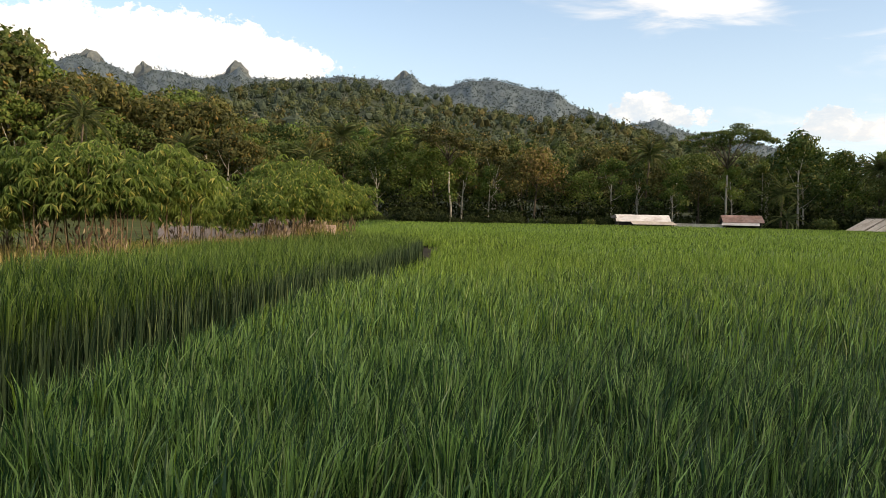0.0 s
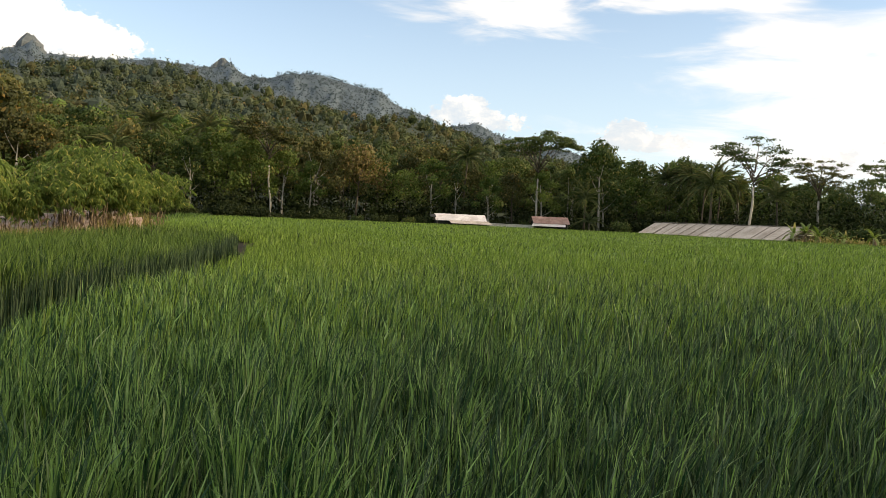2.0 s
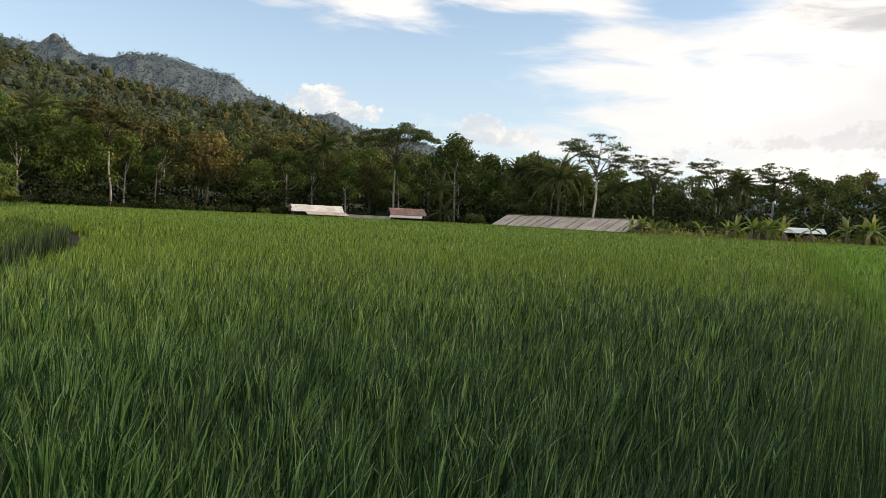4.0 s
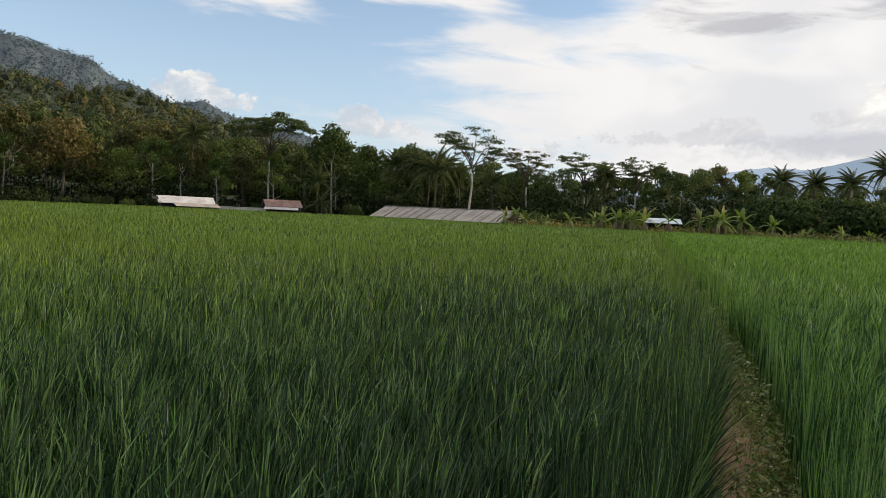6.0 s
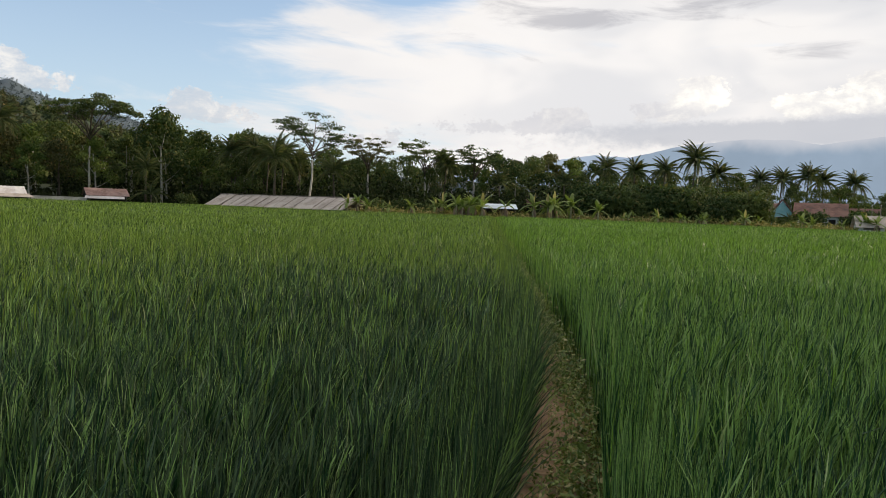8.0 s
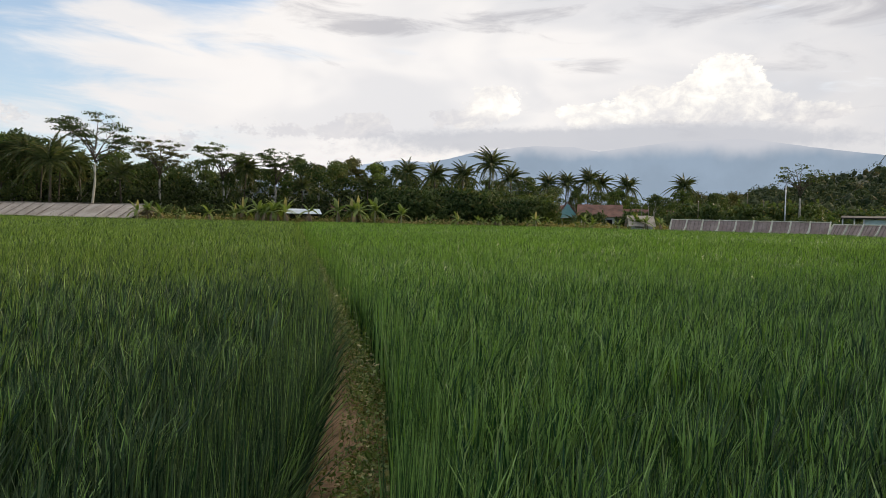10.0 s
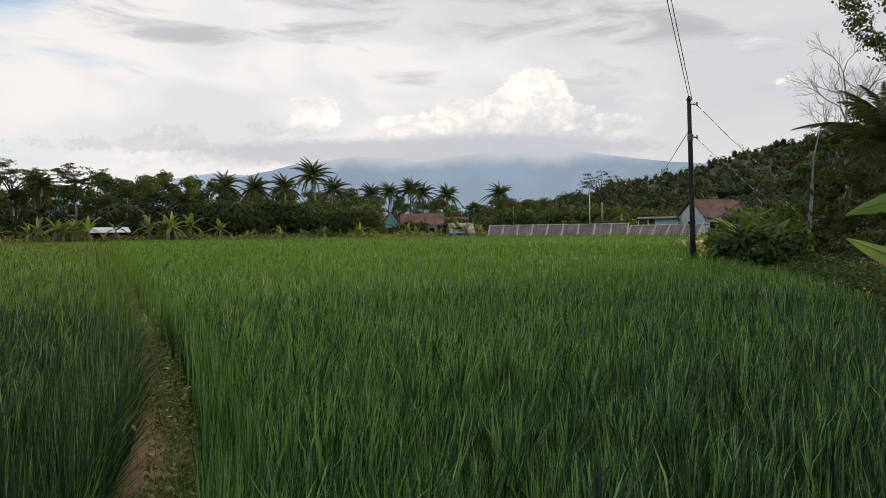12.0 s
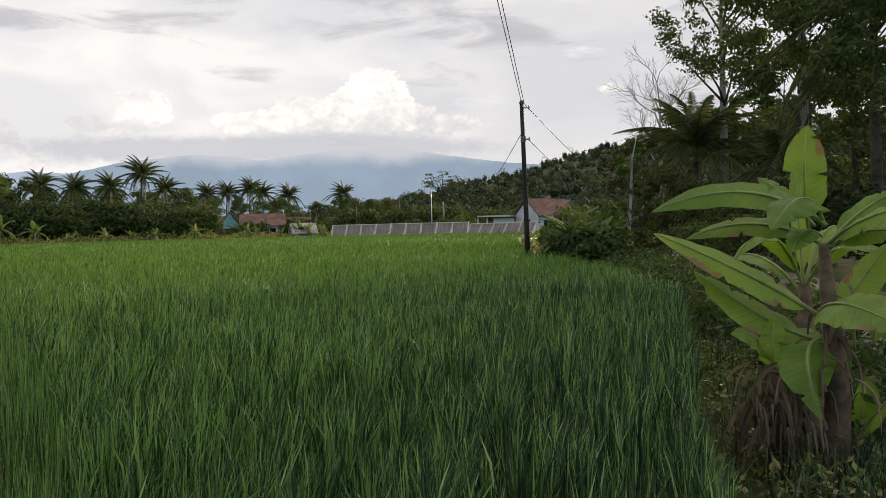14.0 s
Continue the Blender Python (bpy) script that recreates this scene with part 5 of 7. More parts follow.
def bananas():
    rng = np.random.default_rng(47)
    rows = [(39.3, 97, 0.9), (40.1, 98, 1.0), (40.9, 99, 0.8), (42.0, 100, 0.7), (42.5, 100, 0.6), (44.2, 101, 0.75), (58.6, 106, 0.95), (57.2, 106, 0.6), (60.5, 107, 0.5), (64.6, 109, 0.6), (66.2, 109, 0.6), (68.4, 110, 0.55), (63.0, 108, 0.55), (72.2, 111, 0.5), (75.2, 112, 0.55), (51.5, 104, 1.0), (55.2, 106, 1.2)]
    rows += [(rng.uniform(45.8, 50.2), rng.uniform(102, 106), rng.uniform(0.7, 1.1)) for _ in range(13)]
    rows += [(rng.uniform(53.6, 57.0), rng.uniform(105, 109), rng.uniform(0.7, 1.2)) for _ in range(8)]
    rows += [(rng.uniform(60, 79), rng.uniform(110, 114), rng.uniform(0.5, 0.8)) for _ in range(22)]
    for i, (b, d, size) in enumerate(rows):
        k = i % 4
        if i < 4:
            set_at(BANANAS[k], polar(b, d), rng.uniform(0, 360), size)
        else:
            again(BANANAS[k], polar(b, d), rng.uniform(0, 360), size * 1.15)


bananas()

# ---- cassava and the rough ground left of the rice ----
def palmate_mesh(seed):
    """A cassava leaf: seven slim drooping fingers on a stalk along +x."""
    rng = np.random.default_rng(seed)
    s = Shape()
    verts = []
    for i in range(7):
        a = radians(-108 + 36 * i)
        L = 0.20 * (1 - 0.30 * abs(i - 3) / 3) * rng.uniform(0.85, 1.1)
        d = np.array([math.cos(a), math.sin(a), 0])
        n = np.array([-math.sin(a), math.cos(a), 0])
        c = np.array([0.16, 0, 0.03])
        verts.append([c, c + d * L * 0.52 + n * 0.017 + [0, 0, -0.035], c + d * L * 0.9 + [0, 0, -0.13], c + d * L * 0.52 - n * 0.017 + [0, 0, -0.035]])
    s.many(np.array(verts), [(0, 1, 2), (0, 2, 3)])
    s.add([(0, -0.004, 0), (0, 0.004, 0), (0.16, 0.004, 0.03), (0.16, -0.004, 0.03)], [(0, 1, 2, 3)])
    return np.concatenate(s.v), s.f


def cassava(name, label, high, seed, stems=4, leaves_each=520, wide=1.5):
    """Bare knobbly stems that fork at half height under a domed roof of drooping palmate leaves."""
    rng = np.random.default_rng(seed)
    t = thing(name, label, "cassava plant", "cassava plants")
    forms = [palmate_mesh(i) for i in range(4)]
    tips = []
    for i in range(stems):
        a = 2 * math.pi * i / stems + rng.uniform(-0.5, 0.5)
        foot = Vector((0.10 * math.cos(a), 0.10 * math.sin(a), -0.1))
        fork = Vector((math.cos(a) * high * 0.11, math.sin(a) * high * 0.11, high * rng.uniform(0.50, 0.60)))
        stem = part("stem", Shape().tube(bent(foot, fork, 0.0, 4, (rng.uniform(-0.06, 0.06), rng.uniform(-0.06, 0.06), 0)), [0.016, 0.013, 0.014, 0.011, 0.011], 6), STEM_CASSAVA, t, smooth=True)
        for k in range(3):
            w = a + (k - 1) * 1.1 + rng.uniform(-0.3, 0.3)
            out = wide * 0.5 * rng.uniform(0.25, 0.85)
            tip = Vector((math.cos(w) * out, math.sin(w) * out, high * (1.0 - 0.26 * (out / (wide * 0.5)) ** 2) * rng.uniform(0.88, 1.0)))
            part("branch", Shape().tube(bent(fork, tip, -0.06, 4), [0.013, 0.011, 0.009, 0.007, 0.004], 5), STEM_CASSAVA, stem, smooth=True)
            tips.append((fork, tip))
    s = Shape()
    for k in range(leaves_each):
        fork, tip = tips[int(rng.integers(len(tips)))]
        u = 1.0 - 0.78 * rng.random() ** 1.3
        w = rng.uniform(0, 2 * math.pi)
        spread = abs(rng.normal(0, 0.24))
        p = fork.lerp(tip, u) + Vector((math.cos(w) * spread, math.sin(w) * spread, rng.normal(0.0, 0.08) - spread * 0.35))
        v, f = forms[k % 4]
        m = Matrix.Translation(p) @ pose(0, 0, 0, rng.uniform(-25, 25), rng.uniform(-5, 45), math.degrees(w) + rng.uniform(-40, 40)) @ Matrix.Scale(rng.uniform(0.7, 1.2), 4)
        r = np.array(m.to_3x3())
        s.add(v @ r.T + np.array(m.translation), f)
    part("foliage", s, LEAF_CASSAVA, t)
    # withered leaves still hanging low on the stems
    k = 40
    a = rng.uniform(0, 2 * math.pi, k)
    c = np.stack([np.cos(a) * rng.uniform(0.05, 0.4, k), np.sin(a) * rng.uniform(0.05, 0.4, k), high * rng.uniform(0.10, 0.42, k)], 1)
    tagged(part("dry_foliage", leaves(Shape(), c, np.stack([np.cos(a), np.sin(a), 0 * a], 1), 0.16, 0.05, rng, 1.6), LEAF_DRY, t), "withered brown hanging leaves", kind="stuff")
    return t


CASSAVA = [cassava("cassava_plant", "tall leafy cassava shrub beside the rice", 2.8, 601), cassava("cassava_plant", "bushy cassava shrub with spreading green leaves", 2.5, 602, 4, 560, 1.8), cassava("cassava_plant", "slender cassava shrub with drooping leaves", 2.7, 603, 3, 420, 1.3)]


def cassavas():
    rng = np.random.default_rng(48)
    rows = []
    # along the strip's edge and behind, up to the far corner
    for x0, y0, x1, y1, k, s0, s1 in ((-8.2, 14.2, -6.2, 15.4, 4, 1.0, 1.15), (-8.8, 15.4, -5.9, 17.0, 5, 1.05, 1.2), (-9.7, 14.6, -9.0, 17.0, 3, 0.8, 0.95), (-9.6, 13.6, -8.7, 14.2, 2, 0.75, 0.85), (-6.6, 18.6, -5.4, 21.0, 4, 0.8, 0.95),
                                      (-5.6, 22.6, -4.7, 26.0, 5, 1.0, 1.3), (-5.9, 24.5, -5.0, 29.0, 5, 1.15, 1.35), (-4.6, 26, -4.0, 30, 4, 0.95, 1.2), (-8.0, 21.0, -6.6, 24, 3, 0.7, 0.85), (-11.5, 16, -11.0, 19, 3, 0.9, 1.1)):
        for i in range(k):
            u = (i + rng.uniform(0.2, 0.8)) / k
            rows.append((x0 + (x1 - x0) * u + rng.uniform(-0.3, 0.3), y0 + (y1 - y0) * u, rng.uniform(s0, s1)))
    for i, (x, y, size) in enumerate(rows):
        if i < 3:
            set_at(CASSAVA[i], (x, y, 0), rng.uniform(0, 360), size)
        else:
            again(CASSAVA[i % 3], (x, y, 0), rng.uniform(0, 360), size)


cassavas()


def white_rag(place):
    t = thing("white_cloth", "white cloth tied to a thin stake among the cassava", "cloth", at=Matrix.Translation(place))
    part("stake", Shape().tube([(0, 0, -0.1), (0.02, 0, 1.0), (0.0, 0.02, 2.0)], [0.016, 0.014, 0.012], 6), STEM_CASSAVA, t)
    verts, faces = [], []
    for i in range(8):
        z = 1.95 - 0.09 * i
        for k in range(5):
            u = k / 4
            verts.append((0.02 + u * (0.14 + 0.03 * math.sin(i * 1.1)), 0.03 * math.sin(k * 2.2 + i * 0.5), z - 0.05 * u))
    for i in range(7):
        for k in range(4):
            faces.append((i * 5 + k, i * 5 + k + 1, i * 5 + 6 + k, i * 5 + 5 + k))
    part("cloth", Shape().add(verts, faces).add([(x, y + 0.006, z) for x, y, z in verts], [f[::-1] for f in faces]), PAINT_WHITE, t, smooth=True)


white_rag((-5.55, 23.4, 0.0))


def weeds(name, label, spots, material, seed, per, high, length, kind_word="weeds"):
    """Low leafy weeds and stalks over a stretch of ground."""
    rng = np.random.default_rng(seed)
    spots = np.array(spots, float)
    k = len(spots) * per
    pick = np.repeat(np.arange(len(spots)), per)
    centres = np.stack([spots[pick, 0] + rng.normal(0, min(0.16, length * 2.2), k), spots[pick, 1] + rng.normal(0, min(0.16, length * 2.2), k), spots[pick, 2] + np.abs(rng.normal(0, high, k)) + 0.01], 1)
    s = leaves(Shape(), centres, np.tile([0, 0, 0.6], (k, 1)), length, length * 0.45, rng, -0.3)
    return tagged(part(name, s, material), label, kind_word, kind="stuff")


def scatter_in(outline, k, seed):
    rng = np.random.default_rng(seed)
    o = np.array(outline)
    pts = rng.uniform(o.min(0), o.max(0), (k * 3, 2))
    return pts[inside(pts, outline)][:k]


ROUGH = [(-5.4, 4), (-5.5, 15), (-4.4, 21.8), (-5.2, 34), (-8, 36), (-14, 24), (-14, 6)]
weeds("weeds", "green weeds along the strip's edge", [(x, y, 0.0) for x, y in scatter_in(ROUGH, 900, 2)], WEED, 72, 14, 0.22, 0.13)


def grass_edge(name, label, spots, material, seed, high, width, spread):
    rng = np.random.default_rng(seed)
    pts = np.repeat(np.array(spots), 9, 0) + rng.normal(0, 0.06, (len(spots) * 9, 2))
    v, f = blades(pts, np.full(len(pts), high), width, rng, 4, 0.0, spread)
    return tagged(part(name, Shape().many(v, f), material), label, "grass", kind="stuff")


grass_edge("dry_stalks", "dry straw and withered grass under the cassava", scatter_in(ROUGH, 1500, 1), STRAW, 71, 0.42, 0.010, 0.6)
grass_edge("dry_stalks", "golden dry grass round the cassava stems", scatter_in([(-9.5, 13.4), (-5.7, 14.2), (-5.6, 16.5), (-4.5, 22.0), (-4.6, 27.0), (-7.2, 24.0), (-8.5, 18.0), (-10.0, 16.0)], 1100, 12), STRAW, 84, 0.78, 0.010, 0.42)
grass_edge("dry_stalks", "tall golden grass at the cassava's far corner", scatter_in([(-5.0, 25.0), (-3.9, 27.0), (-4.3, 32.0), (-6.0, 31.0)], 160, 9), STRAW, 83, 1.25, 0.014, 0.35)

# herbs on the path's sides
_p = scatter_in([(0.2, -0.6), (0.4, 0.5), (9, 7), (22, 18), (23, 16.5), (9.8, 6.0), (1.5, -0.4)], 16000, 3)
_o, _w = off_line(_p, PATH_LINE), plot_of(_p)
_p = _p[((_o < 0.36) & (_o > 0.02) & (_w == 1)) | ((_o < 0.22) & (_o > 0.08) & (np.arange(len(_p)) % 4 == 0))][:2600]
_z = 0.13 * (1.0 - np.minimum(1.0, off_line(_p, PATH_LINE) / 0.34) ** 2)
_h = np.concatenate([_p, _z[:, None]], 1)
weeds("path_herbs", "small green herbs on the path's side", _h[plot_of(_p) == 1], PATH_HERB, 73, 36, 0.085, 0.034)
weeds("path_herbs", "leafier pale green herbs along the path's edge", _h[(plot_of(_p) == 1) & (off_line(_p, PATH_LINE) > 0.16)][::2], PATH_HERB, 86, 30, 0.13, 0.05)
weeds("path_herbs", "straw-coloured trodden herbs on the path", _h[::2], STRAW, 79, 20, 0.045, 0.03)
_q = scatter_in([(0.2, -0.6), (0.4, 0.5), (9, 7), (30, 25), (31, 23.5), (9.8, 6.0), (1.5, -0.4)], 6000, 4)
_q = _q[off_line(_q, PATH_LINE) < 0.34][:1100]
grass_edge("path_grass", "short green and yellow grass growing on the path", _q, STRAW, 74, 0.26, 0.005, 0.5)

# verge between rice and road
VERGE = [(-7, 0.2), (-2.4, 0.5), (0.3, 0.4), (1.4, -0.3), (1.9, -0.95), (2.7, -1.25), (4.8, -1.8), (8.8, -2.8), (14.5, -3.5), (19, -3.3), (24, -2.5), (27, -4.0), (26, -5.8), (15, -5.2), (8, -4.0), (0, -3.3), (-8, -3.0)]
_v = scatter_in(VERGE, 3400, 5)
_v = _v[off_line(_v, PATH_LINE) > 0.25]
weeds("verge_herbs", "low green herbs on the road verge", [(x, y, 0.0) for x, y in _v], WEED, 75, 18, 0.09, 0.065)
# verge grass takes the dark leaf that has shade in its colour
grass_edge("verge_grass", "rank grass in a dark shade colour on the road verge", scatter_in(VERGE, 2200, 6), RICE_SHADE_DARK, 76, 0.30, 0.008, 0.5)
weeds("verge_straw", "dry leaves and straw on the road verge", [(x, y, 0.0) for x, y in scatter_in(VERGE, 700, 7)], STRAW, 77, 9, 0.04, 0.06)

# stacked bricks behind the cassava
def brick_stack(place, turn, long, high, seed):
    t = thing("brick_stack", "pale reddish stack of fresh bricks behind the cassava", "bricks", "brick stacks", Matrix.Translation(place) @ pose(0, 0, 0, 0, 0, turn))
    rng = np.random.default_rng(seed)
    me = Shape().box((0, 0, 0), (0.23, 0.11, 0.06)).mesh("brick", BRICK)
    for k in range(int(high / 0.13)):
        for i in range(int(long / 0.5)):
            ob = part("brick", me, BRICK, t, at=pose(i * 0.5 + rng.uniform(0, 0.05), rng.uniform(0, 0.05), k * 0.13) @ Matrix.Diagonal((2.05, 4.0, 2.1, 1)))


brick_stack((-7.6, 27.5, 0), 5, 3.5, 1.1, 1)
brick_stack((-7.6, 31.5, 0), -5, 2.5, 1.2, 2)
brick_stack((-10.2, 26.0, 0), 4, 3.0, 1.0, 3)


# ---- sheds, huts, houses ----
def gable(t, long, deep, eave, ridge, wall, roof, over=0.35, sheets=8, door=True):
    """A plain house along x, its front at y=0 towards -y."""
    wallv = [(0, 0, -0.2), (long, 0, -0.2), (long, deep, -0.2), (0, deep, -0.2), (0, 0, eave), (long, 0, eave), (long, deep, eave), (0, deep, eave), (0, deep / 2, ridge - 0.1), (long, deep / 2, ridge - 0.1)]
    part("wall", Shape().add(wallv, [(0, 1, 5, 4), (1, 2, 6, 9, 5), (2, 3, 7, 6), (3, 0, 4, 8, 7)]), wall, t)
    w = (long + 2 * over) / sheets
    k = (ridge - eave) / (deep / 2)
    for side in (0, 1):
        for i in range(sheets):
            x0, x1 = -over + i * w, -over + (i + 1) * w + 0.03
            lift = 0.02 * (i % 2)
            if side == 0:
                c = [(x0, -over, eave - over * k + lift), (x1, -over, eave - over * k + lift), (x1, deep / 2, ridge + lift), (x0, deep / 2, ridge + lift)]
            else:
                c = [(x1, deep + over, eave - over * k + lift), (x0, deep + over, eave - over * k + lift), (x0, deep / 2, ridge + lift), (x1, deep / 2, ridge + lift)]
            part("roof_sheet", Shape().slab(c, 0.04), roof, t)


def opening(t, name, x0, x1, z0, z1, material, y=-0.03):
    p = part(name, Shape().box((x0, y, z0), (x1, y + 0.08, z1)), material, t)
    part("frame", Shape().box((x0 - 0.08, y - 0.03, z1), (x1 + 0.08, y + 0.05, z1 + 0.09)).box((x0 - 0.08, y - 0.03, z0 - 0.09), (x1 + 0.08, y + 0.05, z0)), PAINT_WHITE, p)
    return p


def shed_by(bearing_left, bearing_right, dist_left, dist_right):
    a, b = polar(bearing_left, dist_left), polar(bearing_right, dist_right)
    return Matrix.Translation(a) @ pose(0, 0, 0, 0, 0, math.degrees(math.atan2(b.y - a.y, b.x - a.x))), (b - a).length


def long_shed():
    m, long = shed_by(28.9, 39.2, 118, 97.5)
    t = thing("long_shed", "long low drying shed with weathered grey-brown sheet roof", "shed", at=m)
    deep, eave, ridge = 5.0, 0.75, 2.35
    rng = np.random.default_rng(9)
    n = 15
    w = long / n
    for i in range(n):
        x0, x1 = i * w + rng.uniform(-0.15, 0.05), (i + 1) * w + 0.12
        z = rng.uniform(-0.04, 0.05)
        skew = 0.55 + rng.uniform(-0.1, 0.1)
        part("roof_sheet", Shape().slab([(x0 - skew, -0.3 + rng.uniform(-0.15, 0.1), eave - 0.1 + z), (x1 - skew, -0.3 + rng.uniform(-0.15, 0.1), eave - 0.1 + z), (x1, deep / 2, ridge + z), (x0, deep / 2, ridge + z)], 0.03), SHEET_OLD, t)
        part("roof_sheet", Shape().slab([(x1, deep + 0.3, eave - 0.1 + z), (x0, deep + 0.3, eave - 0.1 + z), (x0, deep / 2, ridge + z), (x1, deep / 2, ridge + z)], 0.03), SHEET_OLD, t)
        part("batten", Shape().tube([(x1 - skew - 0.05, -0.36, eave - 0.05 + z), (x1 - 0.05, deep / 2, ridge + 0.06 + z)], [0.035, 0.03], 5), WOOD_GREY, t)
    part("ridge_pole", Shape().tube([(-0.2, deep / 2, ridge + 0.08), (long * 0.5, deep / 2, ridge + 0.05), (long + 0.3, deep / 2, ridge + 0.10)], [0.06, 0.06, 0.05], 6), WOOD_GREY, t)
    for x in (0.1, long * 0.25, long * 0.5, long * 0.75, long - 0.1):
        for y in (0.0, deep):
            part("post", Shape().tube([(x, y, -0.2), (x, y, eave)], [0.06, 0.05], 6), WOOD_GREY, t)
        part("post", Shape().tube([(x, deep / 2, -0.2), (x, deep / 2, ridge)], [0.06, 0.05], 6), WOOD_GREY, t)
    for z in (0.5, 1.0, 1.45):
        half = deep / 2 * (1 - max(0, z - eave) / (ridge - eave))
        part("rail", Shape().tube([(long, deep / 2 - half, z), (long, deep / 2 + half, z)], [0.035, 0.035], 5), BAMBOO, t)
    # added dark panel for the shade inside the shed
    part("back_cloth", Shape().slab([(0.1, deep - 0.1, 0.0), (long - 0.1, deep - 0.1, 0.0), (long - 0.1, deep - 0.1, eave), (0.1, deep - 0.1, eave)], 0.03), DARK_OPENING, t)
    for x in np.arange(long * 0.55, long, 0.9):
        part("stake", Shape().tube([(x, -0.7, 0), (x + 0.05, -0.68, 0.95)], [0.025, 0.02], 5), BAMBOO, t)


def small_sheds():
    m, long = shed_by(13.3, 17.0, 112, 113)
    t = thing("field_shed", "low field shed with pale pinkish sheet-metal roof", "shed", at=m)
    # walls coloured as the dark open inside
    gable(t, long, 4.2, 1.35, 2.25, DARK_OPENING, METAL_PALE, 0.3, 6)
    part("awning", Shape().slab([(2.0, -1.8, 0.85), (long + 0.9, -1.8, 0.85), (long + 0.5, -0.2, 1.30), (1.7, -0.2, 1.30)], 0.04), SHEET_OLD, t)
    for x in (0.0, long * 0.5, long):
        part("post", Shape().tube([(x, -0.1, -0.2), (x, -0.1, 1.35)], [0.06, 0.05], 6), WOOD_GREY, t)
    # added dark panel for the shade of the shed's open left end
    part("side_sheet", Shape().slab([(-1.0, -0.3, 1.7), (-0.2, -0.3, 1.7), (-0.2, 2.0, 2.2), (-1.0, 2.0, 2.0)], 0.05), WOOD_BLACK, t)
    m, long = shed_by(20.9, 23.4, 116, 117)
    t = thing("field_shed", "low field shed with rusty reddish sheet-metal roof", "shed", at=m)
    gable(t, long, 4.0, 1.55, 2.5, DARK_OPENING, METAL_RUST, 0.3, 6)
    part("awning", Shape().slab([(-0.7, -1.3, 1.0), (long - 0.6, -1.3, 1.0), (long - 0.4, -0.2, 1.38), (-0.4, -0.2, 1.38)], 0.04), METAL_PALE, t)
    for x in (0.1, long - 0.1):
        part("post", Shape().tube([(x, -0.3, -0.2), (x, -0.3, 1.4)], [0.06, 0.05], 6), WOOD_GREY, t)
    m, long = shed_by(17.4, 20.8, 114, 115)
    t = thing("low_wall", "low pale concrete wall between two field sheds", "wall", at=m)
    part("wall", Shape().box((0, 0, -0.2), (long, 0.2, 1.02)), CONCRETE, t)
    part("coping", Shape().box((-0.05, -0.05, 1.02), (long + 0.05, 0.25, 1.10)), CONCRETE, t)
    m, long = shed_by(49.9, 52.4, 108, 108)
    t = thing("open_shed", "small open shed with bluish sheet-metal roof", "shed", at=m)
    part("roof_sheet", Shape().slab([(-0.2, -0.4, 1.75), (long + 0.2, -0.4, 1.75), (long - 0.1, 2.6, 2.45), (0.1, 2.6, 2.45)], 0.05), METAL_BLUE, t)
    for x in (0.2, long * 0.5, long - 0.2):
        for y in (0, 2.4):
            part("post", Shape().tube([(x, y, -0.2), (x, y, 1.8 + y * 0.22)], [0.06, 0.05], 6), WOOD_GREY, t)
    part("back_wall", Shape().box((0.1, 2.4, 0), (long - 0.1, 2.5, 2.2)), DARK_OPENING, t)


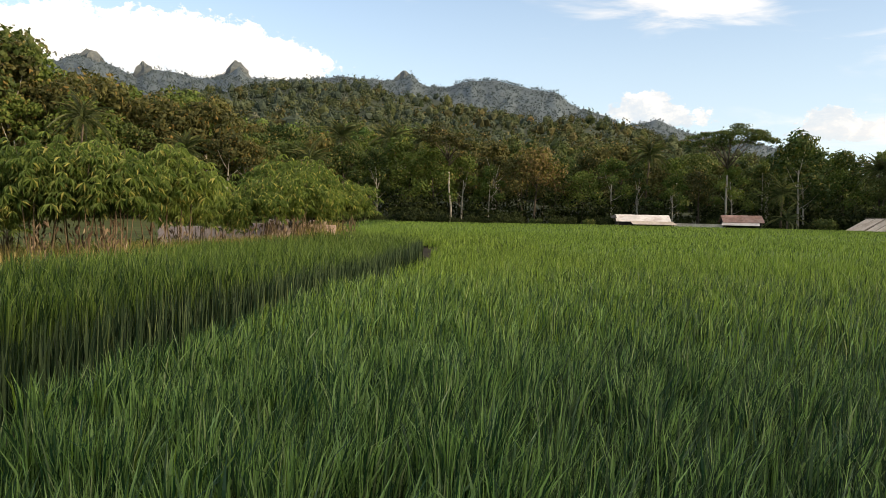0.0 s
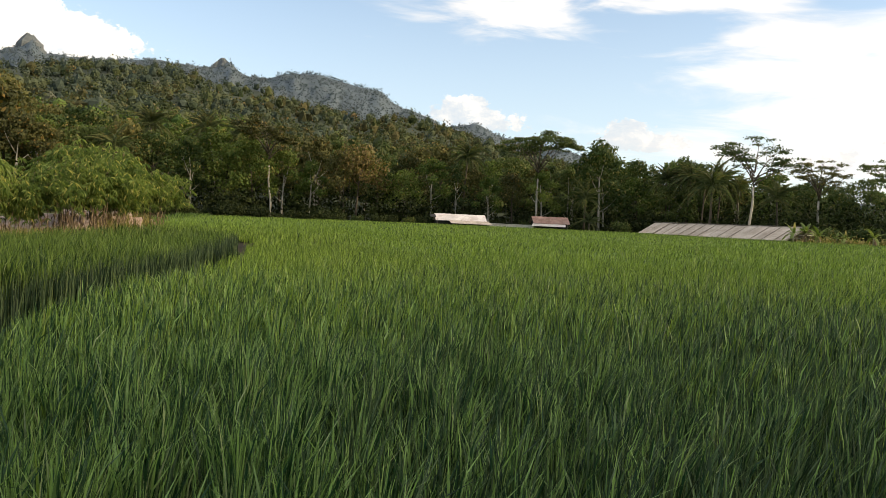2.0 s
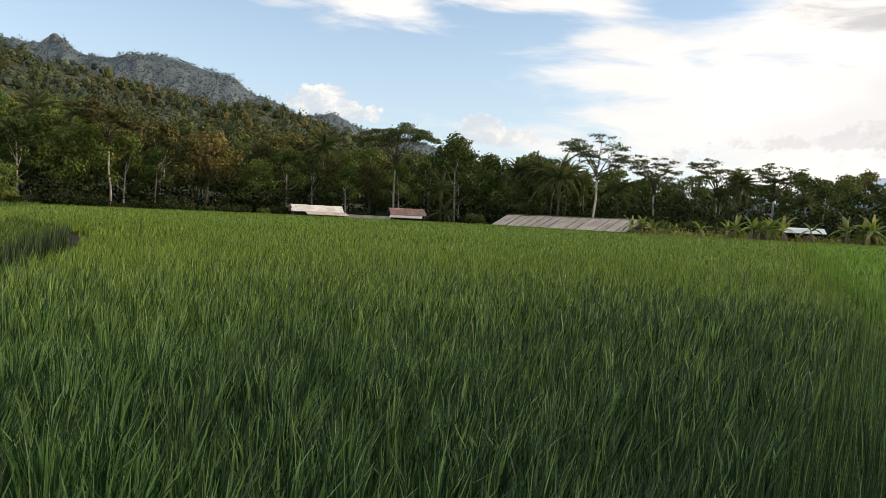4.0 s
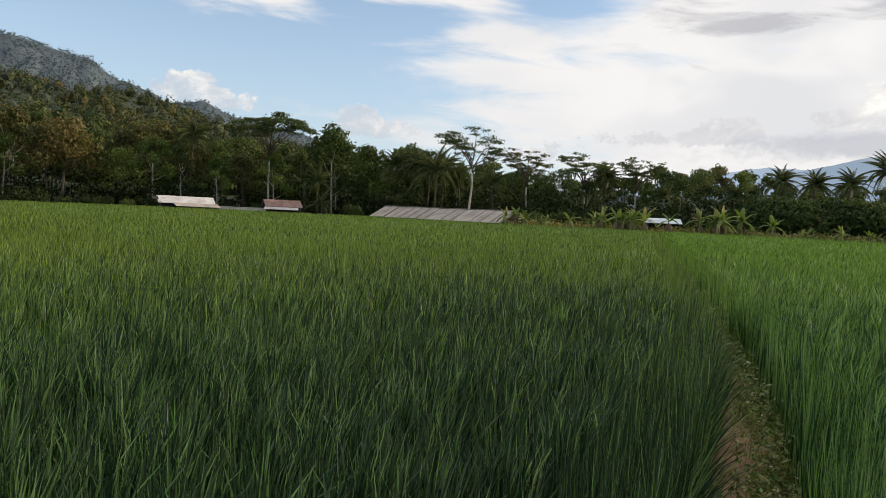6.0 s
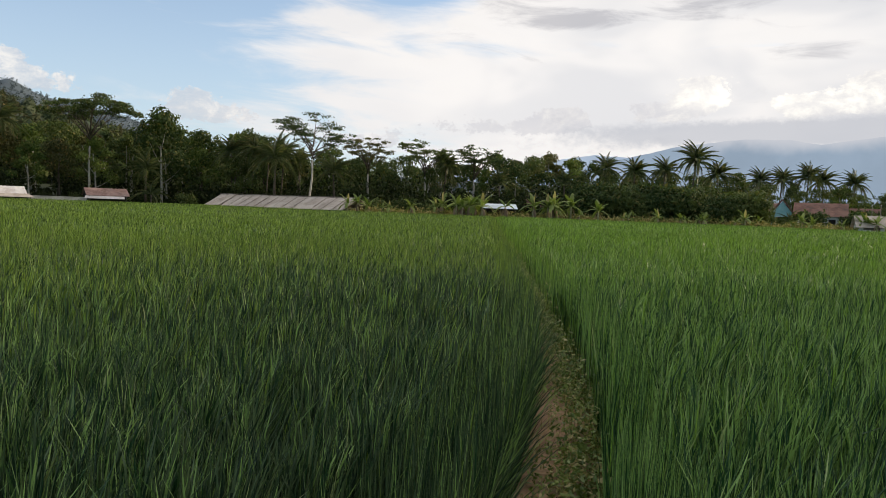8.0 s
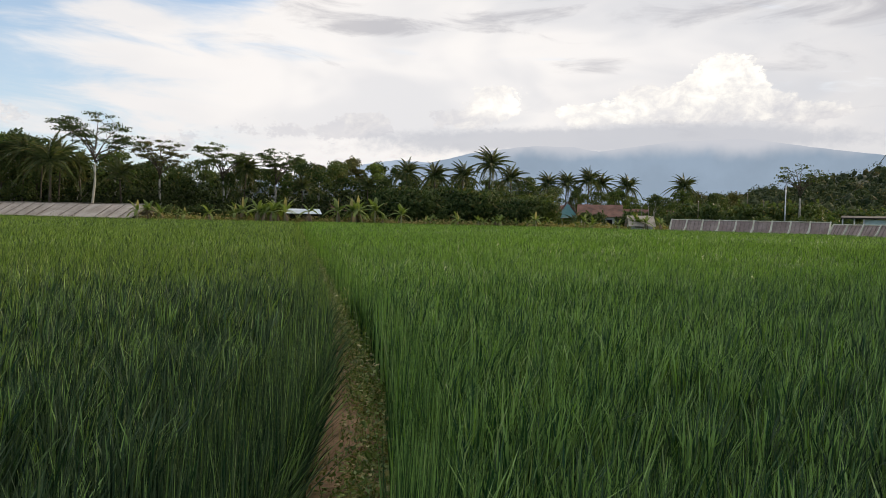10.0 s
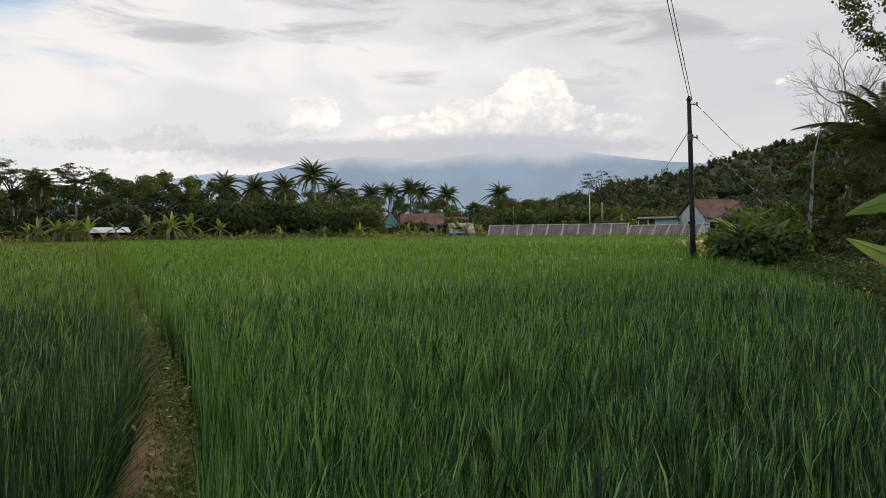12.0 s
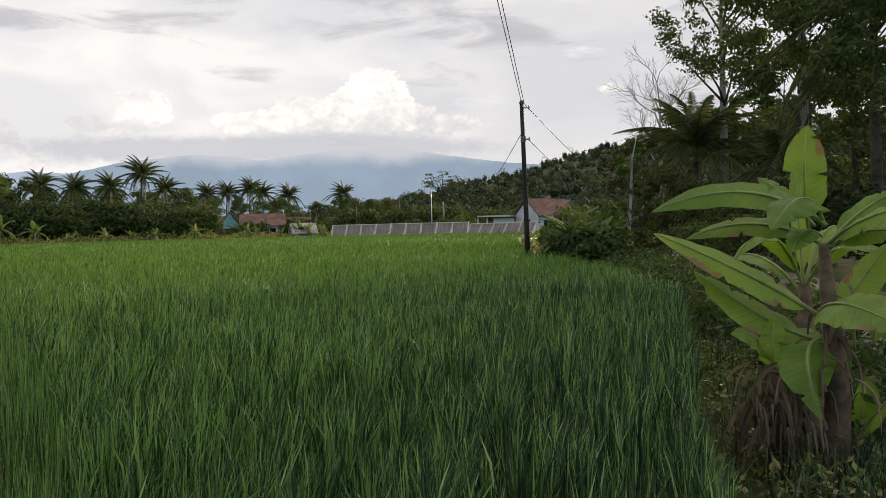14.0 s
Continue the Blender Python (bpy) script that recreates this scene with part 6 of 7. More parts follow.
def houses():
    def house(bl, br, dl, dr, deep, eave, ridge, wall, roof, label, windows=2):
        m, long = shed_by(bl, br, dl, dr)
        t = thing("house", label, "house", "village houses", m)
        gable(t, long, deep, eave, ridge, wall, roof, 0.5, 7)
        for i in range(windows):
            x = long * (i + 0.5) / windows
            opening(t, "window", x - 0.5, x + 0.5, 1.0, 2.0, DARK_OPENING)
        opening(t, "door", long * 0.08, long * 0.08 + 0.9, 0.1, 2.05, WOOD_GREY)
        return t
    house(53.0, 54.4, 128, 128, 5, 2.4, 3.6, PAINT_PINK, TILE, "salmon-painted house half hidden by bananas", 1)
    house(68.9, 70.9, 132, 132, 6, 2.6, 4.4, PAINT_WHITE, TILE, "village house with reddish clay tile roof")
    m, long = shed_by(70.7, 72.1, 128, 128)
    t = thing("house", "small house with bright teal gable front", "house", "village houses", m)
    w = long
    part("gable_wall", Shape().add([(0, 0, -0.2), (w, 0, -0.2), (w, 0, 2.6), (w / 2, 0, 4.6), (0, 0, 2.6), (0, 0.2, -0.2), (w, 0.2, -0.2), (w, 0.2, 2.6), (w / 2, 0.2, 4.6), (0, 0.2, 2.6)],
                                    [(0, 1, 2, 3, 4), (9, 8, 7, 6, 5), (0, 5, 6, 1), (1, 6, 7, 2), (4, 9, 5, 0)]), PAINT_TEAL, t)
    part("roof", Shape().slab([(-0.5, -0.4, 2.2), (w / 2, -0.4, 4.85), (w / 2, 5, 4.85), (-0.5, 5, 2.2)][::-1], 0.12).slab([(w + 0.5, -0.4, 2.2), (w / 2, -0.4, 4.85), (w / 2, 5, 4.85), (w + 0.5, 5, 2.2)], 0.12), TILE, t)
    opening(t, "window", w * 0.3, w * 0.7, 1.0, 2.1, DARK_OPENING)
    house(72.3, 75.3, 130, 130, 7, 2.7, 4.6, PAINT_WHITE, TILE, "village house with long dark clay tile roof")
    house(75.4, 77.2, 136, 136, 6, 2.4, 4.0, WOOD_GREY, TILE, "low brown village house among trees")
    house(78.8, 81.2, 138, 138, 6, 2.5, 3.9, WOOD_GREY, TILE, "low dark-roofed village house behind the netting")
    # the white house near the pole
    m, long = shed_by(93.2, 95.0, 116, 112)
    t = thing("house", "white house with a brown clay tile roof", "house", "village houses", m)
    w = long
    part("gable_wall", Shape().add([(0, 0, -0.2), (w, 0, -0.2), (w, 0, 3.2), (w / 2, 0, 5.3), (0, 0, 3.2), (0, 0.25, -0.2), (w, 0.25, -0.2), (w, 0.25, 3.2), (w / 2, 0.25, 5.3), (0, 0.25, 3.2)],
                                    [(0, 1, 2, 3, 4), (9, 8, 7, 6, 5), (0, 5, 6, 1), (1, 6, 7, 2), (4, 9, 5, 0)]), PAINT_WHITE, t)
    part("roof", Shape().slab([(-0.5, -0.4, 2.8), (w / 2, -0.4, 5.55), (w / 2, 8, 5.55), (-0.5, 8, 2.8)][::-1], 0.12).slab([(w + 0.5, -0.4, 2.8), (w / 2, -0.4, 5.55), (w / 2, 8, 5.55), (w + 0.5, 8, 2.8)], 0.12), TILE, t)
    part("side_wall", Shape().box((w, 0.25, -0.2), (w + 2.6, 0.45, 3.0)), PAINT_WHITE, t)
    part("side_roof", Shape().slab([(w, -0.3, 2.9), (w + 2.9, -0.3, 2.9), (w + 2.7, 4.0, 5.2), (w * 0.5, 4.0, 5.2)], 0.12), TILE, t)
    opening(t, "window", w * 0.35, w * 0.65, 1.3, 2.4, DARK_OPENING)
    opening(t, "window", w + 0.8, w + 1.8, 1.2, 2.3, DARK_OPENING, 0.2)
    m, long = shed_by(90.3, 93.1, 113, 113)
    t = thing("carport", "open lean-to with a dark flat roof and a pale green wall", "lean-to", at=m)
    part("roof", Shape().slab([(-0.2, -0.3, 2.9), (long + 0.2, -0.3, 2.9), (long + 0.2, 3, 3.2), (-0.2, 3, 3.2)], 0.15), WOOD_BLACK, t)
    part("wall", Shape().box((long * 0.45, 0.2, -0.2), (long, 0.35, 2.7)), surface("pale_green_paint", (0.45, 0.56, 0.50), (0.60, 0.70, 0.64), 0.6), t)
    for x in (0, long * 0.25, long * 0.45):
        part("post", Shape().tube([(x, 0, -0.2), (x, 0, 2.9)], [0.09, 0.09], 6), PAINT_WHITE, t)


def hut():
    m, long = shed_by(76.2, 78.0, 111, 110)
    t = thing("field_hut", "small white hut with a pale thatched sheet roof", "hut", at=m @ pose(0, 0, 0, 0, 0, 28))
    gable(t, long * 0.85, 3.2, 1.35, 2.6, PAINT_WHITE, SHEET_OLD, 0.4, 5)
    opening(t, "opening", long * 0.15, long * 0.6, 0.75, 1.15, WOOD_GREY)


def netting_row(bl, br, dl, dr, high, bays, label):
    m, long = shed_by(bl, br, dl, dr)
    t = thing("net_house", label, "net house", "net houses", m)
    w = long / bays
    rng = np.random.default_rng(int(bl))
    for i in range(bays):
        x0, x1 = i * w, (i + 1) * w
        n = 6
        verts, faces = [], []
        for k in range(n + 1):
            x = x0 + (x1 - x0) * k / n
            bulge = 0.05 * math.sin(k * 2.0 + i)
            for z, y in ((-0.1, -0.75), (high * 0.5, -0.35 + bulge), (high - 0.05 * abs(math.sin(math.pi * k / n)), 0.05), (high - 0.05, 2.2)):
                verts.append((x, y, z))
        for k in range(n):
            for j in range(3):
                faces.append((k * 4 + j, (k + 1) * 4 + j, (k + 1) * 4 + j + 1, k * 4 + j + 1))
        part("net_panel", Shape().add(verts, faces), NETTING, t)
        for k in range(1, 4):
            x = x0 + w * k / 4
            part("rib", Shape().tube([(x, -0.8, -0.1), (x, -0.38, high * 0.5), (x, 0.02, high)], [0.025, 0.025, 0.025], 4), WOOD_GREY, t)
    for i in range(bays + 1):
        x = i * w
        part("post", Shape().tube([(x + rng.uniform(-0.5, 0.1), -0.9, -0.2), (x, -0.42, high * 0.5), (x, 0.0, high + 0.12)], [0.17, 0.15, 0.10], 6), BAMBOO, t)
    part("top_rail", Shape().tube([(0, 0.02, high + 0.03), (long, 0.02, high + 0.03)], [0.06, 0.06], 5), BAMBOO, t)


def poles():
    t = thing("street_lamp", "tall grey street lamp with a flat panel head", "street lamp", at=Matrix.Translation(polar(86.7, 122)))
    part("pole", Shape().tube([(0, 0, -0.3), (0, 0, 3), (0, 0, 8.1)], [0.11, 0.09, 0.07], 8), STEEL, t, smooth=True)
    part("lamp_head", Shape().box((-0.3, -0.6, 8.1), (0.3, 0.6, 8.2)), LAMP_GLASS, t)
    part("arm", Shape().tube([(0, 0, 7.7), (0, -0.45, 8.1)], [0.03, 0.03], 5), STEEL, t)
    for b, d, h in ((80.9, 126, 5.2), (85.3, 128, 5.6), (84.2, 132, 6.8), (76.9, 124, 4.2), (77.4, 124, 4.2)):
        t = thing("utility_post", "slim pale utility post among the village trees", "post", "village posts", Matrix.Translation(polar(b, d)))
        part("pole", Shape().tube([(0, 0, -0.3), (0, 0, h)], [0.08, 0.05], 7), WOOD_GREY, t, smooth=True)
        part("cap", Shape().tube([(0, 0, h), (0, 0, h + 0.12)], [0.08, 0.03], 7), STEEL, t)


long_shed()
small_sheds()
houses()
hut()
netting_row(79.1, 89.6, 112, 104, 2.12, 9, "long row of faded brown netting on pale bamboo posts")
netting_row(89.8, 94.9, 103, 86, 1.85, 5, "lower row of faded brown netting on pale bamboo posts")
poles()

# ---- the wooden pole and its wires ----
POLE = Vector((24.75, -1.98, 0.0))
POLE_TOP = 5.44


def wire_pole():
    t = thing("power_pole", "dark tarred wooden power pole at the rice's edge", "power pole", at=Matrix.Translation(POLE))
    part("post", Shape().tube([(0, -0.03, -0.4), (0.0, 0.0, 1.5), (0.02, 0.05, 3.8), (0.03, 0.09, POLE_TOP)], [0.092, 0.082, 0.074, 0.062], 10), WOOD_BLACK, t, smooth=True)
    part("cap", Shape().tube([(0.03, 0.09, POLE_TOP), (0.03, 0.09, POLE_TOP + 0.05), (0.03, 0.09, POLE_TOP + 0.14)], [0.078, 0.078, 0.03], 8), WOOD_BLACK, t)
    for z in (POLE_TOP - 0.12, POLE_TOP - 1.15):
        b = part("bracket", Shape().tube([(0.03, 0.09, z), (0.03, -0.13, z)], [0.025, 0.025], 6), STEEL, t)
        part("insulator", Shape().tube([(0.03, -0.14, z - 0.06), (0.03, -0.14, z), (0.03, -0.14, z + 0.07)], [0.02, 0.036, 0.02], 7), CONCRETE, b)
    part("clamp", Shape().tube([(0.02, 0.06, POLE_TOP - 1.25), (0.02, 0.06, POLE_TOP - 1.05)], [0.084, 0.084], 8), WOOD_GREY, t)


wire_pole()


def cable(a, b, sag, label, thick=0.011):
    c = tagged(part("cable", Shape().tube(bent(a, b, sag, 14), [thick] * 15, 5), CABLE), label, "cable", "overhead cables")
    return c


_top = POLE + Vector((0.03, 0.0, POLE_TOP))
cable(_top, (-14.0, 2.5, 9.0), 0.25, "black overhead cable running over the field from the pole")
cable(_top + Vector((0, 0.05, -0.12)), (-14.0, 2.55, 8.75), 0.25, "black overhead cable sagging from the pole")
cable(_top, (62, -14.0, 4.0), 0.9, "black overhead cable leading to the village")
cable(_top + Vector((0, 0, -1.05)), (62, -14.4, 2.6), 1.2, "lower black overhead cable leading to the village")
cable(_top + Vector((0, 0.02, -0.8)), (58, 0.4, 3.4), 0.7, "thin slack cable hanging from the pole")


# ---- trees and shrubs by the road ----
def bare_tree(place, high, seed):
    rng = np.random.default_rng(seed)
    t = thing("bare_tree", "leafless tree with fine pale branches", "tree", at=Matrix.Translation(place))
    part("trunk", Shape().tube([(0, 0, -0.3), (0.2, 0, high * 0.3), (0.1, 0.2, high * 0.55), (0.3, 0, high * 0.8)], [0.22, 0.17, 0.12, 0.05], 7), BARK_PALE, t, smooth=True)

    def grow(s, p, d, length, r, depth):
        q = p + d * length
        mid = p.lerp(q, 0.5) + Vector(rng.normal(0, length * 0.06, 3))
        s.tube([tuple(p), tuple(mid), tuple(q)], [r, r * 0.8, r * 0.55], 4, False)
        if depth:
            for _ in range(3):
                e = (d + Vector(rng.normal(0, 0.48, 3)) + Vector((0, 0, 0.12))).normalized()
                grow(s, q if rng.random() < 0.6 else mid, e, length * rng.uniform(0.6, 0.8), r * 0.55, depth - 1)

    for i in range(10):
        s = Shape()
        a = i * 2.4
        start = Vector((0.15, 0.1, high * (0.40 + 0.04 * i)))
        grow(s, start, Vector((math.cos(a) * 0.7, math.sin(a) * 0.7, 0.8)).normalized(), high * 0.15, 0.07, 4)
        part("limb", s, BARK_PALE, t)
    return t


def tall_tree(place, high, seed, label, wide=7.0, leaf=LEAF_DEEP, count=5200, blobs=26, first=0.42, spray=0.26, lean=(0, 0), limb_count=14):
    """A tree close enough that limbs and sprays of leaves show against the sky."""
    rng = np.random.default_rng(seed)
    t = thing("roadside_tree", label, "tree", "roadside trees", Matrix.Translation(place))
    lx, ly = lean
    line = [(0, 0, -0.3), (lx * 0.2, ly * 0.2, high * 0.25), (lx * 0.5 + 0.15, ly * 0.5, high * 0.5), (lx * 0.8, ly * 0.8 + 0.1, high * 0.75), (lx, ly, high * 0.93)]
    thick = max(0.03, high / 60)
    part("trunk", Shape().tube(line, [thick, thick * 0.8, thick * 0.6, thick * 0.38, thick * 0.12], 9), BARK_PALE if seed % 2 else BARK_DARK, t, smooth=True)
    heaps = []
    for i in range(blobs):
        a = 2.4 * i + rng.uniform(-0.5, 0.5)
        h = first + (0.99 - first) * rng.random()
        u = (h - first) / (1 - first)
        reach = wide * 0.5 * (0.45 + 0.75 * math.sin(math.pi * min(1, u * 0.8 + 0.15))) * rng.uniform(0.35, 1.0)
        c = Vector((lx * h + math.cos(a) * reach, ly * h + math.sin(a) * reach, high * h))
        r = wide * rng.uniform(0.06, 0.115)
        heaps.append((*c, r, r * rng.uniform(0.55, 0.8)))
        if i < limb_count:
            h0 = max(0.3, h - 0.16)
            part("limb", Shape().tube(bent((lx * h0, ly * h0, high * h0), c, -0.15, 4, (rng.uniform(-0.3, 0.3), rng.uniform(-0.3, 0.3), 0)), [v * min(1.0, thick * 4) for v in (0.075, 0.06, 0.045, 0.03, 0.012)], 5), BARK_DARK, t, smooth=True)
    part("crown", crown(heaps, count, spray, spray * 0.55, seed + 3, inside=0.4), leaf, t)
    return t


tall_tree(polar(108.6, 43), 16.5, 701, "tall roadside tree with pale trunk and loose dark crown", 7.2, LEAF_DEEP, 6200, 46, 0.55, 0.22)
tall_tree(polar(113.8, 34), 15.0, 703, "big dark roadside tree with dense crown", 7.5, LEAF_DEEP, 8200, 50, 0.42, 0.21)
tall_tree(polar(118.0, 30), 14.0, 704, "dark roadside tree with hanging sprays", 8.0, LEAF_DEEP, 12000, 56, 0.32, 0.21)
tall_tree(polar(123.0, 24), 13.0, 706, "dark spreading tree above the road", 8.0, LEAF_DEEP, 11000, 50, 0.3, 0.2)
tall_tree(polar(112.5, 58), 12.0, 708, "dark tree behind the road", 9.0, LEAF_DEEP, 4500, 34, 0.15, 0.42)
tall_tree(polar(107.0, 58), 9.4, 710, "leafy dark tree behind the palm", 6.5, LEAF_DEEP, 5000, 40, 0.1, 0.36)
tall_tree(polar(110.6, 56), 10.4, 720, "dense dark tree behind the road", 7.0, LEAF_DEEP, 5000, 40, 0.08, 0.36)
tall_tree(polar(103.4, 46), 6.6, 712, "bushy olive roadside tree", 4.6, LEAF_OLIVE, 6000, 40, 0.1, 0.2)
tall_tree(polar(105.2, 40), 4.6, 714, "low olive roadside tree", 4.0, LEAF_OLIVE, 5500, 36, 0.08, 0.18)
tall_tree(polar(101.9, 24.5), 4.6, 713, "slim roadside sapling with sparse leaves", 1.7, LEAF_FRESH, 1100, 22, 0.15, 0.17, (0.1, -0.4), 12)
tall_tree(polar(116.8, 44), 15.5, 716, "dense dark tree standing back from the road", 9.5, LEAF_DEEP, 5600, 50, 0.08, 0.32)
tall_tree(polar(121.5, 38), 15.0, 718, "dense dark tree beyond the palm", 9.5, LEAF_DEEP, 8000, 64, 0.08, 0.32)
bare_tree(polar(104.3, 56), 13.0, 8)
p = palm_tree("coconut_palm", "low coconut palm with hanging fronds by the road", 5.1, 305, 34, 0.2, 0.98)
set_at(p, polar(106.9, 43), 20)
p = palm_tree("coconut_palm", "dark palm with long hanging fronds above the road", 8.0, 306, 24, 0.3, 1.1)
set_at(p, polar(121.0, 28), 80)
p = palm_tree("coconut_palm", "dark young palm among the roadside trees", 3.6, 307, 20, 0.2, 0.9)
set_at(p, polar(112.2, 38), 150)
for i, (b, d, h, w, leaf) in enumerate(((97.4, 24.5, 1.6, 1.5, LEAF_FRESH), (97.3, 23.0, 1.2, 1.2, LEAF_DEEP), (98.6, 22.9, 1.1, 1.4, LEAF_FRESH), (100.2, 22.9, 1.2, 1.3, LEAF_DEEP), (101.0, 23.2, 1.5, 1.2, LEAF_FRESH), (98.0, 27, 2.1, 2.2, LEAF_FRESH), (99.4, 27, 2.4, 2.4, LEAF_FRESH),
                                        (105.5, 40, 2.4, 3.0, LEAF_DEEP), (109.5, 38, 2.6, 3.2, LEAF_DEEP), (112, 30, 2.6, 3.0, LEAF_DEEP), (115, 26, 2.6, 3.2, LEAF_DEEP), (118.5, 20, 2.4, 3.0, LEAF_DEEP), (122, 17, 2.4, 3.0, LEAF_DEEP), (110.5, 46, 3.0, 3.6, LEAF_DEEP), (114, 40, 3.4, 4.0, LEAF_DEEP), (104.0, 22, 0.6, 1.2, LEAF_DEEP), (106.0, 19.5, 0.6, 1.2, LEAF_FRESH), (108.0, 17, 0.6, 1.2, LEAF_DEEP), (110.0, 15, 0.6, 1.1, LEAF_DEEP), (112.0, 12.6, 0.6, 1.1, LEAF_FRESH), (104.5, 30, 1.5, 2.4, LEAF_OLIVE), (107.5, 27, 1.7, 2.6, LEAF_DEEP), (110.5, 24, 1.8, 2.6, LEAF_DEEP))):
    # bushes below the big roadside trees take the shade-coloured leaf
    leaf = LEAF_SHADE if b > 111 and leaf is LEAF_DEEP else leaf
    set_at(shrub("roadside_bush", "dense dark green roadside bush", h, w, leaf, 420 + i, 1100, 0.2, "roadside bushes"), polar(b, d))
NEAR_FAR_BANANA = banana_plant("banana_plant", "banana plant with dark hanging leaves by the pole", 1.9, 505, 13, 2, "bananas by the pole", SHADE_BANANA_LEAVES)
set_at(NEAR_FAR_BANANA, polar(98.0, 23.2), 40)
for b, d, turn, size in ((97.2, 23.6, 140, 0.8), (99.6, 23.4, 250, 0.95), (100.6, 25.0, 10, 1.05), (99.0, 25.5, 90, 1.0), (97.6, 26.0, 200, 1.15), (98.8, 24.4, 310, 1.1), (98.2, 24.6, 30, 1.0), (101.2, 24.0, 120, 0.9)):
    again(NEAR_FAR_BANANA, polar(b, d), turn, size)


# ---- the banana plants close to the walk ----
def broad_leaf(base, mid, tip, width, seed, turn=0.0, fold=0.35, torn=0.10, material=None, ripped=None):
    """A banana leaf from its stalk end through a point halfway to its tip: midrib, two drooping halves, waved and torn margins."""
    rng = np.random.default_rng(seed)
    b, m, t = Vector(base), Vector(mid), Vector(tip)
    c = m * 2 - (b + t) * 0.5
    steps, cols = 44, (-1.0, -0.66, -0.33, 0.0, 0.33, 0.66, 1.0)
    verts, uvs, faces, rib = [], [], [], []
    notch = {}
    for side in (-1, 1):
        i = int(rng.integers(3, 7))
        while i < steps - 2:
            notch[(side, i)] = rng.uniform(0.3, 0.9) if rng.random() < 0.45 else 0.0
            i += 3 + int(rng.integers(2, 9) / max(0.3, torn * 8))
    for i in range(steps + 1):
        u = i / steps
        p = b * (1 - u) ** 2 + c * 2 * u * (1 - u) + t * u * u
        d = ((c - b) * (1 - u) + (t - c) * u).normalized()
        side = d.cross(Vector((0, 0, 1)))
        if side.length < 0.25:
            side = d.cross(Vector((0.96, -0.28, 0)))
        side = (Matrix.Rotation(radians(turn), 3, d) @ side.normalized()).normalized()
        up = side.cross(d).normalized()
        half = width * 0.5 * max(0.03, min(1.0, (u - 0.12) * 5.0) ** 0.6 if u > 0.12 else 0.03) * (1 - max(0.0, (u - 0.55) / 0.46) ** 2.4)
        rib.append(tuple(p + up * 0.003))
        for v in cols:
            wave = 0.05 * math.sin(u * 21 + seed + v * 2) * abs(v) + 0.025 * math.sin(u * 47 + seed * 2) * abs(v)
            cut = notch.get((int(math.copysign(1, v)), i), 0.0) * (abs(v) ** 2) * 0.75
            if ripped and v * ripped[0] > 0 and u < ripped[1]:
                cut = max(cut, 0.72)
            verts.append(tuple(p + side * half * v * (1 - 0.08 * abs(v)) * (1 - cut) - up * half * (fold * abs(v) ** 1.4 + wave)))
            uvs.append((u, v * 0.5 + 0.5))
    n = len(cols)
    for i in range(steps):
        for k in range(n - 1):
            faces.append((i * n + k, i * n + k + 1, (i + 1) * n + k + 1, (i + 1) * n + k))
    me = Shape().add(verts, faces).mesh("leaf", material or LEAF_BANANA, True)
    layer = me.uv_layers.new(name="leaf")
    flat = np.array([uvs[l.vertex_index] for l in me.loops], dtype=np.float32).ravel()
    layer.data.foreach_set("uv", flat)
    length = (m - b).length + (t - m).length
    ribs = Shape().tube(rib, [0.016 * (1 - 0.9 * i / steps) * (length ** 0.5) for i in range(steps + 1)], 6).mesh("midrib", STALK_GREEN, True)
    return me, ribs


def hanging_leaf(top, out, down, width, seed):
    """A withered leaf folded along its rib, hanging."""
    a = Vector(top)
    o = Vector(out)
    me, _ = broad_leaf(a, a + o + Vector((0, 0, -down * 0.35)), a + o * 1.25 + Vector((0, 0, -down)), width, seed, 90.0, 0.9, 0.5, LEAF_DRY)
    return me


def banana_at(foot, stem, rows, dry, label, seed, ripped=None):
    foot = Vector(foot)
    t = thing("banana_plant", label, "banana plant", "bananas on the verge", Matrix.Translation(foot))
    line, radii = stem
    part("stem", Shape().tube([tuple(Vector(p) - foot) for p in line], radii, 12), BANANA_STEM, t, "stout stem wrapped in brown dry sheaths", True)
    for i, (b, m, e, w, turn, fold) in enumerate(rows):
        me, ribs = broad_leaf(Vector(b) - foot, Vector(m) - foot, Vector(e) - foot, w, seed + i, turn, fold, ripped=ripped if i == 0 else None)
        leaf = part("leaf", me, LEAF_BANANA, t)
        part("midrib", ribs, STALK_GREEN, leaf)
    rng = np.random.default_rng(seed + 70)
    for i, (x, y, z, length) in enumerate(dry):
        a = rng.uniform(0, 2 * math.pi)
        part("dry_leaf", hanging_leaf(Vector((x, y, z)) - foot, (math.cos(a) * rng.uniform(0.03, 0.20), math.sin(a) * rng.uniform(0.03, 0.20), rng.uniform(-0.03, 0.06)), length, rng.uniform(0.012, 0.045), seed + 90 + i), LEAF_DRY, t, "withered brown hanging leaf")
    return t


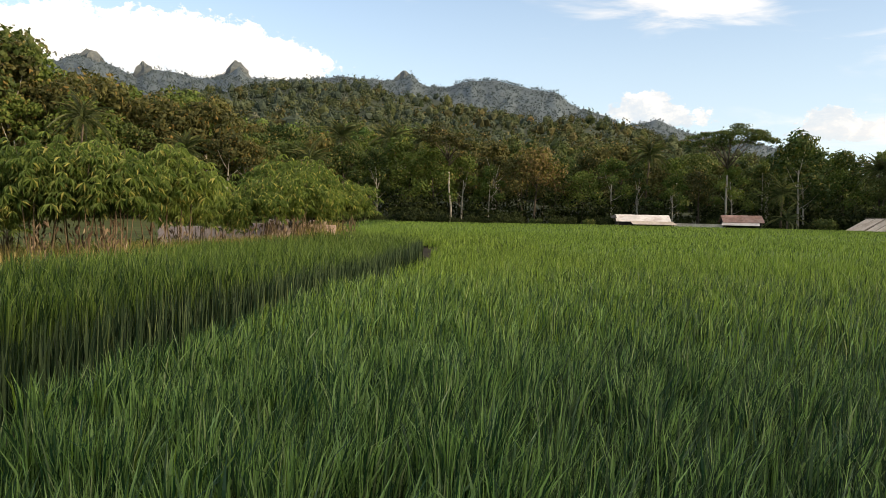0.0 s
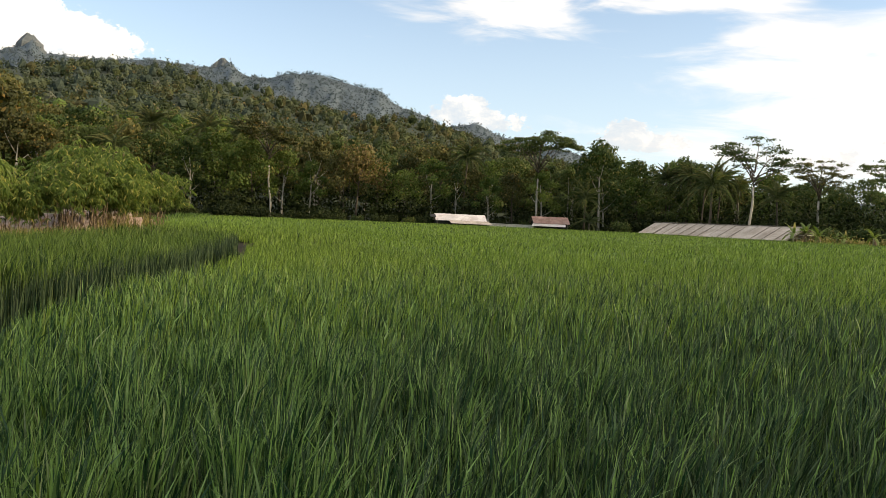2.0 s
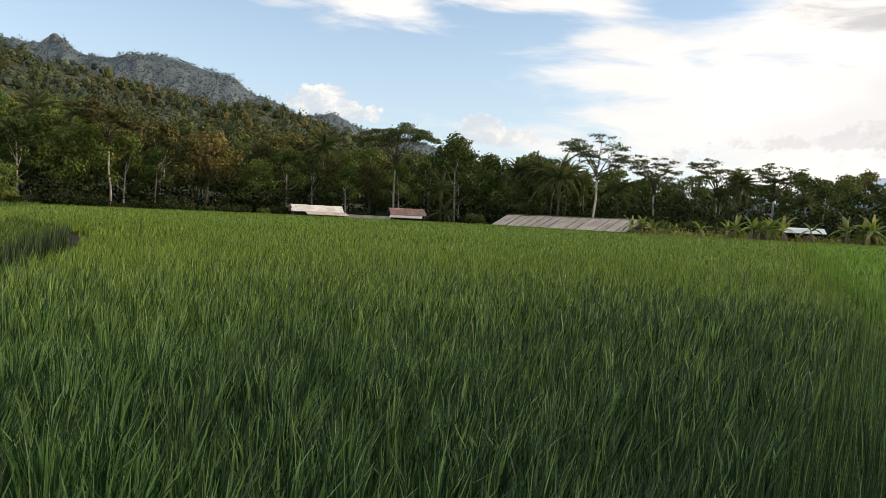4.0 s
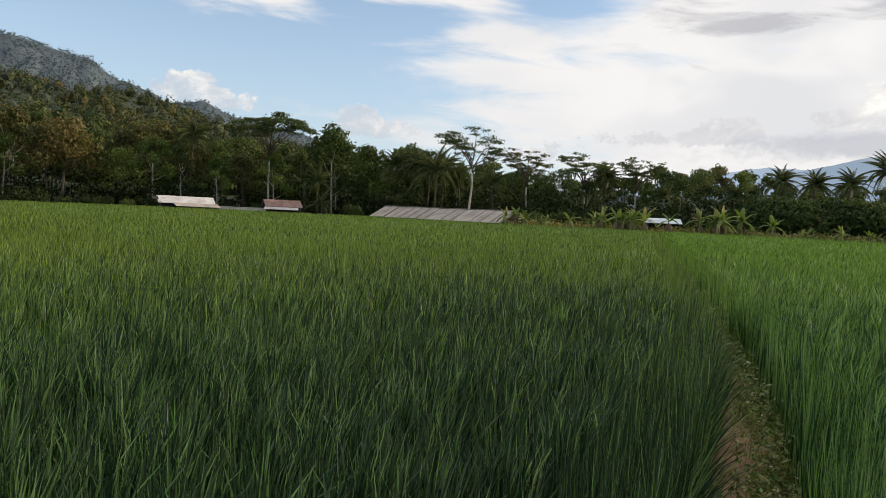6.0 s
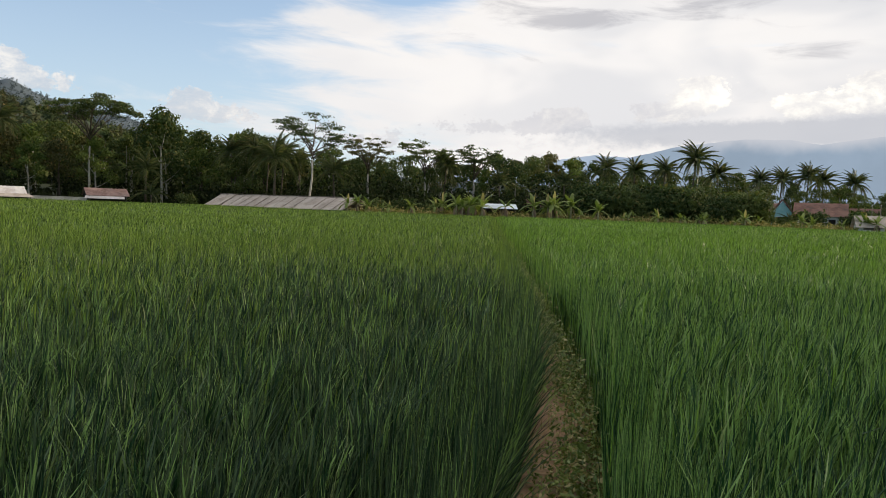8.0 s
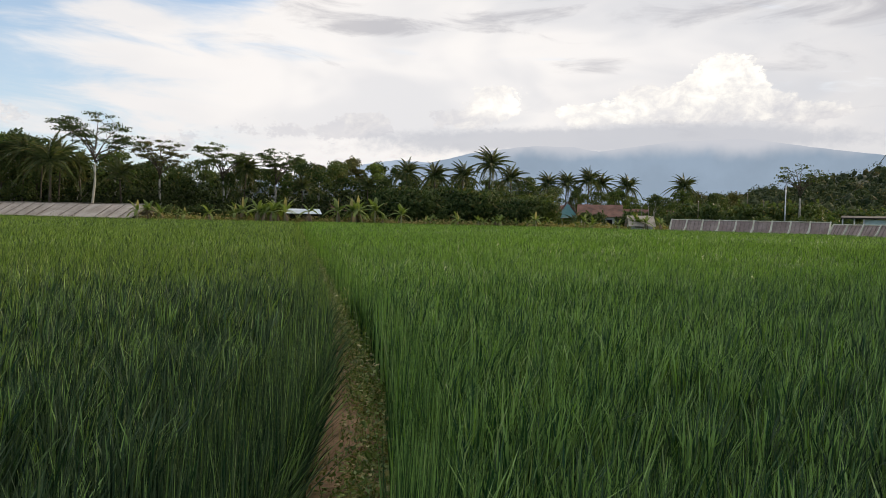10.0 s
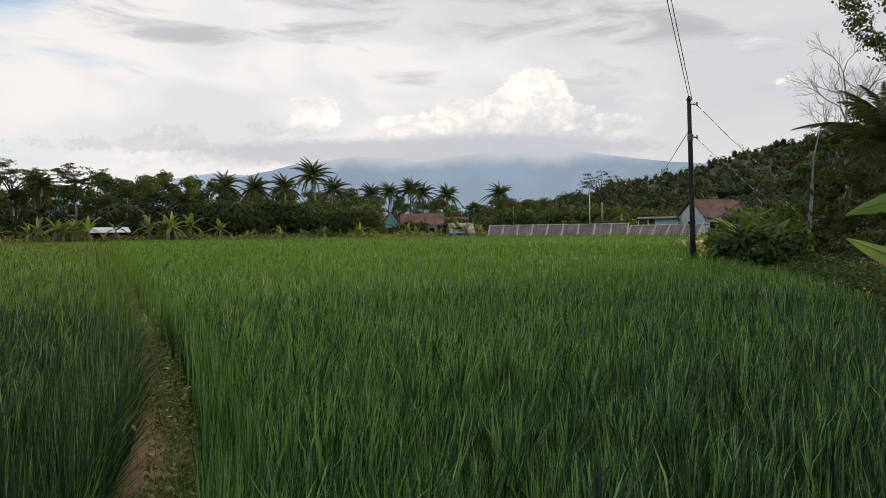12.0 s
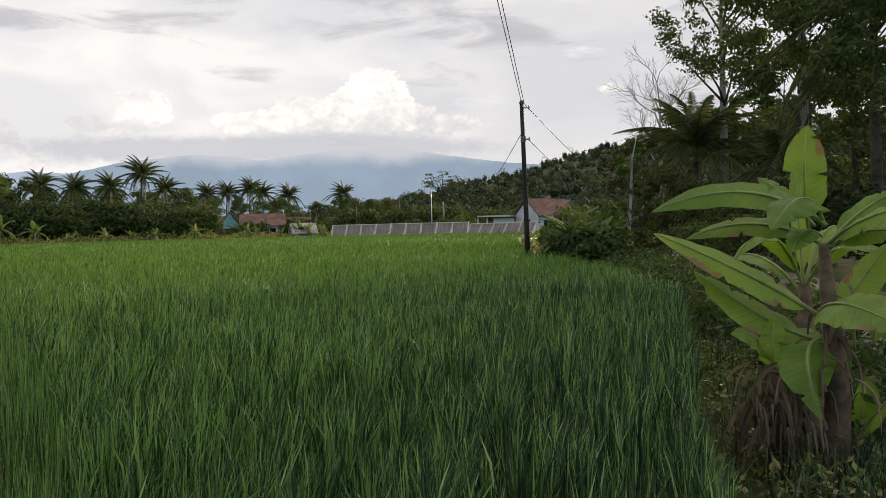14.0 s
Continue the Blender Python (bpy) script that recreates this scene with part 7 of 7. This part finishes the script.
banana_at((4.96, -2.40, -0.05), ([(4.97, -2.39, -0.25), (4.96, -2.40, 0.0), (4.96, -2.41, 0.38), (4.96, -2.40, 0.71), (4.98, -2.37, 1.04), (4.99, -2.35, 1.33)], [0.085, 0.075, 0.070, 0.060, 0.045, 0.028]), [
    ((5.06, -2.30, 1.40), (5.05, -2.27, 1.72), (5.03, -2.28, 2.02), 0.26, 8, 0.08),
    ((4.98, -2.36, 1.43), (5.10, -1.95, 1.64), (5.20, -1.42, 1.54), 0.22, -50, 0.20),
    ((4.99, -2.35, 1.45), (4.85, -2.17, 1.59), (4.68, -1.93, 1.42), 0.30, -15, 0.25),
    ((5.00, -2.33, 0.90), (5.00, -1.94, 1.14), (5.01, -1.38, 1.41), 0.23, -50, 0.20),
    ((5.09, -2.37, 1.33), (5.32, -2.06, 1.45), (5.54, -1.72, 1.36), 0.18, -45, 0.25),
    ((5.01, -2.30, 0.77), (5.07, -2.02, 0.90), (5.14, -1.65, 1.17), 0.24, -50, 0.25),
    ((4.95, -2.31, 0.78), (4.80, -2.17, 0.68), (4.67, -2.19, 0.38), 0.32, -10, 0.20),
    ((4.95, -2.31, 0.91), (4.59, -2.26, 1.02), (4.06, -2.30, 0.95), 0.30, 35, 0.20),
    ((5.02, -2.40, 1.33), (4.99, -2.58, 1.52), (4.94, -2.78, 1.63), 0.17, 45, 0.20),
    ((4.97, -2.38, 1.33), (4.72, -2.44, 1.46), (4.43, -2.55, 1.53), 0.19, 45, 0.20),
    ((4.97, -2.38, 1.30), (4.80, -2.51, 1.40), (4.58, -2.69, 1.36), 0.19, 45, 0.20),
    ((5.01, -2.43, 0.90), (5.00, -2.55, 1.08), (4.96, -2.73, 1.34), 0.24, 45, 0.20),
    ((5.19, -2.39, 1.43), (5.35, -2.27, 1.63), (5.50, -2.17, 1.75), 0.12, -40, 0.20),
    ((4.99, -2.34, 1.37), (4.94, -2.22, 1.40), (4.87, -2.12, 1.29), 0.18, -20, 0.20),
], [(4.95 + 0.06 * math.cos(k * 2.1), -2.38 + 0.06 * math.sin(k * 2.1), 0.45 + 0.06 * k, 0.26 + 0.05 * (k % 4)) for k in range(12)],
    "banana plant with broad bright green leaves on the verge", 80, (1, 0.55))
_rng = np.random.default_rng(5)
banana_at((5.03, -2.12, 0.0), ([(5.03, -2.12, -0.1), (5.04, -2.11, 0.30), (5.05, -2.09, 0.58)], [0.07, 0.06, 0.04]), [
    ((5.05, -2.09, 0.57), (5.03, -1.98, 0.77), (5.04, -1.83, 0.80), 0.16, -40, 0.25),
    ((5.05, -2.09, 0.57), (5.00, -2.06, 0.72), (5.00, -2.07, 0.91), 0.17, 0, 0.20),
    ((5.05, -2.09, 0.57), (5.13, -2.27, 0.75), (5.18, -2.41, 0.78), 0.18, 30, 0.20),
], [(5.02 + _rng.uniform(-0.13, 0.10), -2.10 + _rng.uniform(-0.15, 0.15), _rng.uniform(0.30, 0.66), _rng.uniform(0.2, 0.6)) for _ in range(120)],
    "small banana plant smothered in withered leaves", 130)
banana_at((5.28, -2.66, 0.0), ([(5.28, -2.66, -0.1), (5.28, -2.66, 0.08), (5.28, -2.66, 0.16)], [0.05, 0.045, 0.02]), [
    ((5.28, -2.66, 0.10), (5.26, -2.71, 0.29), (5.21, -2.69, 0.49), 0.20, 30, 0.20),
    ((5.28, -2.66, 0.10), (5.14, -2.72, 0.28), (5.00, -2.77, 0.47), 0.20, 45, 0.20),
    ((5.28, -2.66, 0.10), (5.36, -2.58, 0.30), (5.48, -2.50, 0.38), 0.18, 0, 0.25),
], [], "young banana sucker with a few fresh leaves", 220)
banana_at((6.1, -2.75, 0.0), ([(6.1, -2.75, -0.1), (6.1, -2.74, 0.5), (6.12, -2.73, 1.0)], [0.08, 0.07, 0.04]), [
    ((6.12, -2.73, 0.95), (6.0, -2.45, 1.35), (5.9, -2.15, 1.2), 0.24, 0, 0.3),
    ((6.12, -2.73, 0.95), (6.3, -3.0, 1.4), (6.5, -3.3, 1.2), 0.24, 0, 0.3),
    ((6.12, -2.73, 0.95), (6.14, -2.7, 1.5), (6.16, -2.68, 1.9), 0.2, 40, 0.2),
    ((6.12, -2.73, 0.95), (5.8, -2.9, 1.3), (5.45, -3.1, 1.1), 0.24, 0, 0.3),
    ((6.12, -2.73, 0.9), (6.5, -2.5, 1.2), (6.9, -2.3, 1.0), 0.24, 0, 0.3),
], [(6.1, -2.72, 0.8, 0.5), (6.06, -2.78, 0.75, 0.5), (6.14, -2.7, 0.7, 0.5)], "young banana plant with ragged leaves by the road", 160)
banana_at((5.25, -2.95, 0.0), ([(5.25, -2.95, -0.1), (5.25, -2.94, 0.3), (5.26, -2.93, 0.6)], [0.06, 0.05, 0.03]), [
    ((5.26, -2.93, 0.55), (5.1, -2.75, 0.9), (4.95, -2.62, 0.75), 0.2, 0, 0.3),
    ((5.26, -2.93, 0.55), (5.3, -3.1, 0.9), (5.4, -3.3, 0.8), 0.2, 0, 0.3),
    ((5.26, -2.93, 0.55), (5.0, -2.98, 0.75), (4.78, -3.02, 0.5), 0.22, 0, 0.3),
], [(5.25, -2.9, 0.5, 0.4), (5.22, -2.98, 0.45, 0.4)], "low banana plant behind the larger one", 190)
weeds("roadside_weeds", "rank green weeds between the rice and the road", [(x, y, 0.0) for x, y in scatter_in([(26, -3.0), (60, -4.0), (97, -5.5), (97, -14), (60, -11), (27, -6)], 1400, 13)], WEED, 85, 22, 0.28, 0.30)
# trampled weeds and shrubby growth along the verge
weeds("verge_thicket", "dark leafy undergrowth along the road verge", [(x, y, 0.05) for x, y in scatter_in([(5.2, -2.6), (9, -3.1), (15, -3.7), (20, -3.6), (25, -4.2), (27, -6.2), (16, -5.2), (9, -4.2), (5.6, -3.6)], 900, 8)], LEAF_DEEP, 78, 30, 0.26, 0.11)
